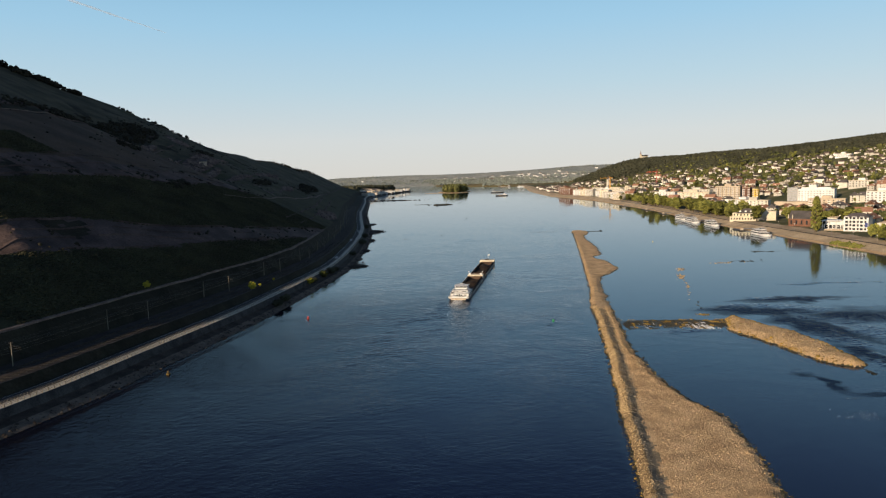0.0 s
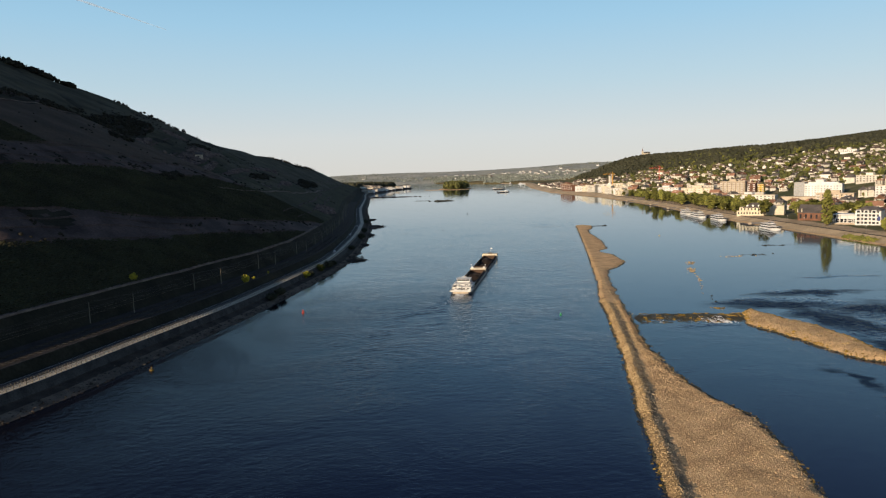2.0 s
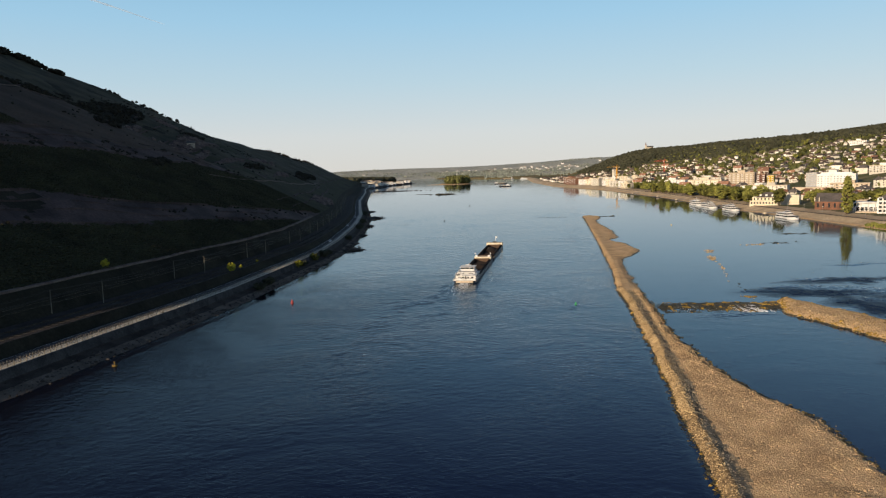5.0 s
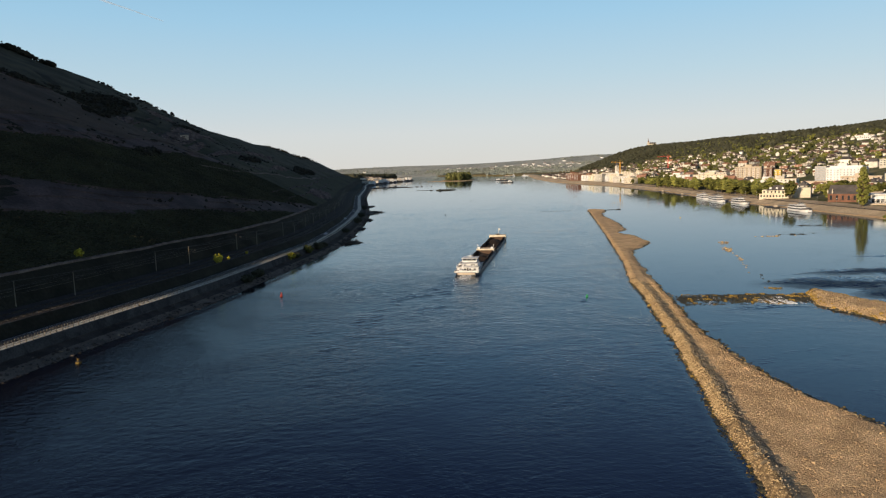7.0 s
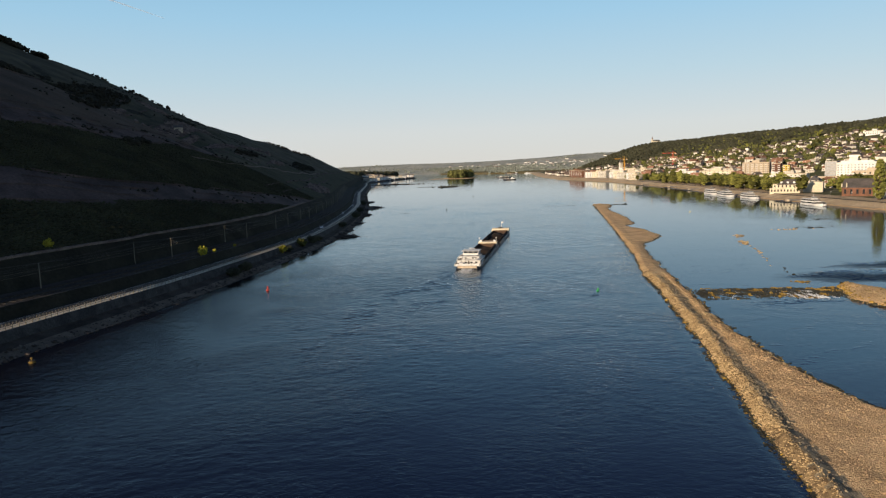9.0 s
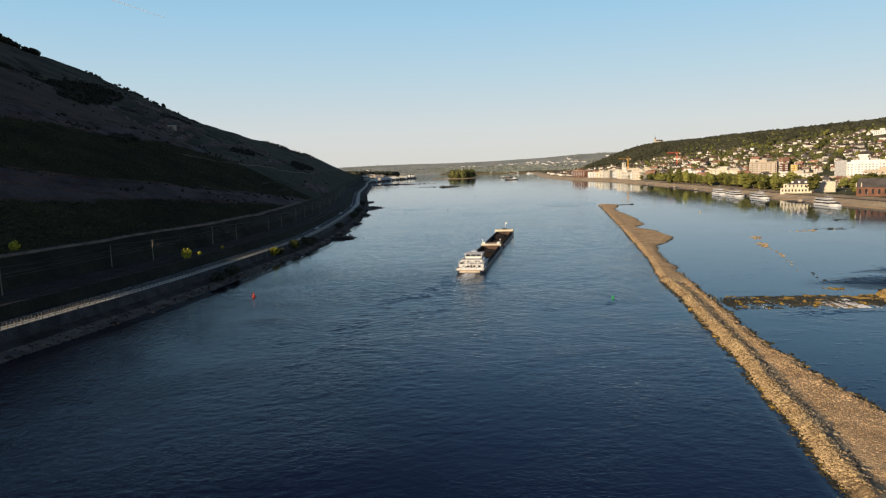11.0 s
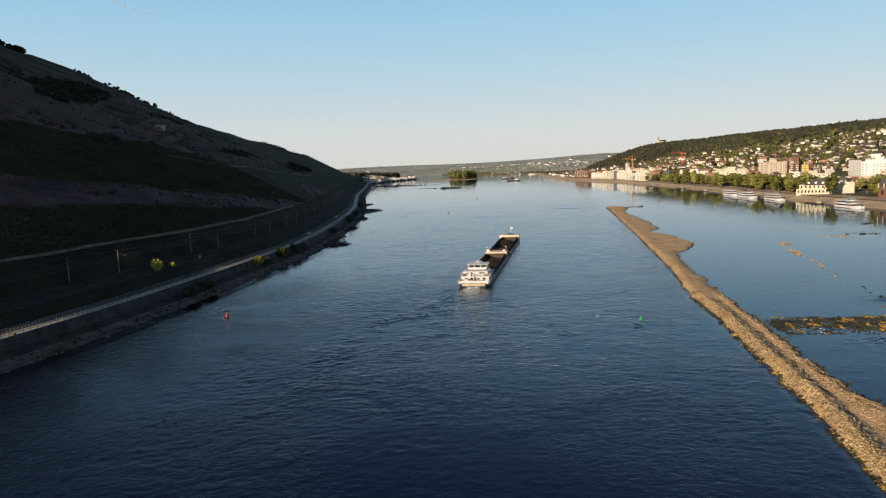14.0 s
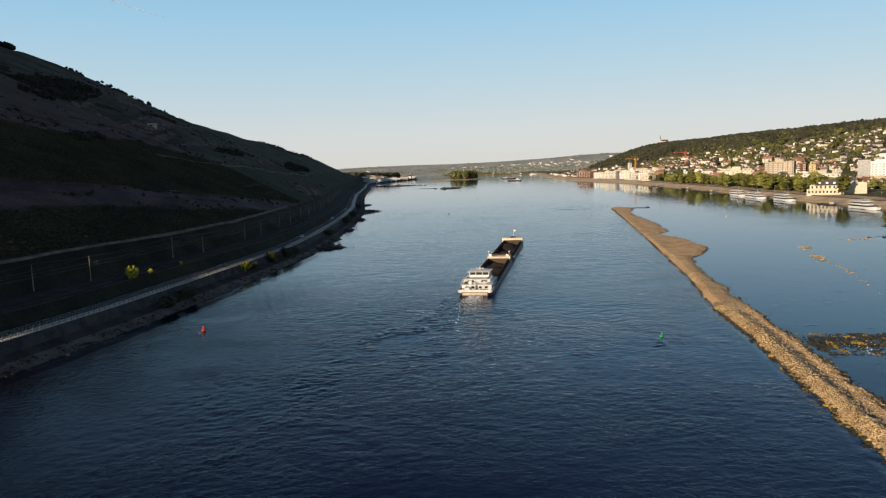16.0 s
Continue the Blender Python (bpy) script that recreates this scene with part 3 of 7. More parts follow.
def slope_kind(d, u, Y):
    """Cover of the vineyard hill: 0 vines, 1 slate, 2 bare soil, 3 scrub, 15 dry heath."""
    e = 3.0 * rough(u, Y, 0.06, 7) + 1.2 * rough(u, Y, 0.4, 8)
    q = d + e
    near = np.where(q < vines_low(Y), 0, np.where(q < vines_mid(Y), 1, np.where(q < vines_top(Y), 0, np.where(q < vines_top(Y) + 22 + 8 * rough(u, Y, 0.03, 3), 1, np.where(q < 222, 2, np.where(q < 238, 3, np.where(q < 249, 1, 15)))))))
    near = np.where((np.abs(q - 156) < 15) & (Y < 472), 0, near)
    near = np.where((near == 1) & (rough(u * 0.5 + Y * 0.3, Y, 0.16, 12) > 0.72), 3, near)
    far = np.where(rough(u, Y, 0.025, 13) > 0.4, 0, 15)
    far = np.where(d < track_at(Y) + 4 + 16 * rough(u, Y, 0.04, 18), 0, far)
    far = np.where(rough(u, Y, 0.07, 14) > 0.62, 3, far)
    for cy, cd, ly, ld in SCRUB_PATCHES:
        far = np.where(((Y - cy) / ly) ** 2 + ((d - cd) / ld) ** 2 + 0.35 * rough(u, Y, 0.12, 15) < 1, 3, far)
    for cy, cd, ly, ld in CRAGS:
        far = np.where(((Y - cy) / ly) ** 2 + ((d - cd) / ld) ** 2 + 0.5 * rough(u, Y, 0.2, 16) < 1, 1, far)
    return np.where(Y + 0.10 * (d - 100) + 6 * rough(u, Y, 0.05, 17) < 692, near, far)


def land_pick(X, Y, Z):
    """Which surface lies where: vines, scree and bare soil up the slope, then the banks."""
    u, v = shore_left(Y) - X, X - shore_right(Y)
    s = hill_foot(Y) / 40.0
    w = bench(u, Y)
    k = np.full(X.shape, 4)
    d = u - 40 * s
    k = np.where(d > 0, slope_kind(d, u, Y), k)
    for lo, hi, kind in ((-500, 4.6, 13), (4.6, 9.3, 5), (9.3, 10.2, 6), (10.2, 14.0, 7), (14.0, 19, 8), (19, 22, 3), (22, 34, 9), (34, 40, 3)):
        k = np.where((w > lo) & (w <= hi), kind, k)
    k = np.where((Y > 1420) & (w > 19) & (d <= 0), 3, k)
    k = np.where((Y > 2350) & (w > 10), 10, k)
    r = np.where(v < 4.5 + 2 * wave(Y, Y * 0.3, 0.05, 3), 11, np.where(v < 40, 14, 4))
    r = np.where(Y > 3300, 10, r)
    k = np.where(v > -100, r, k)
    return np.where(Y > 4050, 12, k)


ground = new("ground", grid_mesh("ground", land_xs, ROWS, ground_z, [M_VINE, M_SLATE, M_BARE, M_SCRUB, M_TOWNFLOOR, M_BEACH, M_QUAY, M_PATH, M_ASPHALT, M_BALLAST, M_GRASS, M_SAND, M_FIELD_HAZED, M_MUD, M_PROM, M_HEATH], land_pick))
tagged(ground, "dark vineyard slopes, river banks and town hill", "ground", kind="structure")

wm = Mesh()
wm.add([(-2500, -1200, 0), (2600, -1200, 0), (2600, 5200, 0), (-2500, 5200, 0)], [(0, 1, 2, 3)])
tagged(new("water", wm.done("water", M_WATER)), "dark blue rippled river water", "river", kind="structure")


def sunk_sheet(name, X, Y, Z, label, least=-0.01):
    """A water sheet, kept only where it stands above the still surface."""
    keep = (Z[:-1, :-1] > least) | (Z[1:, 1:] > least) | (Z[:-1, 1:] > least) | (Z[1:, :-1] > least)
    m = X.shape[1]
    i = (np.arange(X.shape[0] - 1)[:, None] * m + np.arange(m - 1)[None])[keep]
    quads = np.stack([i, i + 1, i + m + 1, i + m], -1)
    used, inv = np.unique(quads, return_inverse=True)
    quads = inv.reshape(-1, 4)
    me = bpy.data.meshes.new(name)
    me.vertices.add(len(used))
    me.vertices.foreach_set("co", np.stack([X.ravel()[used], Y.ravel()[used], Z.ravel()[used]], -1).astype(np.float32).ravel())
    me.loops.add(quads.size)
    me.loops.foreach_set("vertex_index", quads.ravel().astype(np.int32))
    me.polygons.add(len(quads))
    me.polygons.foreach_set("loop_start", (np.arange(len(quads)) * 4).astype(np.int32))
    me.materials.append(M_WATER)
    me.polygons.foreach_set("use_smooth", np.full(len(quads), True))
    me.update(calc_edges=True)
    return tagged(new(name, me), label, "water", kind="structure")


def stream(name, y0, y1, step_x, step_y, rise, long, label, start=0.0):
    """The running river between the left bank and the gravel bank: short steep ripples in stronger and weaker patches."""
    ys = np.arange(y0, y1, step_y)
    a = shore_left(ys) + 1.0
    b = np.where(ys < 775, spit_left(ys) + 0.3, np.minimum(np.interp(ys, [775, 1000, 1600, 3000], [139, 190, 300, 300]), shore_right(ys) - 25))
    n = int((b - a).max() / step_x)
    T = np.linspace(0, 1, n)[None]
    X = a[:, None] + (b - a)[:, None] * T
    Y = np.repeat(ys[:, None], n, 1)
    edge = np.minimum(np.minimum((X - a[:, None]) / 14, (b[:, None] - X) / 5), 1)
    edge = np.minimum(edge, np.clip(np.minimum((y1 - Y) / (0.25 * (y1 - y0)), (Y - y0) / 70 + start), 0, 1))
    patch = 0.82 + 0.62 * wave(X, Y, 0.06, 41) + 0.32 * wave(X * 1.0 + Y * 0.3, Y * 0.5, 0.35, 42)
    X2, Y2 = X + 0.8 * wave(X, Y, 1.1, 43), Y + 0.8 * wave(X, Y, 0.9, 44)
    ripple = 0.75 * wave(X2 * 0.5 + Y2 * 0.12, Y2, 6.28 / long, 45) + 0.45 * wave(X2 * 0.8 - Y2 * 0.3, Y2 * 0.9, 13.0 / long, 46)
    Z = rise * np.interp(Y, [95, 170, 240, 320, 400], [0.25, 0.33, 0.56, 1.0, 1.3]) * np.clip(patch, 0.25, 1.6) * (0.12 + 0.88 * edge) * ripple + 0.16 * np.minimum(edge * 3, 1) - 0.05
    return sunk_sheet(name, X, Y, Z, label)


def riffle(name, lines, step, label, rise=0.10, long=1.7, across=0.55, base=0.0):
    """Ruffled water along lines (ax, ay, bx, by, half width, amount): ripples that sink into the still sheet at their edges."""
    L = np.array(lines, float)
    pad = L[:, 4].max() + 8
    xs = np.arange(L[:, [0, 2]].min() - pad, L[:, [0, 2]].max() + pad, step)
    ys = np.arange(L[:, [1, 3]].min() - pad, L[:, [1, 3]].max() + pad, step)
    X, Y = np.meshgrid(xs, ys)
    WX, WY = X + 4.5 * wave(X, Y, 0.22, 31), Y + 6 * wave(X, Y, 0.16, 32)
    M = np.zeros(X.shape)
    for ax, ay, bx, by, w, amount in lines:
        d = np.array([bx - ax, by - ay])
        n = np.hypot(*d)
        d = d / n
        px, py = WX - (ax + bx) / 2, WY - (ay + by) / 2
        e = ((px * d[0] + py * d[1]) / (n / 2 + w)) ** 2 + ((-px * d[1] + py * d[0]) / w) ** 2
        M = np.maximum(M, amount * np.clip(1.4 - 1.1 * e, -0.6, 1))
    streak = 0.6 * wave(X * 0.35 + Y * 0.12, Y * 0.9 - X * 0.25, 1.1, 33)
    M = M + 0.55 * streak - 0.25 + 0.15 * (base == 0)
    ripple = wave(X * across, Y, 6.28 / long, 34) * 0.7 + 0.5 * wave(X, Y * 0.8, 14.0 / long, 35)
    Z = np.clip(M, -0.4, 0.8) * 0.16 + rise * np.clip(M + 0.4, 0, 1) * ripple - 0.03 + base
    return sunk_sheet(name, X, Y, Z, label, base * 0.6 - 0.01)


riffle("water_riffle", ((128, 336, 172, 326, 9, 1.0), (150, 352, 190, 352, 6, 0.8), (150, 318, 153, 262, 7, 1.0), (152, 264, 147, 222, 5, 1.0), (166, 306, 210, 300, 14, 0.9), (168, 280, 200, 264, 10, 0.8), (190, 398, 245, 398, 3, 0.7), (84, 288, 116, 286, 4, 0.5)), 0.48, "dark ruffled water over the shallows round the islet", 0.19, 1.3)
riffle("water_wake", ((0, 372, -10, 341, 2.6, 1.0), (-10, 341, -20, 311, 3.2, 0.9), (-20, 311, -37, 251, 4.2, 0.6), (9, 369, 17, 335, 2.4, 0.6), (17, 335, 33, 295, 3.0, 0.5), (2, 366, -6, 325, 4.5, 0.8), (-6, 325, -14, 285, 5.0, 0.5), (44, 313, 47, 316, 1.2, 0.8), (51, 313, 48.5, 316, 1.2, 0.8)), 0.4, "ridged ripples of the barge's wake", 0.15, 1.5, base=0.13)

# ---------- sandbanks ----------
spit_left = lerp_of((-120, -3), (20, 20), (143, 39.5), (167, 43.5), (190, 47), (215, 51.5), (248, 57), (281, 62), (313, 67), (346, 70.5), (404, 81.8), (443, 87.8), (487, 95), (610, 114), (780, 139), (800, 142))
spit_right = lerp_of((-120, 30), (20, 52), (142, 69), (160, 73), (186, 75), (203, 71), (217, 69), (240, 68), (281, 72), (318, 77), (345, 80.5), (393, 88), (424, 93), (445, 98), (459, 108), (474, 115), (486, 118.3), (504, 118), (524, 119), (535, 115.5), (547, 113.8), (553, 117), (560, 124), (590, 128.5), (623, 133), (659, 135), (700, 138), (724, 142), (747, 150), (776, 157), (788, 152), (796, 144))


def jag(y, s, seed):
    return wave(np.asarray(y, float), np.asarray(y, float) * 0.7, s, seed)


def spit_z(X, Y):
    a, b = spit_left(Y), spit_right(Y)
    a = a + 0.5 * jag(Y, 0.5, 1)
    b = b + 1.0 * jag(Y, 0.3, 2) + 0.5 * jag(Y, 1.4, 9)
    u, e = X - a, b - X
    tall = np.interp(Y, [20, 305, 335, 420, 480, 780], [1.6, 1.55, 1.2, 1.1, 1.0, 0.5])
    lee = np.interp(Y, [300, 345], [0.60, 0.97])
    dam = np.where(u < 3.0, np.interp(u, [-2.3, 0.7, 1.9, 2.8], [-1.2, 0, 0.62, 1]), 1 - (1 - lee) * np.clip((u - 3.0) / 2.8, 0, 1)) * tall
    flat = 0.95 + 0.25 * wave(X, Y, 0.12, 3) + 0.1 * wave(X, Y, 0.7, 5)
    flat = np.where(Y > 480, flat * 0.75, flat)
    z = np.where(u < 6.2, np.maximum(dam, np.where(u > 3.0, np.minimum(flat, dam), -9)), flat)
    z = z - 0.18 * np.exp(-(((u - 5.6) / 1.3) ** 2)) * np.clip((345 - Y) / 25, 0, 1)
    z = np.minimum(z, np.interp(e, [-3, 0, 2.5, 6], [-1.0, 0.0, 0.9, 3]))
    z = np.minimum(z, np.interp(Y, [-116, -95, 782, 792, 797], [-0.8, 3, 3, 0.2, -0.8]))
    return z + 0.14 * wave(X, Y, 1.7, 6) + 0.10 * wave(X, Y, 3.1, 8)


def spit_xs(y):
    a, b = float(spit_left(y)), float(spit_right(y))
    return np.concatenate([np.linspace(a - 3, a + 9, 19), np.linspace(a + 10, max(b + 3, a + 12), 30)])


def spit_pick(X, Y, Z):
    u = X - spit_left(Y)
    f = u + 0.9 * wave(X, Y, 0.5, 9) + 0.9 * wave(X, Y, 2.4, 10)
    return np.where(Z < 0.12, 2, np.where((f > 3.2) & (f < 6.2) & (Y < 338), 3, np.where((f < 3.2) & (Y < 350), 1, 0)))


_sy = list(np.arange(-120, 95, 3.0)) + list(np.arange(95, 340, 0.9)) + list(np.arange(340, 800, 1.8))
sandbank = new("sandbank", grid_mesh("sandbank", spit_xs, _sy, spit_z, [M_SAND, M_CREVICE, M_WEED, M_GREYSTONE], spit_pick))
tagged(sandbank, "long tan gravel bank with a stone training wall", "sandbank", kind="structure")

isle_mid = lerp_of((231, 137), (241, 135.5), (252, 134.5), (268, 132.5), (282, 129.5), (289, 127.5), (296, 127), (310, 127.5), (316, 129))
isle_half = lerp_of((230, 0), (234, 5), (241, 7.5), (252, 8.8), (268, 10), (282, 11.5), (289, 11), (296, 8), (310, 4), (317, 0))


def isle_z(X, Y):
    c, w = isle_mid(Y) + 0.8 * jag(Y, 0.3, 4), isle_half(Y) + 0.6 * jag(Y, 0.4, 6)
    e = w - np.abs(X - c)
    return np.interp(e, [-4, 0, 1.5, 5, 9], [-1.5, 0, 0.8, 1.7, 1.9]) + 0.15 * wave(X, Y, 0.9, 2) + 0.12 * wave(X, Y, 2.6, 3)


gravel_islet = new("gravel_islet", grid_mesh("gravel_islet", lambda y: float(isle_mid(y)) + np.linspace(-14, 14, 44), list(np.arange(222, 320, 0.8)), isle_z, [M_SAND, M_WEED], lambda X, Y, Z: np.where(Z < 0.3, 1, 0)))
tagged(gravel_islet, "low tan gravel islet in shallow water", "islet", kind="structure")

stream("water_near", 95, 440, 0.62, 0.55, 0.088, 1.6, "rippled dark blue river stream", 1.0)
stream("water_far", 345, 1050, 1.5, 1.3, 0.07, 3.2, "rippled blue river stream farther up")
stream("water_distant", 850, 2450, 3.2, 5.0, 0.045, 11.0, "pale rippled river reach far up the stream")

# ---------- stones of the banks, the weir and the shoals ----------
rng = np.random.default_rng(7)


def strew(name, P, R, materials, label, category, flat=0.7, rough=0.3, kinds=None):
    ob = new(name, scatter(name, P, R, materials, rng, flat, rough, kinds))
    return tagged(ob, label, category, kind="stuff")


def stones_on_spit():
    y = np.concatenate([rng.uniform(110, 200, 4000), rng.uniform(190, 275, 15000), rng.uniform(260, 345, 8000), rng.uniform(340, 500, 2800), rng.uniform(500, 780, 1200)])
    side = rng.random(len(y)) < 0.72
    a, b = spit_left(y) + 0.5 * jag(y, 0.5, 1), spit_right(y) + 1.1 * jag(y, 0.3, 2)
    x = np.where(side, a + np.abs(rng.normal(0, 2.6, len(y))) + 0.1, b + 0.7 - np.abs(rng.normal(0, np.where(y > 235, 2.6, 1.3), len(y))))
    z = spit_z(x, y)
    r = rng.gamma(2.2, 0.027, len(y)) + 0.05
    keep = z > -0.5
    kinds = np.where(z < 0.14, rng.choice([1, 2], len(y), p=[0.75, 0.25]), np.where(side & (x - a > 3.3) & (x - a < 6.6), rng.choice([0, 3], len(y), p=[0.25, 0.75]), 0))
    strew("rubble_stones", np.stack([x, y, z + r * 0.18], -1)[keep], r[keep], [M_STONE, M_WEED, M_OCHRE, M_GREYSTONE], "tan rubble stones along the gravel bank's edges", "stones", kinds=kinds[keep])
    # dark weedy stones at the water's edge
    y = np.concatenate([rng.uniform(110, 340, 3600), rng.uniform(340, 780, 1800)])
    side = rng.random(len(y)) < 0.55
    x = np.where(side, spit_left(y) + 0.5 * jag(y, 0.5, 1) + rng.normal(0.45, 0.4, len(y)), spit_right(y) + 1.1 * jag(y, 0.3, 2) + rng.normal(0.3, 0.5, len(y)))
    strew("waterline_stones", np.stack([x, y, np.clip(spit_z(x, y), -0.12, 0.3)], -1), rng.gamma(2.5, 0.06, len(y)) + 0.10, [M_WEED, M_OCHRE], "dark wet stones at the gravel bank's waterline", "stones", kinds=rng.choice([0, 1], len(y), p=[0.8, 0.2]))
    y = rng.uniform(110, 340, 15000)
    x = spit_left(y) + 7 + rng.random(len(y)) * np.maximum(spit_right(y) - spit_left(y) - 7.5, 0.5)
    strew("gravel_cobbles", np.stack([x, y, spit_z(x, y) + 0.02], -1), rng.gamma(2.0, 0.032, len(y)) + 0.045, [M_SAND, M_CREVICE], "pale cobbles strewn over the gravel bank", "cobbles", flat=0.6, kinds=rng.choice([0, 1], len(y), p=[0.75, 0.25]))
    t = rng.uniform(232, 314, 2600)
    x = isle_mid(t) + rng.uniform(-1, 1, len(t)) * isle_half(t)
    strew("islet_cobbles", np.stack([x, t, isle_z(x, t)], -1), rng.gamma(2.5, 0.05, len(t)) + 0.06, [M_STONE, M_OCHRE], "tan and ochre cobbles on the gravel islet", "cobbles", flat=0.5, kinds=rng.choice([0, 1], len(t), p=[0.7, 0.3]))
    t = rng.uniform(222, 318, 900)
    sd = rng.choice([-1, 1], 900)
    x = isle_mid(t) + 0.8 * jag(t, 0.3, 4) + sd * (isle_half(t) + 0.4 - np.abs(rng.normal(0, 1.6, 900)))
    z = isle_z(x, t)
    strew("islet_stones", np.stack([x, t, z], -1), rng.gamma(3.0, 0.07, 900) + 0.1, [M_OCHRE, M_WEED], "ochre stones round the gravel islet", "stones", kinds=np.where(z < 0.3, 1, 0))


def weir():
    n = 7000
    s, w = rng.uniform(0, 1, n), rng.uniform(-1, 1, n)
    x, y = 77 + s * 46, 305.5 - s * 4 + w * 9.5
    hump = (1 - np.abs(w)) * 0.26 - 0.19 + 0.15 * wave(x, y, 0.6, 1)
    r = rng.gamma(3.0, 0.045, n) + 0.09
    kinds = np.where(wave(x, y * 0.7, 1.3, 4) + rng.normal(0, 0.10, n) + 0.25 * (s > 0.82) > 0.66, 1, 0)
    hump = hump + kinds * 0.16
    strew("weir_boulders", np.stack([x, y, hump], -1), r, [M_WEED, M_OCHRE], "dark weedy boulders of a low stone weir", "weir", kinds=kinds)
    n = 9000
    s = np.clip(np.where(rng.random(n) < 0.6, rng.normal(0.70, 0.07, n), rng.uniform(0.08, 0.98, n)), 0.05, 0.98)
    x, y = 77 + s * 46, 305.5 - s * 4 + rng.uniform(-9.5, 3, n)
    lane = wave(x * 2.2, y * 0.25, 0.9, 6) + 0.8 * (np.abs(s - 0.70) < 0.08) > 0.55
    s, x, y = s[lane], x[lane], y[lane]
    n = len(s)
    strew("white_water", np.stack([x, y, rng.uniform(-0.03, 0.10, n)], -1), rng.uniform(0.04, 0.14, n) * np.where(np.abs(s - 0.69) < 0.11, 1.9, 1.0), [M_FOAM], "white water below the stone weir", "foam", flat=0.3)
    n = 45
    x, y = 112 + rng.normal(0, 3.5, n), 186 + rng.normal(0, 2.2, n)
    strew("riffle_foam", np.stack([x, y, np.full(n, 0.10)], -1), rng.uniform(0.04, 0.11, n), [M_FOAM], "small foam flecks on a shallow riffle", "foam", flat=0.3)


def shoal(cx, cy, lx, ly, n, turn, material, size=0.5, low=0.1):
    """A low bar of stones just breaking the surface."""
    u, v = rng.normal(0, 0.45, n) * lx, rng.normal(0, 0.45, n) * ly
    c, s = math.cos(turn), math.sin(turn)
    P = np.stack([cx + u * c - v * s, cy + u * s + v * c, rng.uniform(-0.15, low, n)], -1)
    strew("stone_shoal", P, rng.gamma(3.0, size * 0.3, n) + size * 0.3, [material], "low stones just breaking the river surface", "shoal", flat=0.45)


stones_on_spit()
weir()
for args in ((156, 466, 2.4, 9, 60, -0.3, M_STONE, 0.34), (146, 436, 2.4, 12, 70, -0.3, M_STONE, 0.34), (138, 400, 1.6, 14, 26, -0.3, M_STONE, 0.35), (131, 378, 1, 18, 9, -0.3, M_STONE, 0.35), (125, 346, 1.4, 10, 9, -0.2, M_WEED, 0.35), (196, 493, 9, 3, 40, 0, M_STONE, 0.4), (248, 552, 13, 4, 40, -0.1, M_WEED), (214, 500, 14, 6, 34, -0.05, M_WEED), (118, 322, 3, 2.4, 70, 0, M_OCHRE, 0.3), (157, 777, 14, 3, 80, -0.1, M_WEED, 0.6), (108, 784, 22, 1.6, 120, -0.18, M_WEED, 0.45, 0.0), (-10, 1555, 20, 10, 220, 0, M_WEED, 1.6, 0.8), (-55, 1590, 24, 4, 60, 0, M_WEED, 0.9), (-150, 1900, 70, 7, 300, -0.05, M_BEACH, 1.8, 0.5), (176, 236, 8, 10, 80, 0.5, M_OCHRE), (-45, 745, 6, 3, 20, 0, M_WEED)):
    shoal(*args)


def left_bank_stones():
    """Rough stone groynes and shingle along the quay foot."""
    y = rng.uniform(150, 1300, 4000)
    u = np.abs(rng.normal(0, 3.5, len(y))) - 0.8
    P = [np.stack([shore_left(y) - u, y, left_profile(u, y) + 0.05], -1)]
    for cx, cy, lx, ly, n in ((-70, 527, 9, 5, 420), (-74, 545, 8, 10, 200), (-84, 850, 8, 22, 420), (-76, 640, 4, 14, 160), (-80, 735, 5, 14, 160)):
        q = rng.normal(0, 0.5, (n, 2)) * (lx, ly)
        P.append(np.stack([cx + q[:, 0], cy + q[:, 1], rng.uniform(-0.2, 1.3, n) * np.exp(-(q[:, 0] / lx) ** 2)], -1))
    P = np.concatenate(P)
    strew("bank_stones", P, rng.gamma(3.0, 0.07, len(P)) + 0.1, [M_BEACH, M_MUD], "dark stones and groynes at the quay foot", "stones", kinds=rng.choice([0, 1], len(P), p=[0.8, 0.2]))


left_bank_stones()


def groyne(x0, y0, length, wide, high):
    """A low tongue of rough stone running out from the bank."""
    def zf(X, Y):
        e = 1 - ((X - x0) / length) ** 2 - ((Y - y0 - 0.25 * (X - x0)) / wide) ** 2
        return np.interp(e + 0.25 * wave(X, Y, 0.8, 3), [-0.6, 0, 0.6, 1.2], [-1.2, 0.05, high * 0.8, high]) + 0.22 * wave(X, Y, 2.2, 5)
    tagged(new("stone_groyne", grid_mesh("stone_groyne", lambda y: np.linspace(x0 - length * 1.3, x0 + length * 1.3, 46), list(np.linspace(y0 - wide * 2, y0 + wide * 2, 40)), zf, [M_BEACH, M_MUD], lambda X, Y, Z: np.where(wave(X, Y, 0.6, 2) > 0.25, 1, 0), False)), "rough stone groyne running out from the bank", "groyne", "bank groynes")


for args in ((-72, 529, 12, 7, 1.3), (-76, 575, 6, 9, 1.2), (-77, 640, 6, 9, 1.1), (-84, 742, 7, 12, 1.2), (-92, 850, 12, 30, 1.6), (-108, 985, 8, 16, 1.3)):
    groyne(*args)


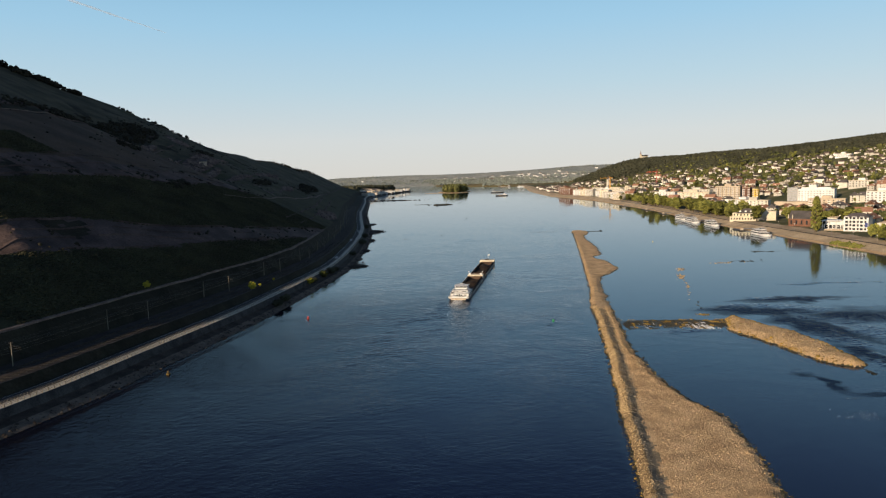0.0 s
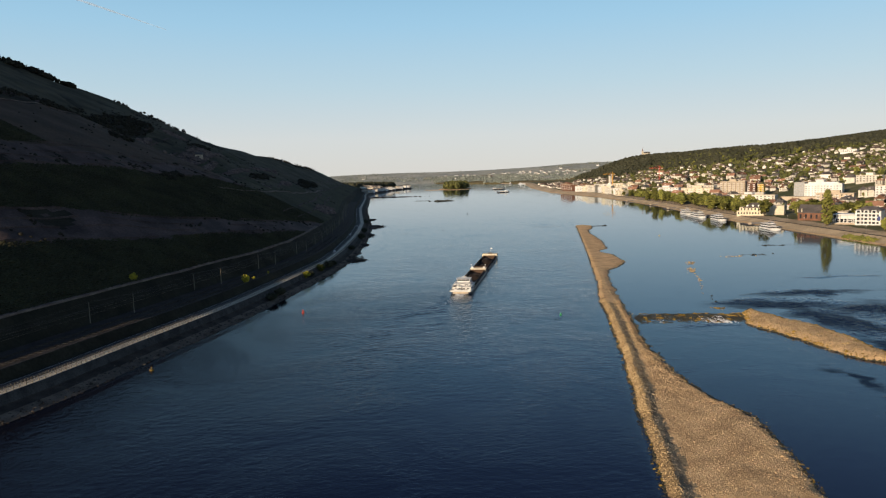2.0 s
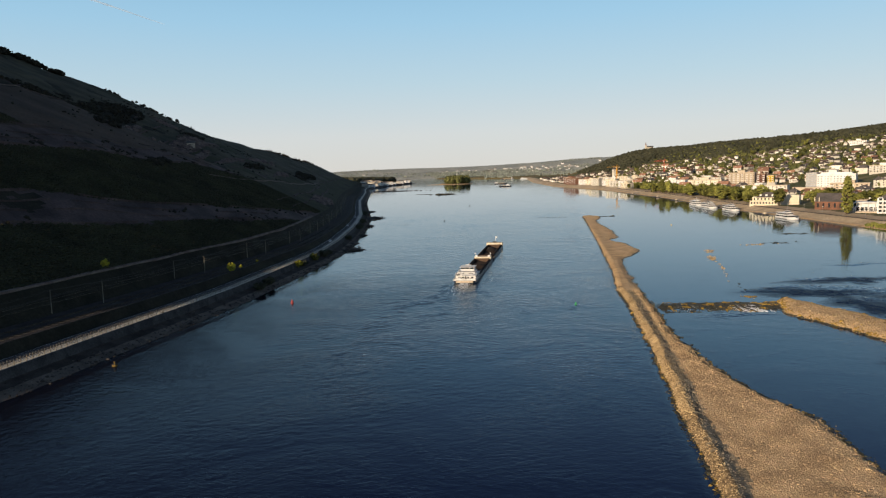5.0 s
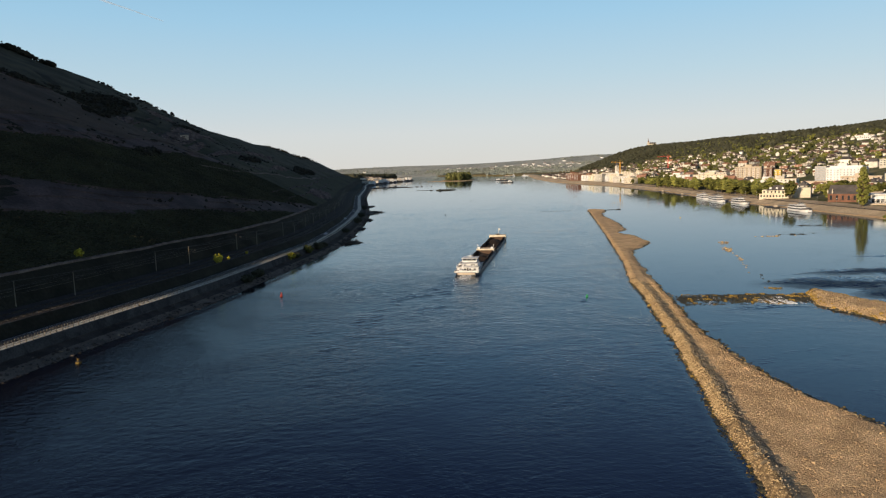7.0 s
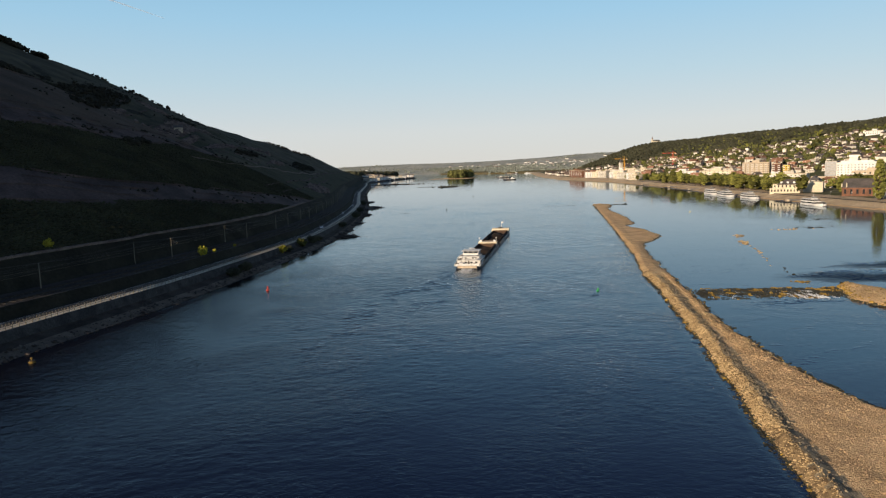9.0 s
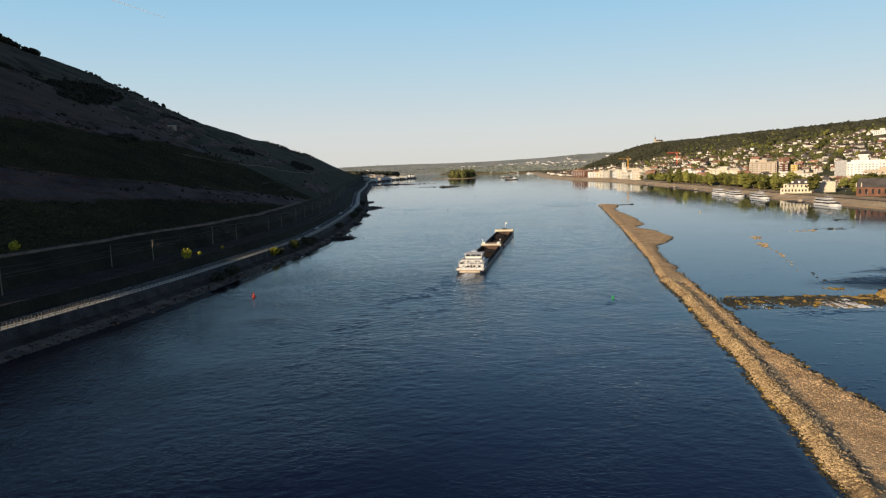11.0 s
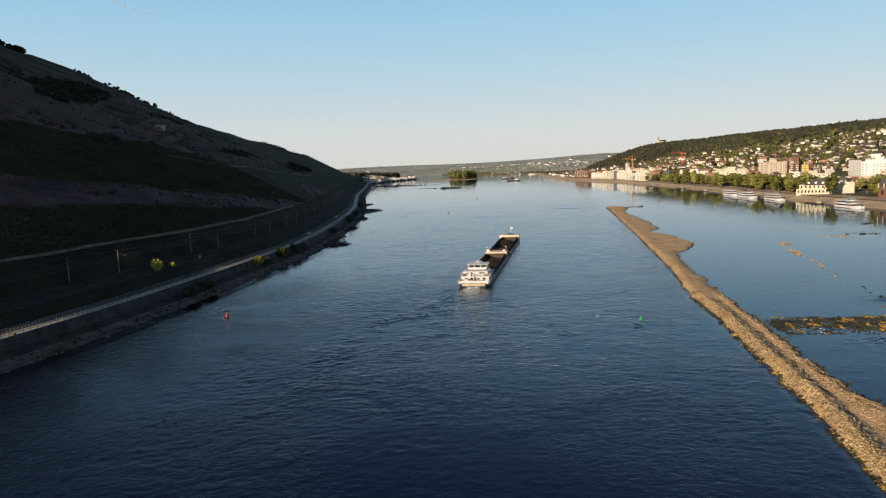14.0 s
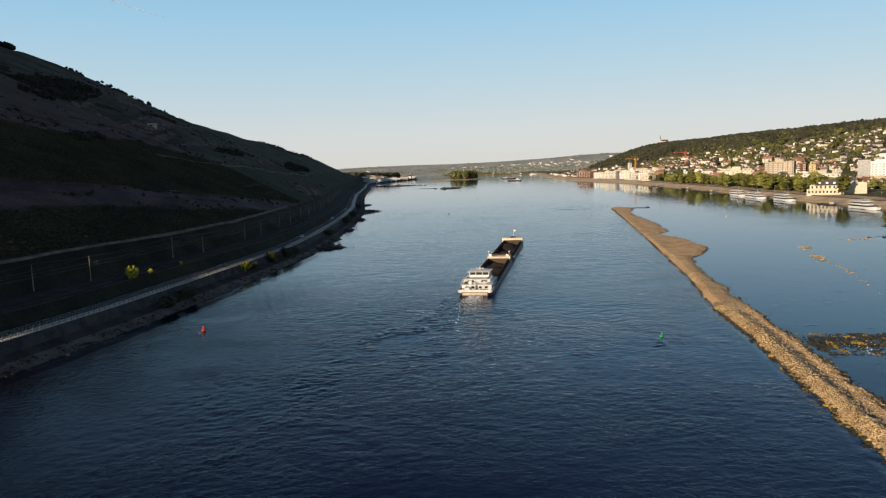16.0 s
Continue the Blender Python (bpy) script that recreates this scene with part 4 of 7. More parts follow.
# ---------- the freight convoy ----------
def hull_shape(length, beam, depth, bow, stern, z0=-1.6, k=0):
    """A ship's hull from cross-sections: full body, drawn-in bow and rounded stern."""
    m = Mesh()
    secs = [(0, stern * 0.80, 0.75), (2.5, stern, 0.35), (6, 1.0, 0.0), (length - bow * 1.0, 1.0, 0.0), (length - bow * 0.55, 0.93, 0.1), (length - bow * 0.22, 0.72, 0.35), (length, 0.34, 0.9)]
    rows = []
    for y, w, lift in secs:
        b = beam / 2 * w
        zb = z0 + lift * (depth - z0) * 0.55
        top = depth + (0.9 if y > length - bow * 0.6 else 0.25 if y < 3 else 0)
        rows.append([(-b, y, top), (-b, y, zb + 0.5), (-b + 0.5, y, zb), (b - 0.5, y, zb), (b, y, zb + 0.5), (b, y, top)])
    n = 6
    fs = [(j * n + i, j * n + i + 1, (j + 1) * n + i + 1, (j + 1) * n + i) for j in range(len(rows) - 1) for i in range(n - 1)]
    last = (len(rows) - 1) * n
    return m.add([p for r in rows for p in r], fs + [tuple(range(n))[::-1], tuple(range(last, last + n))], k)


def hold_of(y0, y1, beam, deck, floor, parent, heaps):
    """An open hold: coaming, sunk floor, and heaps of cargo."""
    b = beam / 2 - 1.15
    c = Mesh()
    for x0, x1, a0, a1 in ((-b, -b + 0.22, y0, y1), (b - 0.22, b, y0, y1), (-b, b, y0, y0 + 0.22), (-b, b, y1 - 0.22, y1)):
        c.box(x0, a0, floor, x1, a1, deck + 1.25)
    for y in np.arange(y0 + 3, y1 - 2, 4.0):
        c.box(-b - 0.22, y, deck, -b, y + 0.2, deck + 1.2).box(b, y, deck, b + 0.22, y + 0.2, deck + 1.2)
    hold = part("hold", c, M_HOLD, parent, "open hold with rusty steel coaming")
    part("hold_floor", Mesh().box(-b + 0.2, y0 + 0.2, floor - 0.2, b - 0.2, y1 - 0.2, floor), M_HOLD, hold)
    for a0, a1, h in heaps:
        ys, xs = np.linspace(a0, a1, 26), np.linspace(-b + 0.3, b - 0.3, 12)
        def zf(X, Y):
            e = np.minimum((Y - a0), (a1 - Y)) / (0.35 * (a1 - a0))
            return floor + 0.05 + h * np.clip(e, 0, 1) ** 0.8 * (1 - 0.55 * (X / b) ** 2) + 0.22 * wave(X, Y, 1.1, a0) * np.clip(e, 0, 1)
        part("bulk_cargo", grid_mesh("bulk_cargo", lambda y: xs, list(ys), zf, [M_COAL]), None, hold, "dark bulk cargo heaped in the hold")


def rail_of(pts, h, step=2.0, w=0.05):
    """Posts and two bars along a line."""
    m = Mesh()
    for a, b in zip(pts, pts[1:]):
        n = max(1, int((Vector(b) - Vector(a)).length / step))
        for i in range(n + 1):
            p = Vector(a).lerp(Vector(b), i / n)
            m.beam(p, p + Vector((0, 0, h)), w)
        for z in (h, h * 0.5):
            m.beam(Vector(a) + Vector((0, 0, z)), Vector(b) + Vector((0, 0, z)), w)
    return m


def freight_convoy():
    deck, beam = 2.3, 11.2
    L1, L2 = 84.0, 70.0
    root = thing("freight_barge", pose(5.6, 374.0, -1.0, 0, 0, -9.4), "long dark motor barge pushing a lighter with open cargo holds", "barge")
    hull = part("hull", hull_shape(L1, beam, deck, 6, 0.92), M_HULL, root, "dark blue hull")
    part("rubbing_strake", Mesh().box(-beam / 2 - 0.12, 3, deck - 0.35, -beam / 2, L1 - 7, deck - 0.05).box(beam / 2, 3, deck - 0.35, beam / 2 + 0.12, L1 - 7, deck - 0.05), M_STEEL, hull)
    d = Mesh()
    b = beam / 2
    d.box(-b + 0.1, 0.6, deck - 0.1, b - 0.1, 22, deck + 0.03)
    d.box(-b + 0.1, 22, deck - 0.1, -b + 1.1, L1 - 3, deck + 0.03).box(b - 1.1, 22, deck - 0.1, b - 0.1, L1 - 3, deck + 0.03)
    d.box(-b + 0.1, L1 - 10, deck - 0.1, b - 0.1, L1 - 4, deck + 0.03)
    part("deck", d, M_DARKSTEEL, hull)
    part("stern_bulwark", Mesh().box(-b * 0.9, 0.15, deck, b * 0.9, 0.4, deck + 0.95).box(-b + 0.1, 0.4, deck, -b + 0.3, 9, deck + 0.95).box(b - 0.3, 0.4, deck, b - 0.1, 9, deck + 0.95), M_WHITE, hull, "white stern bulwark")
    hold_of(23, L1 - 10.5, beam, deck, 0.3, root, ((26, 46, 2.6), (43, 62, 3.0), (58, 72, 2.2)))
    # living quarters and wheelhouse
    house = part("deckhouse", Mesh().box(-4.9, 4.5, deck, 4.9, 20.5, deck + 1.78).box(-5.2, 4.2, deck + 1.78, 5.2, 20.8, deck + 1.91), M_WHITE, root, "white living quarters")
    for sx in (-1, 1):
        for i in range(6):
            y = 6 + i * 2.4
            part("window", Mesh().box(sx * 4.9 - 0.05, y, deck + 0.68, sx * 4.9 + 0.05, y + 1.1, deck + 1.36), M_GLASS, house)
    for x in (-3.2, -1.2, 1.2, 3.2):
        part("window", Mesh().box(x - 0.5, 4.42, deck + 0.68, x + 0.5, 4.55, deck + 1.36), M_GLASS, house)
    part("door", Mesh().box(-0.35, 4.40, deck, 0.35, 4.5, deck + 1.66), M_DARKSTEEL, house)
    upper = part("upper_cabin", Mesh().box(-4.2, 7, deck + 1.91, 4.2, 15, deck + 3.23).box(-4.5, 6.6, deck + 3.23, 4.5, 15.2, deck + 3.33), M_WHITE, root, "white upper cabin")
    part("window", Mesh().box(-3.2, 6.94, deck + 2.31, -1.2, 7.02, deck + 2.91), M_GLASS, upper)
    part("window", Mesh().box(1.2, 6.94, deck + 2.31, 3.2, 7.02, deck + 2.91), M_GLASS, upper)
    wheel = part("wheelhouse", Mesh().box(-3.3, 11.5, deck + 3.33, 3.3, 17, deck + 4.03).box(-3.9, 10.8, deck + 4.99, 3.9, 17.8, deck + 5.15, taper=0.12), M_WHITE, root, "white wheelhouse with a flat roof")
    part("pane", Mesh().box(-3.2, 11.46, deck + 4.03, 3.2, 11.54, deck + 4.99), M_GLASS, wheel)
    part("pane", Mesh().box(-3.2, 16.96, deck + 4.03, 3.2, 17.04, deck + 4.99), M_GLASS, wheel)
    for x in (-3.2, -1.1, 1.1, 3.2):
        part("mullion", Mesh().box(x - 0.1, 11.4, deck + 4.03, x + 0.1, 11.6, deck + 4.99), M_WHITE, wheel)
    for sx in (-3.25, 3.25):
        part("pane", Mesh().box(sx - 0.04, 11.6, deck + 4.03, sx + 0.04, 16.95, deck + 4.99), M_GLASS, wheel)
        for yy in (13.3, 15.1, 17):
            part("mullion", Mesh().box(sx - 0.08, yy - 0.08, deck + 4.03, sx + 0.08, yy + 0.08, deck + 4.99), M_WHITE, wheel)
    part("mast", Mesh().beam((0, 14, deck + 5.15), (0, 14, deck + 6.51), 0.14).beam((-1.2, 14, deck + 6.03), (1.2, 14, deck + 6.03), 0.1), M_WHITE, wheel)
    part("radar", Mesh().box(-1.3, 15.2, deck + 5.47, 1.3, 15.5, deck + 5.63).turned([(0.2, 5.05), (0.2, 5.46)], 8, (0, 15.35, deck)), M_WHITE, wheel)
    for sx in (-3.5, 3.5):
        part("funnel", Mesh().turned([(0.45, 0), (0.45, 1.5), (0.3, 1.7)], 10, (sx, 9.5, deck + 1.87)), M_DARKSTEEL, house)
        part("ventilator", Mesh().turned([(0.22, 0), (0.22, 0.8), (0.45, 0.9), (0.45, 1.25)], 10, (sx * 0.9, 17.8, deck + 1.87)), M_WHITE, house)
    part("railing", rail_of([(-5.1, 4.4, deck + 1.91), (5.1, 4.4, deck + 1.91), (5.1, 12, deck + 1.91)], 1.0), M_WHITE, house)
    part("railing", rail_of([(-5.1, 4.4, deck + 1.91), (-5.1, 12, deck + 1.91)], 1.0), M_WHITE, house)
    part("dinghy", Mesh().box(-3.8, 1.4, deck + 0.77, -1.8, 4.0, deck + 1.27, taper=0.25), M_WHITE, root, "small white dinghy on the stern")
    part("stern_winch", Mesh().box(1.2, 1.4, deck, 3.4, 3.0, deck + 0.77, taper=0.15), M_DARKSTEEL, root)
    part("car_crane", Mesh().beam((3.2, 18.5, deck), (3.2, 18.5, deck + 3.79), 0.3).beam((3.2, 18.5, deck + 3.63), (-1.8, 20.2, deck + 4.03), 0.22), M_WHITE, root, "small white deck crane")
    part("transom", Mesh().box(-b * 0.72, -0.08, 1.5, b * 0.72, 0.12, deck + 0.09), M_BEIGE, hull, "cream stern transom")
    for sx in (-1, 1):
        part("gunwale", Mesh().box(sx * (b - 0.14) - 0.14, 8, deck, sx * (b - 0.14) + 0.14, L1 - 7, deck + 0.19), M_BEIGE, hull, "pale painted gunwale")
        part("gunwale", Mesh().box(sx * (b - 0.14) - 0.14, L1 + 1.5, deck, sx * (b - 0.14) + 0.14, L1 + L2 - 9, deck + 0.19), M_BEIGE, hull, "pale painted gunwale")
    rc = random.Random(4)
    for i in range(9):
        x, y, w, h = rc.uniform(-4.2, 4.2), rc.uniform(5.0, 6.2), rc.uniform(0.4, 1.1), rc.uniform(0.4, 1.3)
        part("deck_locker", Mesh().box(x - w / 2, y - w / 2, deck + 1.91, x + w / 2, y + w / 2, deck + 1.91 + h, taper=0.06), rc.choice((M_WHITE, M_DARKSTEEL, M_WHITE, M_BEIGE)), house)
    for i in range(6):
        x, w, h = -3.9 + i * 1.5, rc.uniform(0.4, 0.9), rc.uniform(0.5, 1.2)
        part("deck_chest", Mesh().box(x - w / 2, 2.0, deck, x + w / 2, 2.0 + w, deck + h, taper=0.05), rc.choice((M_DARKSTEEL, M_HOLD, M_WHITE)), house)
    part("satellite_dome", Mesh().turned([(0.1, 0), (0.1, 0.7), (0.5, 0.8), (0.55, 1.2), (0.35, 1.6), (0.02, 1.72)], 12, (2.2, 9.2, deck + 1.91)), M_WHITE, house)
    for sx in (-1, 1):
        for y in (3.0, 20, 45, L1 - 6):
            part("bollard", Mesh().turned([(0.22, 0), (0.22, 0.55), (0.3, 0.6), (0.3, 0.7)], 8, (sx * (b - 0.55), y, deck)), M_DARKSTEEL, root)
    fore = part("bow_platform", Mesh().box(-b * 0.85, L1 - 9.5, deck, b * 0.9, L1 - 4.5, deck + 1.9, taper=0.08), M_CREAM, root, "pale bow platform at the coupling")
    for sx in (-1, 1):
        part("coupling_winch", Mesh().box(sx * 3.6 - 0.7, L1 - 8.6, deck + 1.9, sx * 3.6 + 0.7, L1 - 7.2, deck + 2.8, taper=0.2), M_WHITE, fore)
        part("deck_lamp", Mesh().beam((sx * 4.4, L1 - 6.6, deck + 1.8), (sx * 4.4, L1 - 6.6, deck + 3.6), 0.12).turned([(0.3, 0), (0.4, 0.3), (0.1, 0.55)], 8, (sx * 4.4, L1 - 6.6, deck + 3.5)), M_WHITE, fore)
    # the lighter
    y0 = L1 + 0.4
    lh = Mesh()
    inner = hull_shape(L2, beam, deck, 7, 1.0)
    lh.add([(x, y + y0, z) for x, y, z in inner.v], inner.f)
    lighter = part("lighter_hull", lh, M_HULL, root, "dark hull of the pushed lighter")
    dk = Mesh().box(-b + 0.1, y0 + 0.3, deck - 0.1, b - 0.1, y0 + 4, deck + 0.03).box(-b + 0.1, y0 + 4, deck - 0.1, -b + 1.1, y0 + L2 - 7, deck + 0.03).box(b - 1.1, y0 + 4, deck - 0.1, b - 0.1, y0 + L2 - 7, deck + 0.03)
    part("deck", dk, M_DARKSTEEL, lighter)
    hold_of(y0 + 4, y0 + L2 - 9, beam, deck, 0.3, root, ((y0 + 6, y0 + 30, 2.4), (y0 + 26, y0 + 56, 3.4)))
    part("bow_deck", Mesh().box(-b * 0.97, y0 + L2 - 9, deck - 0.1, b * 0.97, y0 + L2 - 3.6, deck + 2.3, taper=0.12), M_CREAM, root, "pale raised bow deck")
    part("bow_winch", Mesh().box(-1.4, y0 + L2 - 7, deck + 2.3, 1.4, y0 + L2 - 5, deck + 3.0, taper=0.25), M_DARKSTEEL, root)
    part("flagstaff", Mesh().beam((0.4, y0 + L2 - 4.2, deck + 2.2), (0.4, y0 + L2 - 4.2, deck + 6.5), 0.13), M_WHITE, root)
    part("flag", Mesh().box(0.45, y0 + L2 - 4.23, deck + 5.3, 1.6, y0 + L2 - 4.17, deck + 6.2), M_WHITE, root, "white flag")
    return root


freight_convoy()
# churned water astern of the barge
n = 1900
dist = np.abs(rng.normal(0, 1, n)) * rng.choice([7, 18], n, p=[0.86, 0.14])
side = rng.choice([-1, 1], n) * 1.1 + rng.normal(0, 1, n) * (0.6 + dist * 0.05)
ca, sa = math.cos(radians(-9.4)), math.sin(radians(-9.4))
px, py = 5.6 + side * ca + dist * sa, 373.6 + side * sa - dist * ca
strew("wake_foam", np.stack([px, py, rng.uniform(0.20, 0.40, n) - dist * 0.004], -1), rng.uniform(0.03, 0.14, n), [M_FOAM], "white propeller wash astern of the barge", "foam", flat=0.25)


# ---------- buoys ----------
def buoy(name, x, y, material, label, h=1.9, lean=4, size=1.0):
    root = thing(name, pose(x, y, 0, lean, lean * 0.5, 0) @ Matrix.Scale(size, 4), label, "buoy")
    part("float", Mesh().turned([(0.5, -0.5), (0.75, -0.1), (0.75, 0.45), (0.55, 0.7)], 12), material, root, smooth=False)
    part("spar", Mesh().turned([(0.42, 0.7), (0.36, h * 0.75), (0.3, h * 0.8), (0.12, h)], 10), material, root)
    part("topmark", Mesh().turned([(0.05, h), (0.28, h + 0.05), (0.28, h + 0.45), (0.05, h + 0.5)], 8), material, root)
    part("ring", Mesh().turned([(0.62, 0.66), (0.66, 0.74), (0.5, 0.82)], 12), M_DARKSTEEL, root)


buoy("red_buoy", -68.3, 336.5, M_RED, "red spar buoy leaning in the current", 1.5, 9, 0.8)
buoy("green_buoy", 47.9, 315.8, M_GREEN, "green spar buoy leaning in the current", 1.3, 6, 0.62)
buoy("yellow_buoy", 191.4, 650, M_BUOYYELLOW, "small yellow buoy in the still water", 1.3, 0, 0.6)
buoy("dark_buoy", 29, 1058, M_DARKSTEEL, "small dark buoy far up the river", 1.6, 4, 0.85)
buoy("dark_buoy", -6, 778, M_DARKSTEEL, "small dark buoy in midstream", 1.2, 4, 0.8)
buoy("orange_buoy", -100.2, 245, M_OCHRE, "weathered ochre mooring buoy by the bank", 1.0)
for cx, cy in ((-68.3, 336.5), (47.9, 315.8)):
    n = 14
    d = np.abs(rng.normal(0, 2.2, n))
    strew("buoy_wash", np.stack([cx + rng.normal(0, 0.5, n) * (1 + d * 0.4), cy - d, np.full(n, 0.10)], -1), rng.uniform(0.04, 0.12, n), [M_FOAM], "small white wash trailing from the buoy", "foam", flat=0.3)


# ---------- ships ----------
def passenger_ship(L, B=8.2, decks=2, glassy=False):
    root = thing("passenger_ship", pose(0, 0, 0), "white passenger ship moored at the bank", "ship", "moored passenger ships")
    hull = part("hull", hull_shape(L, B, 1.5, 8, 0.85, -0.8), M_WHITE, root, "white hull")
    part("waterline_band", Mesh().box(-B / 2 - 0.04, 5, 0.05, B / 2 + 0.04, L - 9, 0.45), M_HULL, hull, "dark waterline band")
    z = 1.5
    for k in range(decks):
        y0, y1, w = 2.5 + 1.5 * k, L - 9 - 4.5 * k, B / 2 - 0.35 - 0.15 * k
        deck = part("saloon_deck" if k == 0 else "upper_deck", Mesh().box(-w, y0, z, w, y1, z + 0.8).box(-w, y0, z + 2.1, w, y1, z + 2.45).box(-w + 0.1, y0 + 0.1, z + 0.8, w - 0.1, y1 - 0.1, z + 2.1, k=1).box(-w - 0.25, y0 - 0.8, z + 2.45, w + 0.25, y1 + 0.8, z + 2.6), [M_WHITE, M_DARKSTEEL], root, "white deck with a window band")
        n = 9
        for i in range(n):
            a = y0 + 0.4 + (y1 - y0 - 0.8) * i / n
            bb = a + (y1 - y0 - 0.8) / n - 0.35
            for sx in (-1, 1):
                part("window_pane", Mesh().box(sx * w - 0.04, a, z + 0.85, sx * w + 0.04, bb, z + 2.05), M_GLASS, deck)
        part("stern_pane", Mesh().box(-w + 0.4, y0 - 0.04, z + 0.85, w - 0.4, y0 + 0.04, z + 2.05), M_GLASS, deck)
        z += 2.6
    part("railing", rail_of([(-B / 2 + 0.6, 3, z), (B / 2 - 0.6, 3, z), (B / 2 - 0.6, L - 15, z), (-B / 2 + 0.6, L - 15, z), (-B / 2 + 0.6, 3, z)], 1.0, 3.0), M_WHITE, root)
    wh = part("wheelhouse", Mesh().box(-2, L - 18, z, 2, L - 14.5, z + 1.0).box(-1.9, L - 17.9, z + 1.0, 1.9, L - 14.6, z + 1.9, k=1).box(-2.4, L - 18.4, z + 1.9, 2.4, L - 14.0, z + 2.1), [M_WHITE, M_GLASS], root, "white wheelhouse")
    part("mast", Mesh().beam((0, L - 18, z + 2), (0, L - 18, z + 5), 0.14), M_WHITE, wh)
    if glassy:
        part("awning", Mesh().box(-B / 2 + 0.9, 6, z + 2.3, B / 2 - 0.9, L - 20, z + 2.45), M_DARKSTEEL, root, "dark sun awning")
    part("bow_deck", Mesh().box(-B / 2 + 0.4, L - 9, 1.45, B / 2 - 0.4, L - 5, 1.6), M_BEIGE, hull)
    return root


ps = passenger_ship(35)
ps.scale.z = 0.82
ps.matrix_basis = pose(306, 698, 0, 0, 0, 180) @ Matrix.Diagonal((1, 1, 0.82, 1))
copy_thing(ps, pose(306.5, 826, 0, 0, 0, 180))
p3 = passenger_ship(42, 8.6, 2, True)
p3.matrix_basis = pose(304, 884, 0, 0, 0, 178) @ Matrix.Diagonal((1, 1, 0.82, 1))
tagged(p3, "white passenger ship with a dark glazed upper deck")
copy_thing(ps, pose(308, 936, 0, 0, 0, 180))


def small_ship(x, y, turn, L, dark=True):
    root = thing("river_ship", pose(x, y, 0, 0, 0, turn), "small distant cargo ship with a white wheelhouse" if dark else "small distant white ferry", "ship")
    part("hull", hull_shape(L, 9.5, 2.2, 7, 0.9), M_HULL if dark else M_WHITE, root)
    part("hatch", Mesh().box(-3.8, 16, 2.2, 3.8, L - 10, 3.4, taper=0.2), M_BEIGE if dark else M_WHITE, root)
    h = part("wheelhouse", Mesh().box(-3.8, 4, 2.2, 3.8, 14, 4.6).box(-2.4, 8, 4.6, 2.4, 12.5, 7.0), M_WHITE, root)
    part("pane", Mesh().box(-2.45, 7.95, 5.5, 2.45, 8.05, 6.7), M_GLASS, h)


small_ship(150, 2360, -70, 46)
small_ship(178, 2040, 100, 36)
small_ship(318, 3150, -80, 70, False)
small_ship(300, 3250, 80, 60)


def pontoon(x, y, L=22):
    root = thing("landing_stage", pose(x, y, 0), "grey floating landing stage with a gangway", "landing stage", "landing stages")
    part("float", Mesh().box(-2.5, -L / 2, -0.4, 2.5, L / 2, 0.8, taper=0.1), M_DARKSTEEL, root)
    part("gangway", Mesh().box(2.0, -1, 0.8, 16, 1, 1.1).box(2, -1.05, 1.1, 16, -0.95, 2.0).box(2, 0.95, 1.1, 16, 1.05, 2.0), M_STEEL, root)
    part("hut", Mesh().box(-1.2, -L / 2 + 2, 0.8, 1.2, -L / 2 + 5, 2.6), M_BEIGE, root)


for y in (740, 868, 1040, 1150, 1290):
    pontoon(float(shore_right(y)) - 6, y)

# ---------- trees ----------
def crown_mesh(name, kind, material, seed):
    """A crown of many leaf clumps with gaps: round, tall, poplar, bush."""
    r = np.random.default_rng(seed)
    P, R = [], []
    if kind == "poplar":
        for _ in range(230):
            h = r.uniform(0.06, 1.0)
            w = 0.135 * (math.sin(math.pi * min(1, h * 0.85 + 0.12)) ** 0.7) * r.uniform(0.45, 1.05)
            a = r.uniform(0, math.tau)
            P.append((w * math.cos(a), w * math.sin(a), h)), R.append(r.uniform(0.022, 0.05))
    elif kind == "bush":
        for _ in range(90):
            d = r.normal(0, 1, 3)
            d = d / np.linalg.norm(d) * r.uniform(0.25, 0.5)
            P.append((d[0], d[1], 0.42 + d[2] * 0.8)), R.append(r.uniform(0.07, 0.15))
    else:
        lobes = [(r.uniform(-0.20, 0.20), r.uniform(-0.20, 0.20), r.uniform(0.34, 0.78), r.uniform(0.17, 0.28)) for _ in range(7)] + [(0, 0, 0.62, 0.28)]
        if kind == "tall":
            lobes = [(x * 0.6, y * 0.6, 0.25 + 0.65 * i / 7, s * 0.75) for i, (x, y, z, s) in enumerate(lobes)]
        for lx, ly, lz, s in lobes:
            for _ in range(12):
                d = r.normal(0, 1, 3)
                d = d / np.linalg.norm(d) * s * r.uniform(0.7, 1.08)
                P.append((lx + d[0], ly + d[1], max(0.12, lz + d[2] * 0.85))), R.append(r.uniform(0.055, 0.105))
    return scatter(name, P, R, [material], r, 0.85, 0.35)


def trunk_mesh(kind):
    m = Mesh().turned([(0.035, -0.03), (0.024, 0.15), (0.018, 0.45), (0.006, 0.75)], 7)
    if kind != "bush":
        for i in range(5):
            a = i * 1.26
            m.beam((0, 0, 0.26 + 0.05 * i), (0.2 * math.cos(a), 0.2 * math.sin(a), 0.46 + 0.06 * i), 0.014)
    return m.done("trunk", M_BARK)


TREES = {}


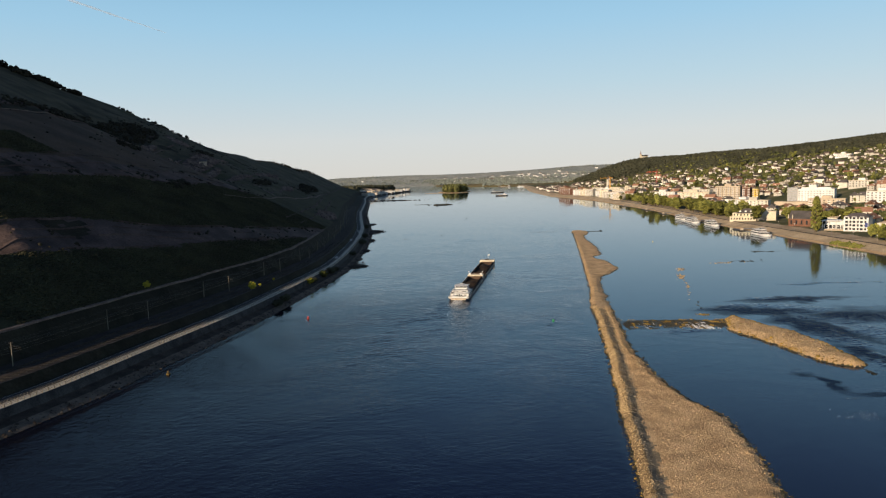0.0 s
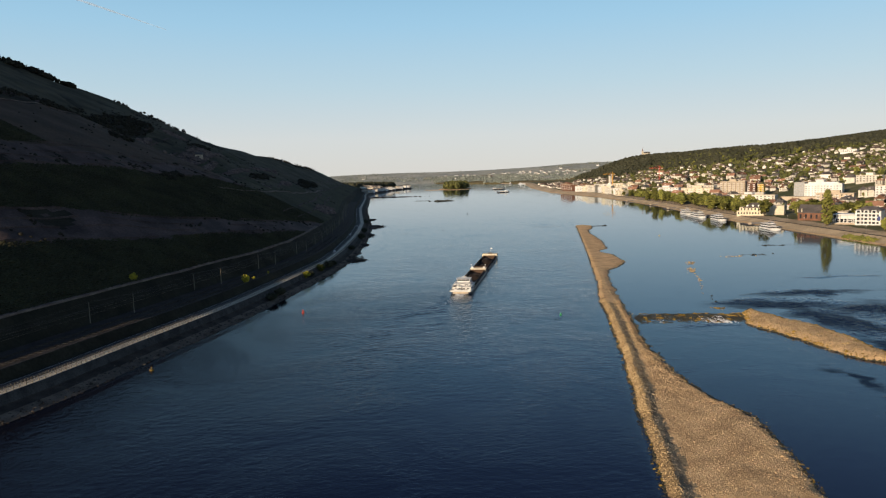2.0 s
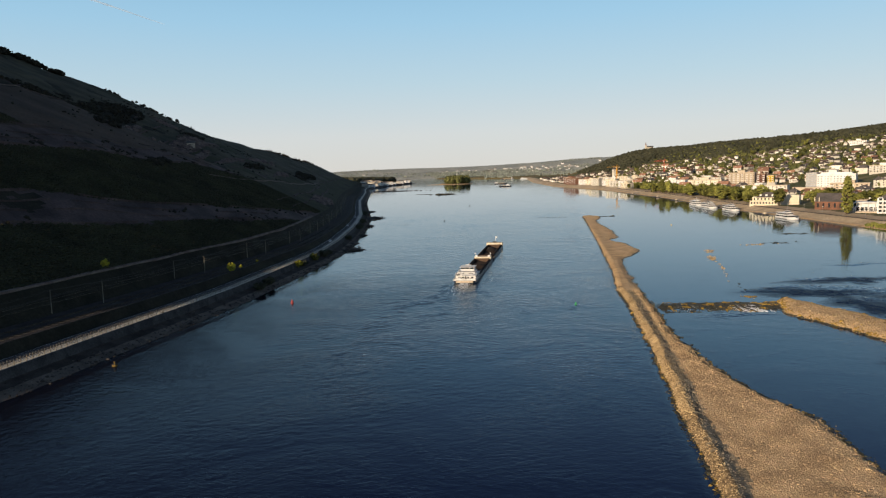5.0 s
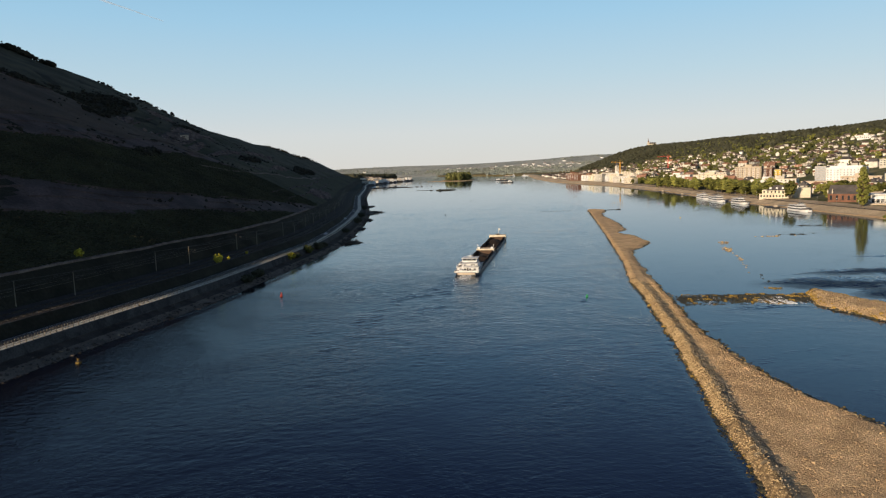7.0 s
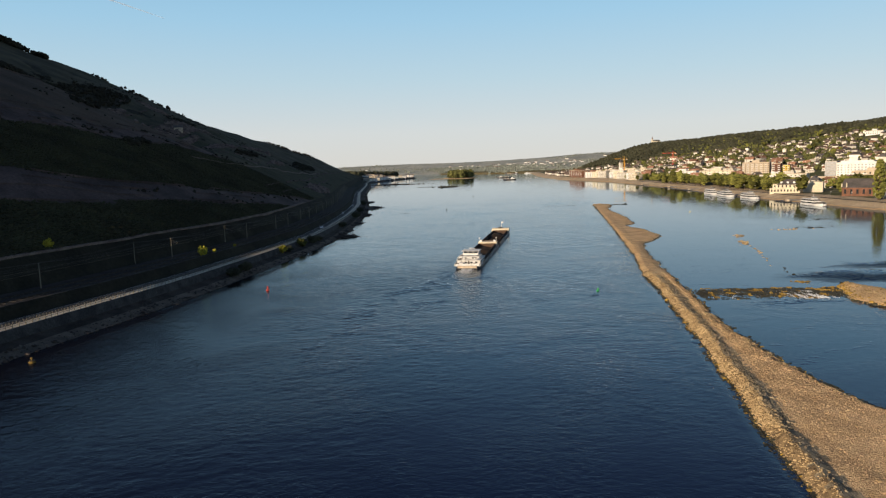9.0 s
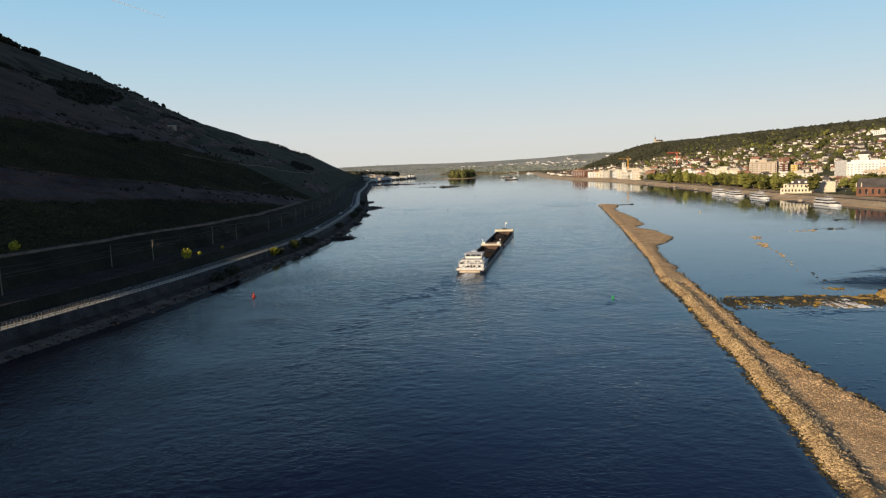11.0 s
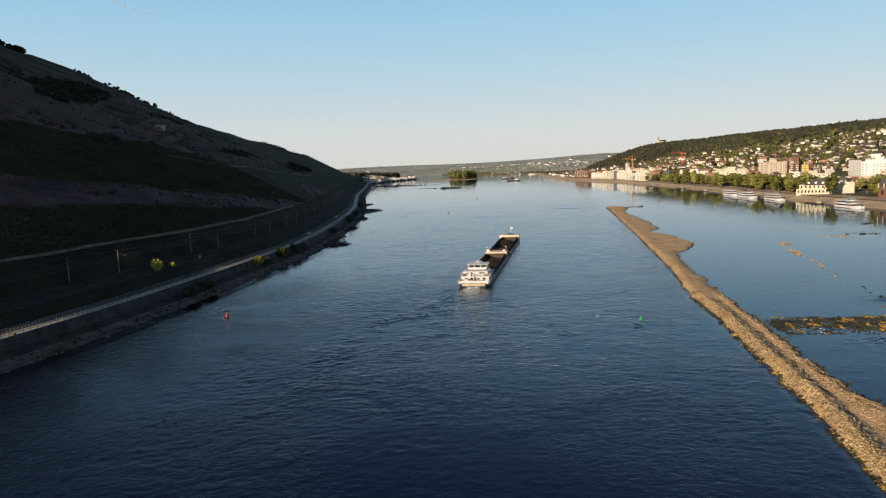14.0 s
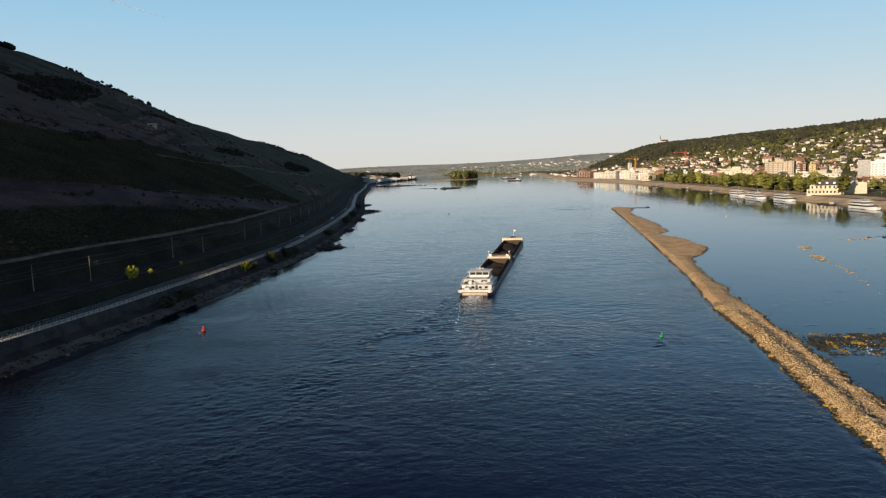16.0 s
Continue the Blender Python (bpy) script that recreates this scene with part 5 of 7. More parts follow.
def tree(kind, x, y, h, material=None, label="green broadleaf tree with a full crown", name="tree", group="", seed=0, wide=1.0, z=None):
    """A tree of height h standing on the land; the meshes are shared between alike trees."""
    material = material or M_LEAF
    key = (kind, material.name, seed % 4)
    if key not in TREES:
        TREES[key] = (trunk_mesh(kind), crown_mesh("crown", kind, material, 50 + seed % 4 + len(kind) * 7))
    z = float(ground_z(x, y)) if z is None else z
    root = thing(name, pose(x, y, z - 0.1, 0, 0, (seed * 67) % 360), label, name.split("_")[-1], group)
    root.scale = (h * wide, h * wide, h)
    part("trunk", TREES[key][0], None, root)
    part("crown", TREES[key][1], None, root)
    return root


# ---------- the left bank ----------
def left_at(u, y):
    """Place at u (scaled) metres inland of the left bank."""
    u = u if u < 22 else 22 + (u - 22) * (float(hill_foot(y)) - 22) / 18.0
    x = float(shore_left(y)) - u
    return x, y, float(left_profile(np.array(float(u)), np.array(float(y))))


def along(u, y0, y1, step):
    return [left_at(u, y) for y in np.arange(y0, y1, step)]


def guard_railing():
    root = thing("guard_railing", pose(0, 0, 0), "pale steel guard railing along the riverside footpath", "railing", kind="structure")
    post = Mesh().box(-0.05, -0.08, -0.2, 0.05, 0.08, 0.60).box(-0.07, -0.16, 0.60, 0.07, 0.16, 0.70).done("post", M_MAST)
    stout = Mesh().box(-0.08, -0.11, -0.3, 0.08, 0.11, 1.02).box(-0.1, -0.14, 1.02, 0.1, 0.14, 1.1).done("pillar", M_MAST)
    for x, y, z in along(13.9, 165, 480, 1.15):
        ob = part("post", post, None, root)
        ob.location = (x, y, z)
    for x, y, z in along(10.4, 165, 700, 2.2):
        ob = part("pillar", stout, None, root, "weathered concrete pillar")
        ob.location = (x, y, z)
    pts = along(13.9, 165, 1250, 10)
    for h in (0.5, 0.9):
        m = Mesh()
        for a, b in zip(pts, pts[1:]):
            m.beam((a[0], a[1], a[2] + h), (b[0], b[1], b[2] + h), 0.05)
        part("rail", m, M_STEEL, root)
    pts = along(10.4, 165, 1250, 10)
    for h in (0.5, 0.95):
        m = Mesh()
        for a, b in zip(pts, pts[1:]):
            m.beam((a[0], a[1], a[2] + h), (b[0], b[1], b[2] + h), 0.07)
        part("rail", m, M_DARKSTEEL, root)


def road_edges():
    """Kerb between footpath and road, and the painted edge lines."""
    # the kerb's dark quay tone paints the shadow line beside the footpath
    for u, w, h, name, m, label in ((14.25, 0.3, 0.16, "kerb", M_QUAY, "stone kerb between footpath and road, darkened for a shadow line"), (14.6, 0.12, 0.012, "edge_line", M_WHITE, "white painted road edge line"), (18.4, 0.12, 0.012, "edge_line", M_WHITE, "white painted road edge line")):
        me = Mesh()
        pts = along(u, 120, 1300, 8)
        for a, b in zip(pts, pts[1:]):
            me.add([(a[0] - w / 2, a[1], a[2] - 0.1), (a[0] + w / 2, a[1], a[2] - 0.1), (a[0] + w / 2, a[1], a[2] + h), (a[0] - w / 2, a[1], a[2] + h), (b[0] - w / 2, b[1], b[2] - 0.1), (b[0] + w / 2, b[1], b[2] - 0.1), (b[0] + w / 2, b[1], b[2] + h), (b[0] - w / 2, b[1], b[2] + h)], [(3, 2, 6, 7), (1, 5, 6, 2), (0, 3, 7, 4)])
        tagged(new(name, me.done(name, m)), label, "kerb" if h > 0.1 else "road marking", kind="structure")


def coping():
    """Coping stones on the railway's retaining wall."""
    me = Mesh()
    pts = along(22.1, 150, 1250, 8)
    w, h = 0.35, 0.12
    for a, b in zip(pts, pts[1:]):
        me.add([(a[0] - w / 2, a[1], a[2] - 0.6), (a[0] + w / 2, a[1], a[2] - 0.6), (a[0] + w / 2, a[1], a[2] + h), (a[0] - w / 2, a[1], a[2] + h), (b[0] - w / 2, b[1], b[2] - 0.6), (b[0] + w / 2, b[1], b[2] - 0.6), (b[0] + w / 2, b[1], b[2] + h), (b[0] - w / 2, b[1], b[2] + h)], [(3, 2, 6, 7), (1, 5, 6, 2), (0, 3, 7, 4)])
    tagged(new("coping", me.done("coping", M_QUAY)), "weathered stone coping of the railway's retaining wall", "wall", kind="structure")


coping()


def railway():
    sleeper = Mesh().box(-1.3, -0.13, -0.1, 1.3, 0.13, 0.1).done("sleeper", M_DARKSTEEL)
    for u in (24.5, 28.8):
        root = thing("railway_track", pose(0, 0, 0), "steel railway track on dark ballast", "railway track", "railway tracks", "structure")
        pts = along(u, 150, 1350, 8)
        for off in (-0.72, 0.72):
            m = Mesh()
            for a, b in zip(pts, pts[1:]):
                m.beam((a[0] + off, a[1], a[2] + 0.24), (b[0] + off, b[1], b[2] + 0.24), 0.12)
            part("rail", m, M_BARK, root)
        for i, (x, y, z) in enumerate(along(u, 190, 640, 2.9)):
            ob = part("sleeper", sleeper, None, root)
            ob.location = (x, y, z + 0.08)
    tops = []
    for i in range(-1, 14):
        for u, sgn, y in ((31.2, -1, 229 + 73 * i), (34.2, 1, 282 + 73.5 * i)):
            x, yy, z = left_at(u, y)
            root = thing("catenary_mast", pose(x, yy, z - 0.3), "pale railway catenary mast with a bracket arm", "mast", "catenary masts")
            part("pole", Mesh().turned([(0.17, 0), (0.11, 8.4)], 8), M_MAST, root)
            part("bracket", Mesh().beam((0, 0, 7.4), (3.2, 0, 6.6), 0.055).beam((0, 0, 6.2), (3.2, 0, 6.5), 0.05).beam((1.4, 0, 6.4), (3.0, 0, 5.7), 0.04), M_DARKSTEEL, root)
            part("insulator", Mesh().turned([(0.09, 0), (0.14, 0.15), (0.09, 0.3)], 8, (0.5, 0, 7.1)), M_BARK, root)
            part("top_arm", Mesh().beam((-0.8, 0, 8.2), (0.8, 0, 8.2), 0.05), M_DARKSTEEL, root)
            tops.append((sgn, x, yy, z))
    for sgn in (-1, 1):
        for dx, dz, sag in ((3.0, 5.5, 0.05), (3.1, 6.5, 0.7), (0.8, 8.1, 1.2), (-0.8, 8.1, 1.2)):
            row = [(x + dx, y, z + dz) for s, x, y, z in tops if s == sgn]
            m = Mesh()
            for a, b in zip(row, row[1:]):
                pts = [Vector(a).lerp(Vector(b), t) - Vector((0, 0, sag * 4 * t * (1 - t))) for t in np.linspace(0, 1, 7)]
                for p, q in zip(pts, pts[1:]):
                    m.beam(p, q, 0.04, sides=3)
            # sunlight caught by the contact wire is put in as the pale mast tone
            tagged(new("overhead_wire", m.done("overhead_wire", M_MAST if dz == 5.5 else M_DARKSTEEL)), "thin overhead railway wire", "wire", "overhead wires")


def terrace_walls():
    """Dry stone terrace walls that follow the slope, with gaps at the stairs."""
    r = random.Random(3)
    rows = [(vines_mid, 0, 230, 660, 2.2), (vines_low, 1, 230, 560, 1.5), (vines_top, 0, 300, 690, 2.2)]
    rows += [(vines_mid, -d, 240, 560, 1.3) for d in (8, 16)] + [(vines_top, d, 340, 680, 1.5) for d in (9, 18, 30)]
    rows += [(lerp_of((0, d)), 0, y0, y1, h) for d, y0, y1, h in ((224, 520, 690, 2.0), (240, 540, 720, 1.6), (206, 800, 930, 3.2), (184, 720, 940, 2.4), (162, 730, 900, 2.4), (137, 700, 900, 2.0), (110, 740, 1180, 2.4), (104, 760, 1200, 2.0), (88, 720, 1000, 1.6), (70, 760, 1200, 1.6), (30, 640, 1150, 2.0), (18, 640, 1200, 2.0), (60, 1250, 1900, 2.5), (36, 1200, 2000, 2.5))]
    for edge, off, y0, y1, h in rows:
        m = Mesh()
        y = y0
        while y < y1:
            run = r.uniform(18, 95)
            prev = None
            for yy in np.arange(y, min(y + run, y1), 4.0):
                d = float(edge(yy)) + off + 2.0 * float(wave(yy, off + y0, 0.05, 3))
                if d < 1:
                    continue
                u = float(hill_foot(yy)) + d
                x, z = float(shore_left(yy)) - u, float(left_profile(np.array(u), np.array(float(yy))))
                cur = (x, yy, z, h * r.uniform(0.6, 1.1))
                if prev:
                    a, b = prev, cur
                    m.add([(a[0] + 0.8, a[1], a[2] - 2), (b[0] + 0.8, b[1], b[2] - 2), (b[0] + 0.5, b[1], b[2] + b[3] * 0.4), (a[0] + 0.5, a[1], a[2] + a[3] * 0.4), (a[0] - 1.2, a[1], a[2] + a[3] * 0.4), (b[0] - 1.2, b[1], b[2] + b[3] * 0.4), (a[0] - 1.2, a[1], a[2] - 2), (b[0] - 1.2, b[1], b[2] - 2)], [(0, 1, 2, 3), (3, 2, 5, 4), (6, 4, 5, 7), (0, 3, 4, 6), (1, 7, 5, 2)])
                prev = cur
            y += run + r.uniform(4, 40)
        if m.v:
            tagged(new("terrace_wall", m.done("terrace_wall", M_SLATE)), "dark dry stone terrace wall across the vineyard slope", "wall", "terrace walls", "structure")


def slope_track(edge, y0, y1, w, label, off=0.0):
    """A trodden track across the slope, cut in on a small bench."""
    m, prev = Mesh(), None
    for yy in np.arange(y0, y1, 4.0):
        u = float(hill_foot(yy)) + float(edge(yy)) + off + 0.8 * float(wave(yy, 3.0, 0.06, 5))
        x = float(shore_left(yy)) - u
        z = float(left_profile(np.array(u), np.array(float(yy))))
        cur = [(x + w * 0.5, yy, z - 1.2), (x + w * 0.5, yy, z + 0.25), (x - w * 0.5, yy, z + 0.35), (x - w * 0.5, yy, z - 1.2)]
        if prev:
            m.add(prev + cur, [(0, 1, 5, 4), (1, 2, 6, 5), (2, 3, 7, 6)])
        prev = cur
    tagged(new("slope_track", m.done("slope_track", M_TRACK)), label, "track", kind="structure")


def crags():
    """Broken slate faces on the shoulder of the hill."""
    r = np.random.default_rng(31)
    for cy, cd, ly, ld in CRAGS:
        n = int(ly * ld * 0.4) + 30
        a, q = r.uniform(0, math.tau, n), np.sqrt(r.random(n))
        y, d = cy + ly * q * np.cos(a), np.maximum(cd + ld * q * np.sin(a), 1)
        x = shore_left(y) - hill_foot(y) - d
        R = r.gamma(3.0, 0.42, n) + 0.5
        P = np.stack([x, y, ground_z(x, y) - R * 0.25], -1)
        tagged(new("rock_outcrop", scatter("rock_outcrop", P, R, [M_ROCK], r, 0.85, 0.4)), "broken grey-brown slate outcrop on the hillside", "rock", kind="stuff")


def hill_xy(d, y):
    """Place d metres up-slope of the hill's foot."""
    return float(shore_left(y)) - float(hill_foot(y)) - d, y


def hillside_plants():
    r = np.random.default_rng(11)
    # wood along the ridge, and scattered scrub
    P, R = [], []
    for _ in range(300):
        y = r.uniform(770, 902)
        d = (hill_cap(y) - 18) / 0.50 + r.uniform(-26, 50)
        x, _y = hill_xy(d, y)
        g, wide, tall = float(ground_z(x, y)), r.uniform(2.4, 4.6), r.uniform(2.5, 7.0)
        for _ in range(26):
            a, q, h = r.uniform(0, math.tau), math.sqrt(r.random()), r.uniform(0.25, 1.0)
            rim = wide * q * math.sin(math.pi * min(0.95, h * 0.8 + 0.1))
            P.append((x + rim * math.cos(a), y + rim * math.sin(a), g + tall * h)), R.append(r.uniform(0.8, 1.6))
    for y0, y1, n in ((978, 985, 14), (995, 998, 6), (1004, 1023, 34), (1590, 2060, 150)):
        for _ in range(n):
            y = r.uniform(y0, y1)
            d = (hill_cap(y) - 18) / 0.50 - 22 + r.normal(0, 9)
            x, _y = hill_xy(d, y)
            P.append((x, y, float(ground_z(x, y)) + r.uniform(0.2, 2.6))), R.append(r.uniform(1.0, 2.4))
    for cy, cd, ly, ld in SCRUB_PATCHES + ((2120, 150, 90, 30), (560, 100, 20, 6), (640, 170, 20, 8), (620, 245, 120, 8)):
        for _ in range(int(ly * ld * 0.16) + 30):
            a, q = r.uniform(0, math.tau), math.sqrt(r.random())
            y, d = cy + ly * q * math.cos(a), max(2, cd + ld * q * math.sin(a))
            x, _y = hill_xy(d, y)
            P.append((x, y, float(ground_z(x, y)) + r.uniform(0.2, 2.0))), R.append(r.uniform(0.7, 2.0))
    # shrubs along the runnels and wall feet of the scree
    y, d = r.uniform(230, 1150, 30000), r.uniform(2, 260, 30000)
    u = hill_foot(y) + d
    kind = slope_kind(d, u, y)
    vein = np.abs(wave(u * 0.6 + y * 0.45, y * 0.9 - u * 0.2, 0.13, 21))
    ok = ((kind == 1) & (vein < 0.05)) | ((kind == 2) & (vein < 0.008)) | ((kind == 15) & (vein < 0.03)) | ((kind == 3) & (vein < 0.12))
    x, y = (shore_left(y) - u)[ok], y[ok]
    z = ground_z(x, y)
    P += list(zip(x, y, z + 0.25))
    R += list(r.uniform(0.4, 1.25, len(x)))
    tagged(new("hillside_scrub", scatter("hillside_scrub", P, R, [M_SCRUB], r, 0.9, 0.35)), "dark bushes and trees on the vineyard ridge", "scrub", kind="stuff")
    # rows of vines on the lower slope
    V = []
    for y in np.arange(250, 700, 1.9):
        for d in np.arange(2, 172, 1.25):
            if slope_kind(np.array(d), np.array(float(hill_foot(y)) + d), np.array(y)) == 0:
                V.append((*hill_xy(d + r.uniform(-0.5, 0.5), y + r.uniform(-0.45, 0.45)), 0))
    V = np.array(V)
    V[:, 2] = ground_z(V[:, 0], V[:, 1]) + 0.3
    tagged(new("vines", scatter("vines", V, r.uniform(0.55, 0.85, len(V)), [M_VINE], r, 0.6, 0.3)), "dark green rows of vines on the slope", "vines", kind="stuff")
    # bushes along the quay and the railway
    dark, warm = "green bush at the quay foot, darkened for shade", "yellow-green bush at the quay foot"
    # forest leaves on most quay bushes put the bank's shade into their colour
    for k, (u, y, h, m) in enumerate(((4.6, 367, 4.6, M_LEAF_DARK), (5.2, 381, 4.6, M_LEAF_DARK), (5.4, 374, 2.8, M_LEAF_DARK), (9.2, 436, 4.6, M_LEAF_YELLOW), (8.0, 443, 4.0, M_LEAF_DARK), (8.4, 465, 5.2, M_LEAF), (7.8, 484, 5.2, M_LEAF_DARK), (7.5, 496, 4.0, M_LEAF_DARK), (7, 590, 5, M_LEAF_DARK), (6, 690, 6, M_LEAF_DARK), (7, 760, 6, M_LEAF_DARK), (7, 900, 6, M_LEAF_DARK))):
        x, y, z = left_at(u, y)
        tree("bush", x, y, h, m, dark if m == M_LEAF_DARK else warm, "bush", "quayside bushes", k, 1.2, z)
    for k, (u, y, h) in enumerate(((22.6, 380, 5.4), (22.6, 391, 2.0), (22.6, 412, 1.9), (42.0, 325, 4.2))):
        x, y, z = left_at(u, y)
        tree("bush", x, y, h, M_LEAF_YELLOW, "yellow-green bush beside the railway", "bush", "railway bushes", k, 0.75, z)


def car(x, y, z, turn, paint):
    root = thing("car", pose(x, y, z, 0, 0, turn), "pale parked car on the riverside road", "car", "cars on the road")
    body = Mesh().add([(sx * 0.88, yy, zz) for yy, zz in ((-2.1, 0.3), (-2.15, 0.85), (-1.9, 0.95), (-1.5, 1.45), (0.3, 1.45), (1.0, 0.95), (2.0, 0.8), (2.1, 0.3)) for sx in (-1, 1)], [(2 * i, 2 * i + 1, 2 * i + 3, 2 * i + 2) for i in range(7)] + [tuple(range(0, 16, 2)), tuple(range(15, 0, -2)), (0, 14, 15, 1)])
    part("body", body, paint, root)
    part("rear_window", Mesh().box(-0.7, -1.78, 1.0, 0.7, -1.62, 1.35), M_GLASS, root)
    part("windscreen", Mesh().box(-0.7, 0.5, 1.02, 0.7, 0.75, 1.38), M_GLASS, root)
    for sx in (-0.85, 0.85):
        part("side_window", Mesh().box(sx - 0.05, -1.3, 0.98, sx + 0.05, 0.5, 1.36), M_GLASS, root)
        for yy in (-1.3, 1.3):
            part("wheel", Mesh().beam((sx - 0.1, yy, 0.32), (sx + 0.1, yy, 0.32), 0.45, sides=12), M_DARKSTEEL, root)


guard_railing()
road_edges()
railway()
terrace_walls()
crags()
slope_track(lerp_of((0, 1.2)), 200, 640, 2.2, "pale track along the foot of the vineyards")
slope_track(track_at, 600, 1300, 2.6, "pale track across the shoulder of the hill")
slope_track(lerp_of((760, 62), (772, 74), (798, 86)), 760, 800, 2.0, "pale zigzag of the vineyard track")
slope_track(lerp_of((470, 223), (560, 226), (690, 226)), 470, 690, 2.0, "pale track above the bare field")
hillside_plants()
for y, u, t in ((545, 15, 0), (806, 16, 3), (690, 17.3, 180)):
    x, yy, z = left_at(u, y)
    car(x, yy, z, t + 4, M_WHITE)
# vintners' hut on the slope
hx, hy = -270, 785
hz = float(ground_z(hx, hy))
hut = thing("stone_hut", pose(hx, hy, hz - 0.5, 0, 0, 20), "small pale stone hut among the vineyards", "hut")
part("wall", Mesh().box(-4, -3, -1, 4, 3, 4.2), M_BEIGE, hut)
part("roof", Mesh().gable(-4, -3, 4, 3, 4.2, 6.4), M_ROOF_DARK, hut)
part("door", Mesh().box(3.96, -0.5, 0.4, 4.06, 0.5, 2.5), M_BARK, hut)
part("window", Mesh().box(-1, -3.06, 1.6, 0.2, -2.96, 2.8), M_GLASS, hut)

# ---------- the town ----------
def windows_on(x0, x1, y0, y1, z0, storeys, cols, w, h, floor=3.0):
    """Window meshes on the two faces towards the river: yields boxes for -y and -x walls."""
    for s in range(storeys):
        z = z0 + 1.0 + s * floor
        for i in range(cols):
            c = x0 + (x1 - x0) * (i + 0.5) / cols
            yield Mesh().box(c - w / 2, y0 - 0.06, z, c + w / 2, y0 + 0.05, z + h)
            c = y0 + (y1 - y0) * (i + 0.5) / cols
            yield Mesh().box(x0 - 0.06, c - w / 2, z, x0 + 0.05, c + w / 2, z + h)


def house(L, W, eaves, ridge, roof, wall, hip=0.0, storeys=2, cols=2, fine=True):
    root = thing("house", pose(0, 0, -200), "pale rendered house with a pitched roof", "house", "houses of the town")
    g = Mesh().box(-L / 2, -W / 2, -5, L / 2, W / 2, eaves)
    if not hip:
        g.add([(-L / 2, -W / 2, eaves), (-L / 2, W / 2, eaves), (-L / 2, 0, ridge - 0.3), (L / 2, -W / 2, eaves), (L / 2, W / 2, eaves), (L / 2, 0, ridge - 0.3)], [(0, 2, 1), (3, 4, 5)])
    part("wall", g, wall, root)
    rf = part("roof", Mesh().gable(-L / 2, -W / 2, L / 2, W / 2, eaves - 0.2, ridge, 0.5, "x", hip), roof, root)
    part("chimney", Mesh().box(L * 0.2, -0.4, ridge - 1.2, L * 0.2 + 0.7, 0.4, ridge + 0.9), M_BRICK, rf)
    if fine:
        part("dormer", Mesh().box(-L * 0.25, -W * 0.36, eaves + 0.5, -L * 0.25 + 2.2, 0, eaves + 2.4), wall, rf)
    for b in windows_on(-L / 2, L / 2, -W / 2, W / 2, 0, storeys, cols, 1.3, 1.5, 2.8):
        part("window", b, M_GLASS, root)
    return root


def blocked(x, y, rects):
    return any(a < x < c and b < y < d for a, b, c, d in rects)


def apartment_block(x, y, L, W, storeys, turn, wall, label, cols=8, roof_box=True, bays=True):
    z = float(ground_z(x, y))
    h = storeys * 3.1 + 0.8
    root = thing("apartment_block", pose(x, y, z, 0, 0, turn), label, "building")
    part("wall", Mesh().box(-L / 2, -W / 2, -5, L / 2, W / 2, h), wall, root)
    part("roof", Mesh().box(-L / 2 - 0.3, -W / 2 - 0.3, h, L / 2 + 0.3, W / 2 + 0.3, h + 0.6), M_BEIGE, root)
    if roof_box:
        part("roof_cabin", Mesh().box(-L * 0.15, -W * 0.3, h + 0.6, L * 0.12, W * 0.3, h + 4.0), wall, root)
    glass = Mesh().box(-0.8, -0.06, 0, 0.8, 0.06, 1.6).done("window", M_GLASS)
    slab = Mesh().box(-L / cols * 0.42, -1.1, -0.15, L / cols * 0.42, 0, 0.0).box(-L / cols * 0.42, -1.1, 0, L / cols * 0.42, -1.0, 0.95).done("balcony", M_WHITE)
    for s in range(storeys):
        for i in range(cols):
            ob = part("window", glass, None, root)
            ob.location = (-L / 2 + L * (i + 0.5) / cols, -W / 2, 1.0 + s * 3.1)
            if bays and s and i % 2 == 0:
                bl = part("balcony", slab, None, root)
                bl.location = (-L / 2 + L * (i + 0.5) / cols, -W / 2, 0.6 + s * 3.1)
        for i in range(3):
            ob = part("window", glass, None, root)
            ob.matrix_basis = pose(-L / 2, -W / 2 + W * (i + 0.5) / 3, 1.0 + s * 3.1, 0, 0, 90)
    return root


def villa():
    z = float(ground_z(362, 800))
    root = thing("villa", pose(354, 812, z, 0, 0, -32), "cream riverside villa with a dark mansard roof and glazed veranda", "villa")
    part("wall", Mesh().box(-20, -8, -3, 14, 8, 8.5), M_CREAM, root)
    rf = part("roof", Mesh().gable(-16, -8, 10, 8, 8.3, 13.5, 0.4, "x", 8), M_ROOF_DARK, root, "dark mansard roof")
    part("wing", Mesh().box(14, -7, -3, 26, 7, 10.5), M_CREAM, root, "cream side wing")
    part("veranda", Mesh().box(-22, -13, -3, 6, -8, 4.4).box(-22.3, -13.3, 4.4, 6.3, -8, 4.8), M_CREAM, root, "cream glazed veranda")
    for i in range(9):
        part("veranda_window", Mesh().box(-20.8 + i * 3, -13.08, 1.2, -19.4 + i * 3, -12.95, 3.4), M_GLASS, root)
    for i in range(9):
        part("window", Mesh().box(-18.6 + i * 3.6, -8.06, 5.4, -17.2 + i * 3.6, -7.95, 7.6), M_GLASS, root)
    for i in range(4):
        part("dormer", Mesh().box(-13 + i * 6, -6.6, 9.0, -11 + i * 6, -3, 11.2), M_WHITE, rf)


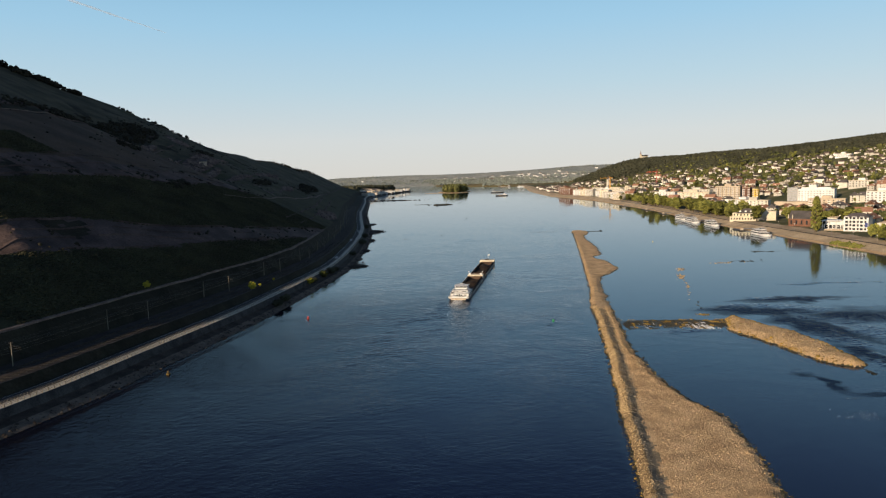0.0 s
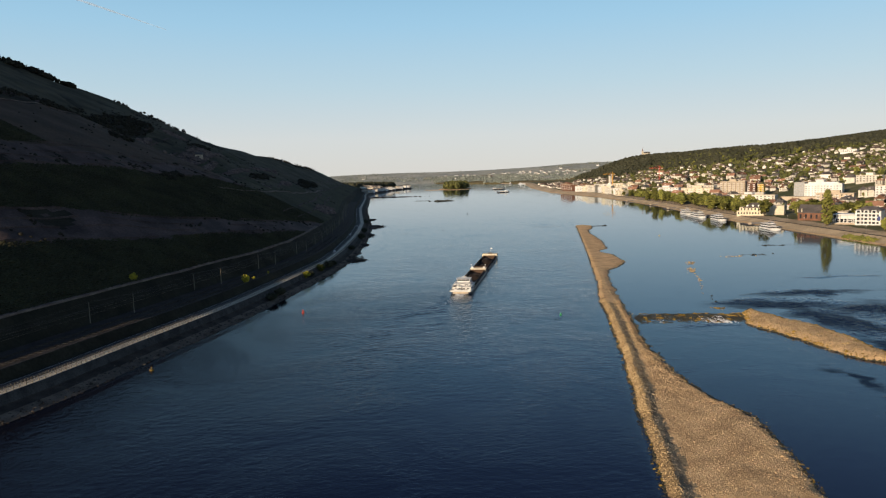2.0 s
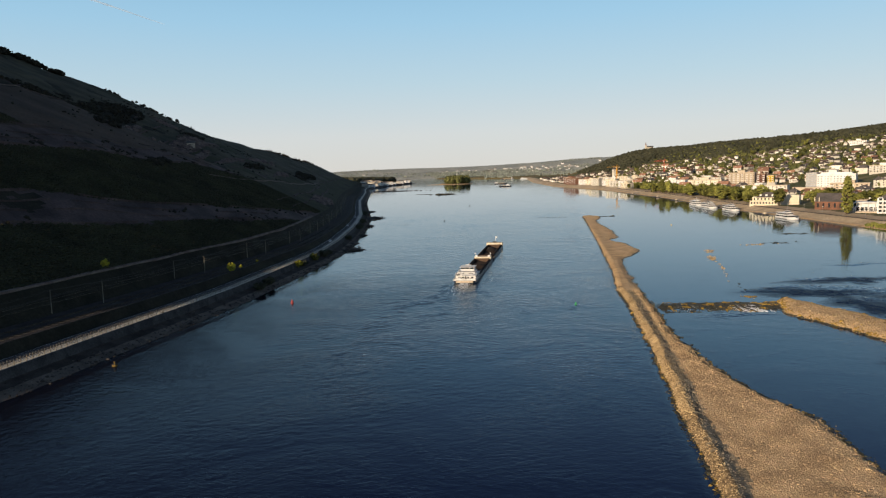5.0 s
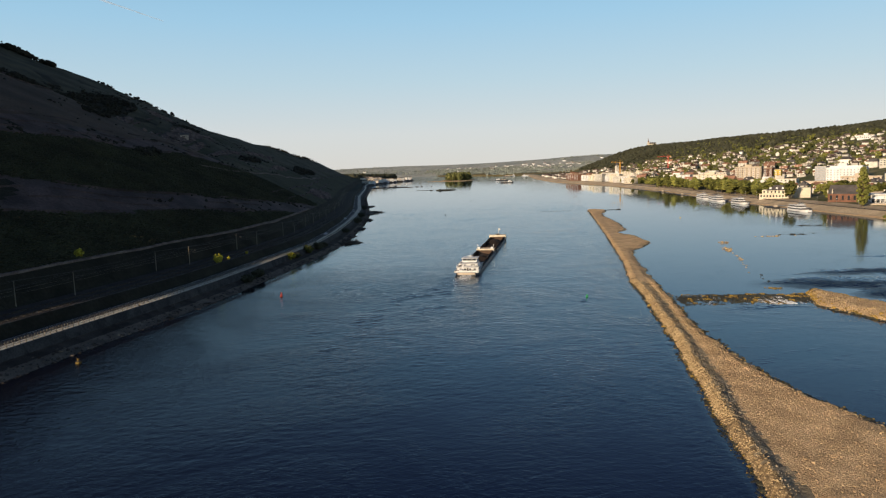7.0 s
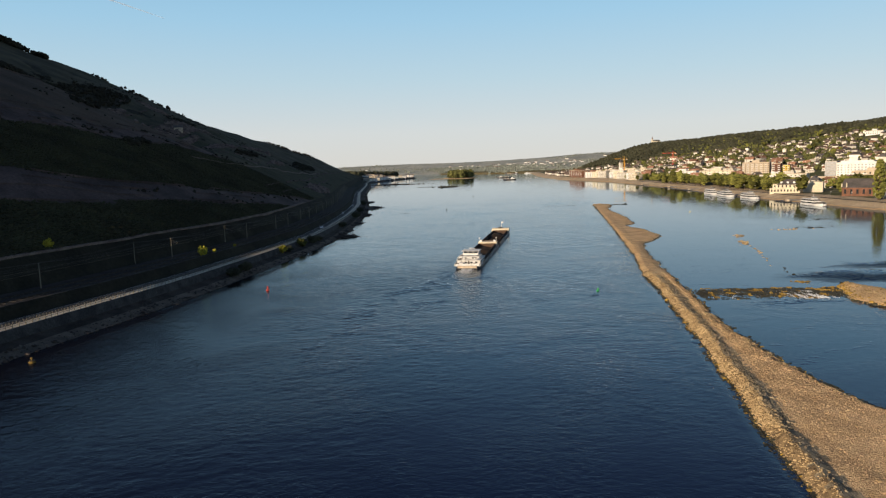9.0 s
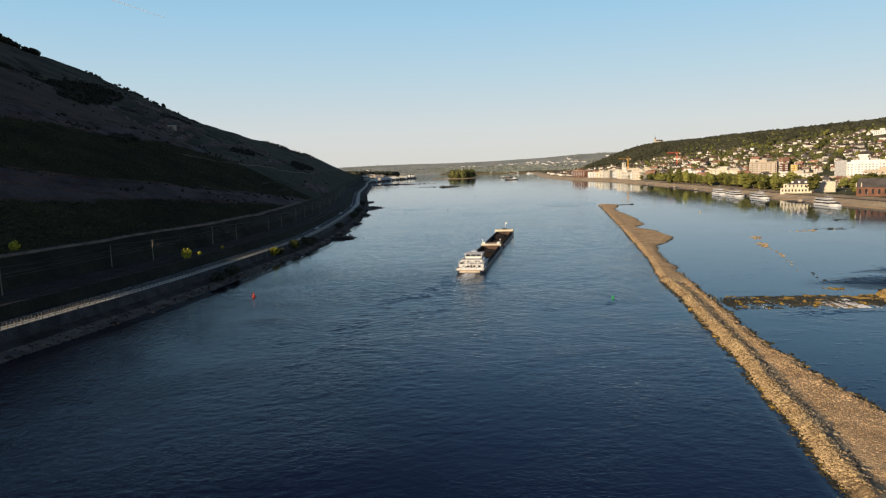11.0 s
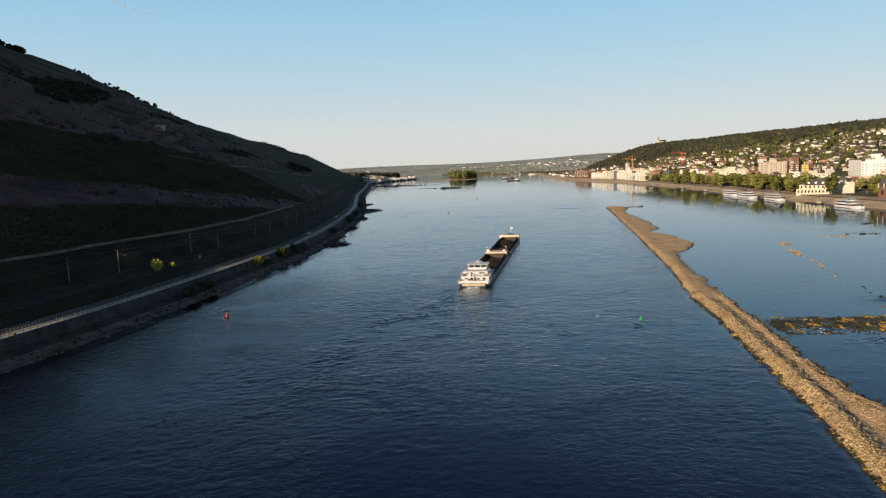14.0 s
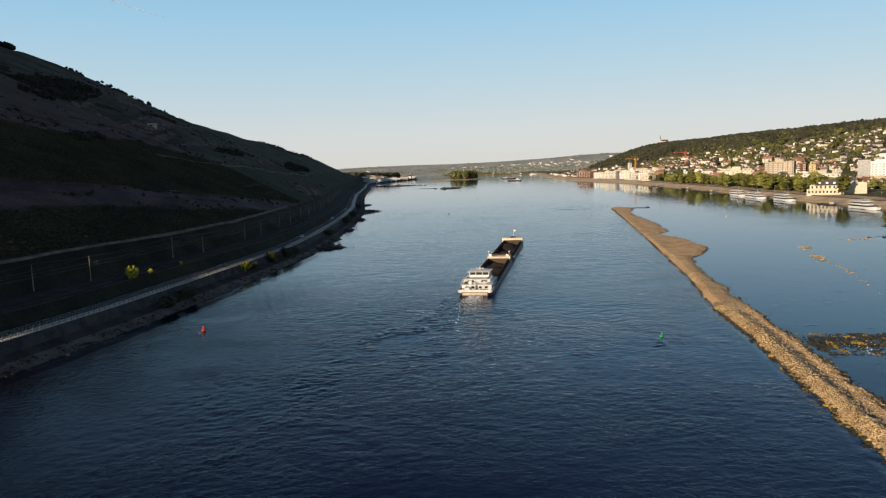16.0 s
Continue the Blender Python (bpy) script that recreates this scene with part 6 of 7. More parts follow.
def brick_hall():
    z = float(ground_z(362, 712))
    root = thing("brick_hall", pose(366, 716, z, 0, 0, -48), "red brick hall with a steep dark slate roof", "hall")
    part("wall", Mesh().box(-13, -8, -3, 13, 8, 8).add([(-13, -8, 8), (-13, 8, 8), (-13, 0, 15), (13, -8, 8), (13, 8, 8), (13, 0, 15)], [(0, 2, 1), (3, 4, 5)]), M_BRICK, root)
    part("roof", Mesh().gable(-13, -8, 13, 8, 7.8, 15.4, 0.6), M_ROOF_DARK, root)
    for i in range(5):
        part("window", Mesh().box(-11 + i * 5, -8.08, 2, -9.2 + i * 5, -7.95, 6), M_GLASS, root)
    for sx in (-13, -9):
        part("pinnacle", Mesh().box(sx - 0.4, -8.4, 7.5, sx + 0.4, -7.6, 10).turned([(0.6, 10), (0.05, 12)], 4, (sx, -8.0, 0)), M_CREAM, root, "pale stone pinnacle")


def white_pavilion():
    z = float(ground_z(372, 655))
    root = thing("white_pavilion", pose(376, 662, z, 0, 0, -42), "low white pavilion with a flat roof and terrace", "pavilion")
    part("wall", Mesh().box(-16, -7, -3, 16, 7, 5.5), M_WHITE, root)
    part("roof", Mesh().box(-17.5, -8.5, 8.2, 17.5, 8.5, 9.0).box(-15, -6, 5.5, 15, 6, 8.2), M_WHITE, root, "white flat roof slab")
    part("terrace", Mesh().box(-18, -13, -3, 18, -7, 1.0), M_BEIGE, root)
    for i in range(9):
        part("window", Mesh().box(-15 + i * 3.4, -7.08, 1.4, -12.4 + i * 3.4, -6.95, 4.6), M_GLASS, root)
    for i in range(7):
        part("column", Mesh().beam((-17 + i * 5.6, -8.2, 1.0), (-17 + i * 5.6, -8.2, 8.2), 0.4), M_WHITE, root)
    for i in range(8):
        part("parasol", Mesh().turned([(0.05, 1.0), (0.05, 3.2), (1.5, 3.2), (0.05, 3.9)], 8, (-16 + i * 4.4, -10.6, 0)), M_WHITE, root)


def gabled_hotel():
    z = float(ground_z(376, 612))
    root = thing("hotel", pose(386, 642, z, 0, 0, -42), "white riverside hotel with tall bays and a grey roof", "hotel")
    part("wall", Mesh().box(-18, -9, -3, 2, 9, 13), M_WHITE, root)
    part("roof", Mesh().gable(-18, -9, 2, 9, 13, 16.5, 0.5, "x", 6), M_ROOF_DARK, root)
    for i in range(3):
        bay = part("bay", Mesh().box(-17 + i * 6, -10.2, -3, -13.6 + i * 6, -9, 13.6), M_WHITE, root)
        for s in range(4):
            part("window", Mesh().box(-16.4 + i * 6, -10.27, 1.2 + 3.3 * s, -14.2 + i * 6, -10.15, 3.2 + 3.3 * s), M_GLASS, bay)
            part("window", Mesh().box(-13.2 + i * 6, -9.07, 1.2 + 3.3 * s, -11.6 + i * 6, -8.95, 3.2 + 3.3 * s), M_GLASS, root)
    part("sign_panel", Mesh().box(-0.6, -9.2, 4, 1.6, -9.02, 8), mat("blue panel", (0.03, 0.05, 0.22), None, 0.3, 3, 0.6), root, "dark blue panel")


def hospital():
    root = thing("hospital", pose(548, 1030, 6.0, 0, 0, -38), "large white multi-storey hospital building with a flat roof", "building")
    part("wall", Mesh().box(-28, -9, -4, 20, 9, 25), M_WHITE, root)
    part("tower_wing", Mesh().box(-42, -10, -4, -28, 12, 27), M_STEEL, root, "glazed grey end wing")
    part("roof_cabin", Mesh().box(-14, -5, 25, -4, 6, 30.5), M_WHITE, root)
    part("roof_cabin", Mesh().box(-24, -6, 25, 15, 6, 27), M_WHITE, root)
    part("low_wing", Mesh().box(-56, -26, -4, -6, -9, 7), M_BEIGE, root)
    glass = Mesh().box(-1.0, -0.06, 0, 1.0, 0.06, 1.5).done("window", M_BLIND)
    for s in range(7):
        for i in range(12):
            ob = part("window", glass, None, root)
            ob.location = (-26 + i * 4, -9, 1.2 + s * 3.2)
    for i in range(6):
        part("pilaster", Mesh().box(-28 + i * 9.2, -9.6, -4, -27 + i * 9.2, -9, 25), M_WHITE, root)
    for s in range(8):
        part("window_band", Mesh().box(-41.5, -10.08, 1 + s * 3.2, -28.5, -9.95, 3 + s * 3.2), M_BLIND, root)


def tower_crane(x, y, h, jib, turn, material, label):
    z = float(ground_z(x, y))
    root = thing("tower_crane", pose(x, y, z, 0, 0, turn), label, "crane")
    m = Mesh()
    for sx in (-1, 1):
        for sy in (-1, 1):
            m.beam((sx, sy, 0), (sx, sy, h), 0.42)
    for i in range(int(h / 3)):
        m.beam((-1, -1, i * 3), (1, -1, i * 3 + 3), 0.18).beam((-1, 1, i * 3), (-1, -1, i * 3 + 3), 0.18)
    part("tower", m, material, root)
    part("base", Mesh().box(-3, -3, -2, 3, 3, 0.8), M_BEIGE, root)
    j = Mesh().beam((-jib * 0.3, 0, h + 1), (jib, 0, h + 1), 0.5).beam((-jib * 0.3, 0.8, h + 2.4), (jib, 0.8, h + 2.4), 0.35)
    for i in range(int(jib / 3)):
        j.beam((i * 3, 0, h + 1), (i * 3 + 1.5, 0.8, h + 2.2), 0.15)
    part("jib", j, material, root)
    part("apex", Mesh().beam((0, 0, h), (0, 0, h + 7), 0.5).beam((0, 0, h + 7), (jib * 0.8, 0, h + 1.5), 0.12).beam((0, 0, h + 7), (-jib * 0.28, 0, h + 1.5), 0.12), material, root)
    part("counterweight", Mesh().box(-jib * 0.3, -0.8, h - 1.5, -jib * 0.3 + 3, 0.8, h + 1), M_BEIGE, root)
    part("cabin", Mesh().box(0.6, -1.6, h - 1.4, 2.4, 0, h + 0.6), M_WHITE, root)


def chapel(x, y):
    z = float(ground_z(x, y))
    root = thing("hill_chapel", pose(x, y, z + 15, 0, 0, 10) @ Matrix.Scale(0.66, 4), "pale stone chapel with a tall spire on the wooded hill", "chapel")
    part("nave", Mesh().box(-4, -7, -20, 40, 7, 14), M_CREAM, root)
    part("roof", Mesh().gable(-4, -7, 40, 7, 14, 22, 0.6), M_ROOF_DARK, root)
    tw = part("tower", Mesh().box(-14, -5, -20, -4, 5, 26), M_CREAM, root)
    part("spire", Mesh().turned([(5.4, 26), (2.6, 33), (0.8, 46), (0.1, 52)], 8, (-9, 0, 0)), M_BRICK, tw, "slender reddish spire")
    for i in range(5):
        part("window", Mesh().box(2 + i * 7, -7.08, 3, 4 + i * 7, -6.95, 10), M_GLASS, root)


def church(x, y, h=26):
    z = float(ground_z(x, y))
    root = thing("church", pose(x, y, z, 0, 0, 15), "pale church with a slate spire above the roofs", "church")
    part("nave", Mesh().box(0, -6, -4, 26, 6, 12), M_RENDER, root)
    part("roof", Mesh().gable(0, -6, 26, 6, 12, 19, 0.5), M_ROOF_DARK, root)
    tw = part("tower", Mesh().box(-8, -4, -4, 0, 4, h), M_RENDER, root)
    part("spire", Mesh().turned([(5.4, h), (2.4, h + 7), (0.1, h + 14)], 8, (-4, 0, 0)), M_ROOF_DARK, tw)
    part("belfry_window", Mesh().box(-5, -4.08, h - 5, -3, -3.95, h - 1.5), M_GLASS, tw)


RESERVED = [(325, 765, 405, 850), (335, 685, 392, 735), (340, 620, 400, 680), (345, 570, 415, 632), (470, 960, 620, 1110), (470, 1120, 570, 1290), (315, 1560, 420, 1800)]
villa()
brick_hall()
white_pavilion()
gabled_hotel()
hospital()
apartment_block(490, 1218, 40, 16, 8, -35, M_BEIGE, "long beige concrete apartment block with balconies", 12)
apartment_block(514, 1200, 12, 14, 7, -35, M_BRICK, "brick-red apartment block beside the beige one", 3)
apartment_block(525, 1190, 9, 12, 6, -35, M_YELLOW, "bright yellow narrow apartment house", 3, False)
for k, (x, y, L, s) in enumerate(((362, 1470, 24, 3), (370, 1520, 26, 4), (360, 1560, 22, 4), (364, 1605, 26, 5), (366, 1655, 28, 4), (350, 1700, 24, 5), (346, 1745, 26, 4), (338, 1790, 26, 4), (402, 1600, 30, 4), (404, 1660, 30, 6), (396, 1720, 30, 5), (388, 1790, 30, 5), (440, 1700, 34, 5))):
    apartment_block(x, y, L, 13, s, -62 + 7 * (k % 4), (M_CREAM, M_WHITE, M_RENDER)[k % 3], "new pale riverside apartment block with balconies", 6, k % 2 == 0)
for k, (x, y, L, s) in enumerate(((322, 1860, 60, 5), (330, 1940, 60, 5))):
    apartment_block(x, y, L, 15, s, -75, M_BRICK, "reddish brick riverside apartment block", 9)
for k, (x, y, L, s, w) in enumerate(((470, 1330, 60, 4, M_CREAM), (440, 1420, 55, 4, M_WHITE), (520, 1450, 60, 4, M_RENDER), (450, 1060, 46, 3, M_WHITE), (430, 980, 40, 4, M_RENDER), (872, 1545, 32, 2, M_WHITE), (640, 1080, 36, 3, M_RENDER), (700, 1060, 22, 3, M_YELLOW), (505, 930, 44, 4, M_BEIGE), (560, 900, 36, 4, M_WHITE))):
    apartment_block(x, y, L, 14, s, -40 - 6 * (k % 4), w, "pale flat-roofed town building", 8)
    RESERVED.append((x - 30, y - 30, x + 30, y + 30))
tower_crane(394, 1690, 40, 26, 200, M_CRANE, "yellow tower crane over the building site")
tower_crane(548, 1830, 36, 26, 170, M_RED, "red tower crane among the houses")
chapel(850, 3050)
church(500, 2150, 24)

protos = []
for k, (L, W, e, rd, roof, wall, hip, st) in enumerate(((13, 10, 6.2, 10.6, M_ROOF_DARK, M_RENDER, 0, 2), (11, 9, 5.6, 9.8, M_ROOF_RED, M_RENDER, 0, 2), (16, 11, 8.6, 13.0, M_ROOF_DARK, M_RENDER, 4, 3), (14, 10, 6.0, 8.6, M_ROOF_RED, M_RENDER, 4, 2), (18, 11, 9.0, 13.6, M_ROOF_RED, M_RENDER, 0, 3), (15, 12, 6.2, 7.4, M_BEIGE, M_RENDER, 3, 2))):
    protos.append(house(L, W, e, rd, roof, wall, hip, st, 2, True))
small_protos = [house(10, 8, 4.6, 7.6, M_ROOF_DARK, M_RENDER, 0, 1, 2, False), house(10, 7.5, 4.6, 7.4, M_ROOF_RED, M_RENDER, 0, 1, 2, False), house(11, 9, 4.8, 6.6, M_ROOF_DARK, M_RENDER, 3, 1, 2, False)]
rt = random.Random(21)
taken = []


def settle(n, region, choose, gap):
    """Sets houses down in a region of the right bank, clear of one another."""
    made = 0
    for _ in range(n * 12):
        if made >= n:
            break
        y = rt.uniform(*region[:2])
        v = rt.uniform(region[2], region[3])
        x = float(shore_right(y)) + v
        z = float(ground_z(x, y))
        if z > min(region[4], float(treeline(y)) - 4) or blocked(x, y, RESERVED) or any(abs(x - a) < gap and abs(y - b) < gap for a, b in taken):
            continue
        taken.append((x, y))
        p = rt.choice(choose)
        copy_thing(p, pose(x, y, z, 0, 0, rt.choice((-35, -50, 55, -30, 40, 20, 130)) + rt.uniform(-12, 12)))
        made += 1


settle(90, (560, 1150, 75, 330, 60), protos, 17)
settle(120, (1100, 2000, 70, 330, 50), protos, 19)
settle(60, (620, 1500, 215, 460, 80), small_protos, 16)


def far_houses(n, region, gap):
    """Houses too far off and too many to tell apart, with roofs and gables."""
    walls, roofs = Mesh(), Mesh()
    cells = set()
    made = 0
    for _ in range(n * 10):
        if made >= n:
            break
        y = rt.uniform(*region[:2])
        x = float(shore_right(y)) + rt.uniform(region[2], region[3])
        z = float(ground_z(x, y))
        cell = (int(x // gap), int(y // gap))
        if z > float(treeline(y)) - 2 + 4 * float(wave(x, y, 0.03, 4)) or cell in cells or float(wave(x, y, 0.03, 12)) < -0.45 or blocked(x, y, RESERVED) or any(abs(x - a) < gap and abs(y - b) < gap for a, b in taken):
            continue
        cells.add(cell)
        made += 1
        a = radians(rt.choice((-35, -50, 55, -30, 40, 20, 130)) + rt.uniform(-12, 12))
        L, W, e = rt.uniform(6.5, 11.5), rt.uniform(6, 8.5), rt.uniform(3.4, 6.2)
        rd = e + rt.uniform(1.6, 3.4)
        c, s = math.cos(a), math.sin(a)
        w, r = Mesh(), Mesh()
        w.box(-L / 2, -W / 2, -5, L / 2, W / 2, e)
        w.add([(-L / 2, -W / 2, e), (-L / 2, W / 2, e), (-L / 2, 0, rd - 0.3), (L / 2, -W / 2, e), (L / 2, W / 2, e), (L / 2, 0, rd - 0.3)], [(0, 2, 1), (3, 4, 5)])
        r.gable(-L / 2, -W / 2, L / 2, W / 2, e - 0.2, rd, 0.5, "x", rt.choice((0, 0, 2.5)))
        for src, dst in ((w, walls), (r, roofs)):
            dst.add([(x + p * c - q * s, y + p * s + q * c, z + h) for p, q, h in src.v], src.f)
    ob = tagged(new("far_houses", walls.done("far_houses", M_RENDER_FAR)), "many small pale houses on the town hill", "houses", kind="stuff")
    tagged(part("roofs", roofs, M_ROOF_FAR, ob), kind="stuff")


far_houses(760, (800, 2350, 190, 640, 84), 11)
far_houses(170, (2000, 2750, 40, 260, 50), 12)
for p in protos + small_protos:
    for o in (*p.children_recursive, p):
        bpy.data.objects.remove(o)

# trees of the park and the gardens
tree("poplar", 345.5, 655, 33, M_LEAF, "tall slender dark green poplar on the promenade", "poplar_tree", "", 1, 1.0)
k = 0
for y0, y1, v0, v1, n, h in ((830, 1010, 24, 62, 46, 16), (738, 764, 54, 84, 12, 15), (575, 600, 40, 60, 7, 13), (480, 585, 28, 70, 22, 14), (1010, 1280, 22, 60, 46, 15), (1280, 1560, 26, 60, 22, 12), (690, 780, 60, 110, 18, 15), (630, 700, 90, 130, 10, 12)):
    for _ in range(n):
        y, v = rt.uniform(y0, y1), rt.uniform(v0, v1)
        x = float(shore_right(y)) + v
        if blocked(x, y, RESERVED[:4]):
            continue
        k += 1
        tree(rt.choice(("round", "round", "round", "tall")), x, y, h * rt.uniform(0.6, 1.15), M_LEAF, "green broadleaf tree in the riverside park", "tree", "park trees", k, rt.uniform(1.15, 1.6))
for x, y, h in ((352, 1165, 20), (350, 1195, 21), (356, 1090, 17), (346, 1230, 15), (349, 787, 19), (384, 770, 15), (392, 778, 14), (353, 572, 14), (361, 562, 15), (357, 588, 12), (372, 580, 14), (366, 600, 11), (350, 556, 12)):
    k += 1
    tree("tall" if y > 1000 else "round", x, y, h, M_LEAF, "tall green tree by the promenade", "tree", "park trees", k, 0.95)
for _ in range(240):
    y = rt.uniform(600, 2200)
    x = float(shore_right(y)) + rt.uniform(70, 600)
    z = float(ground_z(x, y))
    if z > 100 or blocked(x, y, RESERVED) or any(abs(x - a) < 8 and abs(y - b) < 8 for a, b in taken):
        continue
    k += 1
    tree("round", x, y, rt.uniform(7, 13), M_LEAF, "green garden tree between the houses", "tree", "garden trees", k, 1.0, z)


def forest(name, n, region, test, label, h=(6, 11), m=M_LEAF_DARK, single=False):
    """A wood too far off to count its trees."""
    r = np.random.default_rng(n)
    x, y = r.uniform(region[0], region[1], n), r.uniform(region[2], region[3], n)
    z = ground_z(x, y)
    keep = test(x, y, z)
    x, y, z = x[keep], y[keep], z[keep]
    q = r.uniform(h[0], h[1], len(x))
    P = np.concatenate([np.stack([x, y, z + q * 0.45], -1), np.stack([x + r.normal(0, 2, len(x)), y + r.normal(0, 2, len(x)), z + q * 0.75], -1)])
    R = np.concatenate([q * 0.52, q * 0.36])
    if single:
        P, R = np.stack([x, y, z + q * 0.5], -1), q * 0.6
    tagged(new(name, scatter(name, P, R, [m], r, 1.0, 0.3)), label, "wood", kind="stuff")


forest("hill_wood", 24000, (480, 1750, 1100, 3350), lambda x, y, z: (z > treeline(y) + 5 * wave(x, y, 0.02, 6)) & (x - shore_right(y) > 90) & (np.hypot((x - 854) / 48, (y - 3000) / 95) > 1), "dense dark green wood on the town hill", (5, 10), M_LEAF_DARK, True)
forest("garden_wood", 17000, (400, 1150, 700, 2300), lambda x, y, z: (wave(x, y, 0.07, 8) > -0.2) & (z < 100) & (x - shore_right(y) > 70) & (np.array([not any(a - 8 < p < c + 8 and b - 8 < q < d + 8 for a, b, c, d in RESERVED) for p, q in zip(x, y)])), "green gardens and hedges between the houses", (2.5, 7.5), M_LEAF_TOWN)
forest("far_bank_wood", 5000, (-350, 900, 3350, 4400), lambda x, y, z: (z > 1.0) & (y > 3400) & (x - shore_right(y) > 6) & (wave(x, y, 0.02, 3) > -0.35), "far wooded river bank", (6, 10), M_LEAF_HAZED)
forest("left_far_wood", 2600, (-420, -120, 2330, 3000), lambda x, y, z: (shore_left(y) - x > 78) & (z > 0.5), "trees behind the far waterfront houses", (14, 22), M_LEAF_DARK)
forest("far_hill_wood", 5200, (-2300, 2300, 4150, 4790), lambda x, y, z: wave(x, y, 0.006, 2) > 0.1, "patchy woods on the far hills", (3, 6.5), M_LEAF_HAZED)


# island with trees
def island():
    def zf(X, Y):
        e = 1 - np.sqrt(((X - 30) / 62) ** 2 + ((Y - 2640) / 190) ** 2) + 0.06 * wave(X, Y, 0.05, 2)
        tail = 1 - np.sqrt(((X + 36) / 46) ** 2 + ((Y - 2530) / 40) ** 2) + 0.15 * wave(X, Y, 0.06, 4)
        return np.maximum(np.interp(e, [-0.3, 0, 0.15, 0.6], [-2, 0, 1.5, 3.0]), np.interp(tail, [-0.3, 0, 0.5], [-2, 0, 1.0]))
    tagged(new("river_island", grid_mesh("river_island", lambda y: np.linspace(-95, 110, 34), list(np.linspace(2420, 2860, 40)), zf, [M_SAND, M_GRASS], lambda X, Y, Z: np.where(Z < 1.6, 0, 1))), "low sandy river island with trees", "island", kind="structure")
    r = np.random.default_rng(5)
    P, R = [], []
    for _ in range(520):
        x, y = r.uniform(-12, 90), r.uniform(2490, 2810)
        z = float(zf(np.array(x), np.array(y)))
        if z > 1.7:
            for _ in range(3):
                P.append((x + r.normal(0, 2.5), y + r.normal(0, 2.5), z + r.uniform(3, 23))), R.append(r.uniform(2.5, 5.5))
    tagged(new("island_trees", scatter("island_trees", P, R, [M_LEAF_TOWN], r, 1.0, 0.3)), "trees on the river island", "trees", kind="stuff")


island()
for i in range(60):
    y = 2180 + 30 * i + rt.uniform(-8, 8) if i < 26 else rt.uniform(2330, 2520)
    x = float(shore_left(y)) - (rt.uniform(14, 22) if i < 26 else rt.uniform(24, 70))
    if y > 2960 or (i < 26 and i % 4 == 1):
        continue
    z = float(ground_z(x, y))
    root = thing("waterfront_house", pose(x, y, z, 0, 0, rt.uniform(-20, 20)), "pale waterfront house with a dark roof on the far bank", "house", "far waterfront houses")
    L, W, e = rt.uniform(12, 20), rt.uniform(10, 14), rt.uniform(6, 10)
    part("wall", Mesh().box(-L / 2, -W / 2, -4, L / 2, W / 2, e), M_WHITE if i % 3 else M_RENDER, root)
    part("roof", Mesh().gable(-L / 2, -W / 2, L / 2, W / 2, e - 0.2, e + 2.4, 0.5), rt.choice((M_ROOF_DARK, M_BEIGE)), root)
    for sx in (-1, 1):
        part("window", Mesh().box(sx * L / 4 - 0.8, -W / 2 - 0.06, 2, sx * L / 4 + 0.8, -W / 2 + 0.05, 4), M_GLASS, root)
for i in range(90):
    x, y = rt.gauss(420, 330), rt.uniform(4250, 4520)
    z = float(ground_z(x, y))
    root = thing("far_building", pose(x, y, z, 0, 0, rt.uniform(-30, 30)), "pale building on the far hills", "building", "far buildings")
    L, e = rt.uniform(7, 18), rt.uniform(3.5, 6)
    part("wall", Mesh().box(-L / 2, -5, -5, L / 2, 5, e), M_WHITE, root)
    part("roof", Mesh().gable(-L / 2, -5, L / 2, 5, e - 0.2, e + 2, 0.5), M_ROOF_DARK if i % 3 else M_ROOF_RED, root)


# promenade: lamps and a quay edge
def street_lamp(x, y):
    z = float(ground_z(x, y))
    root = thing("street_lamp", pose(x, y, z), "slim promenade lamp post", "lamp", "promenade lamps")
    part("pole", Mesh().turned([(0.12, 0), (0.07, 5.5)], 8), M_STEEL, root)
    part("head", Mesh().turned([(0.1, 5.5), (0.35, 5.7), (0.3, 6.0), (0.05, 6.15)], 8), M_WHITE, root)


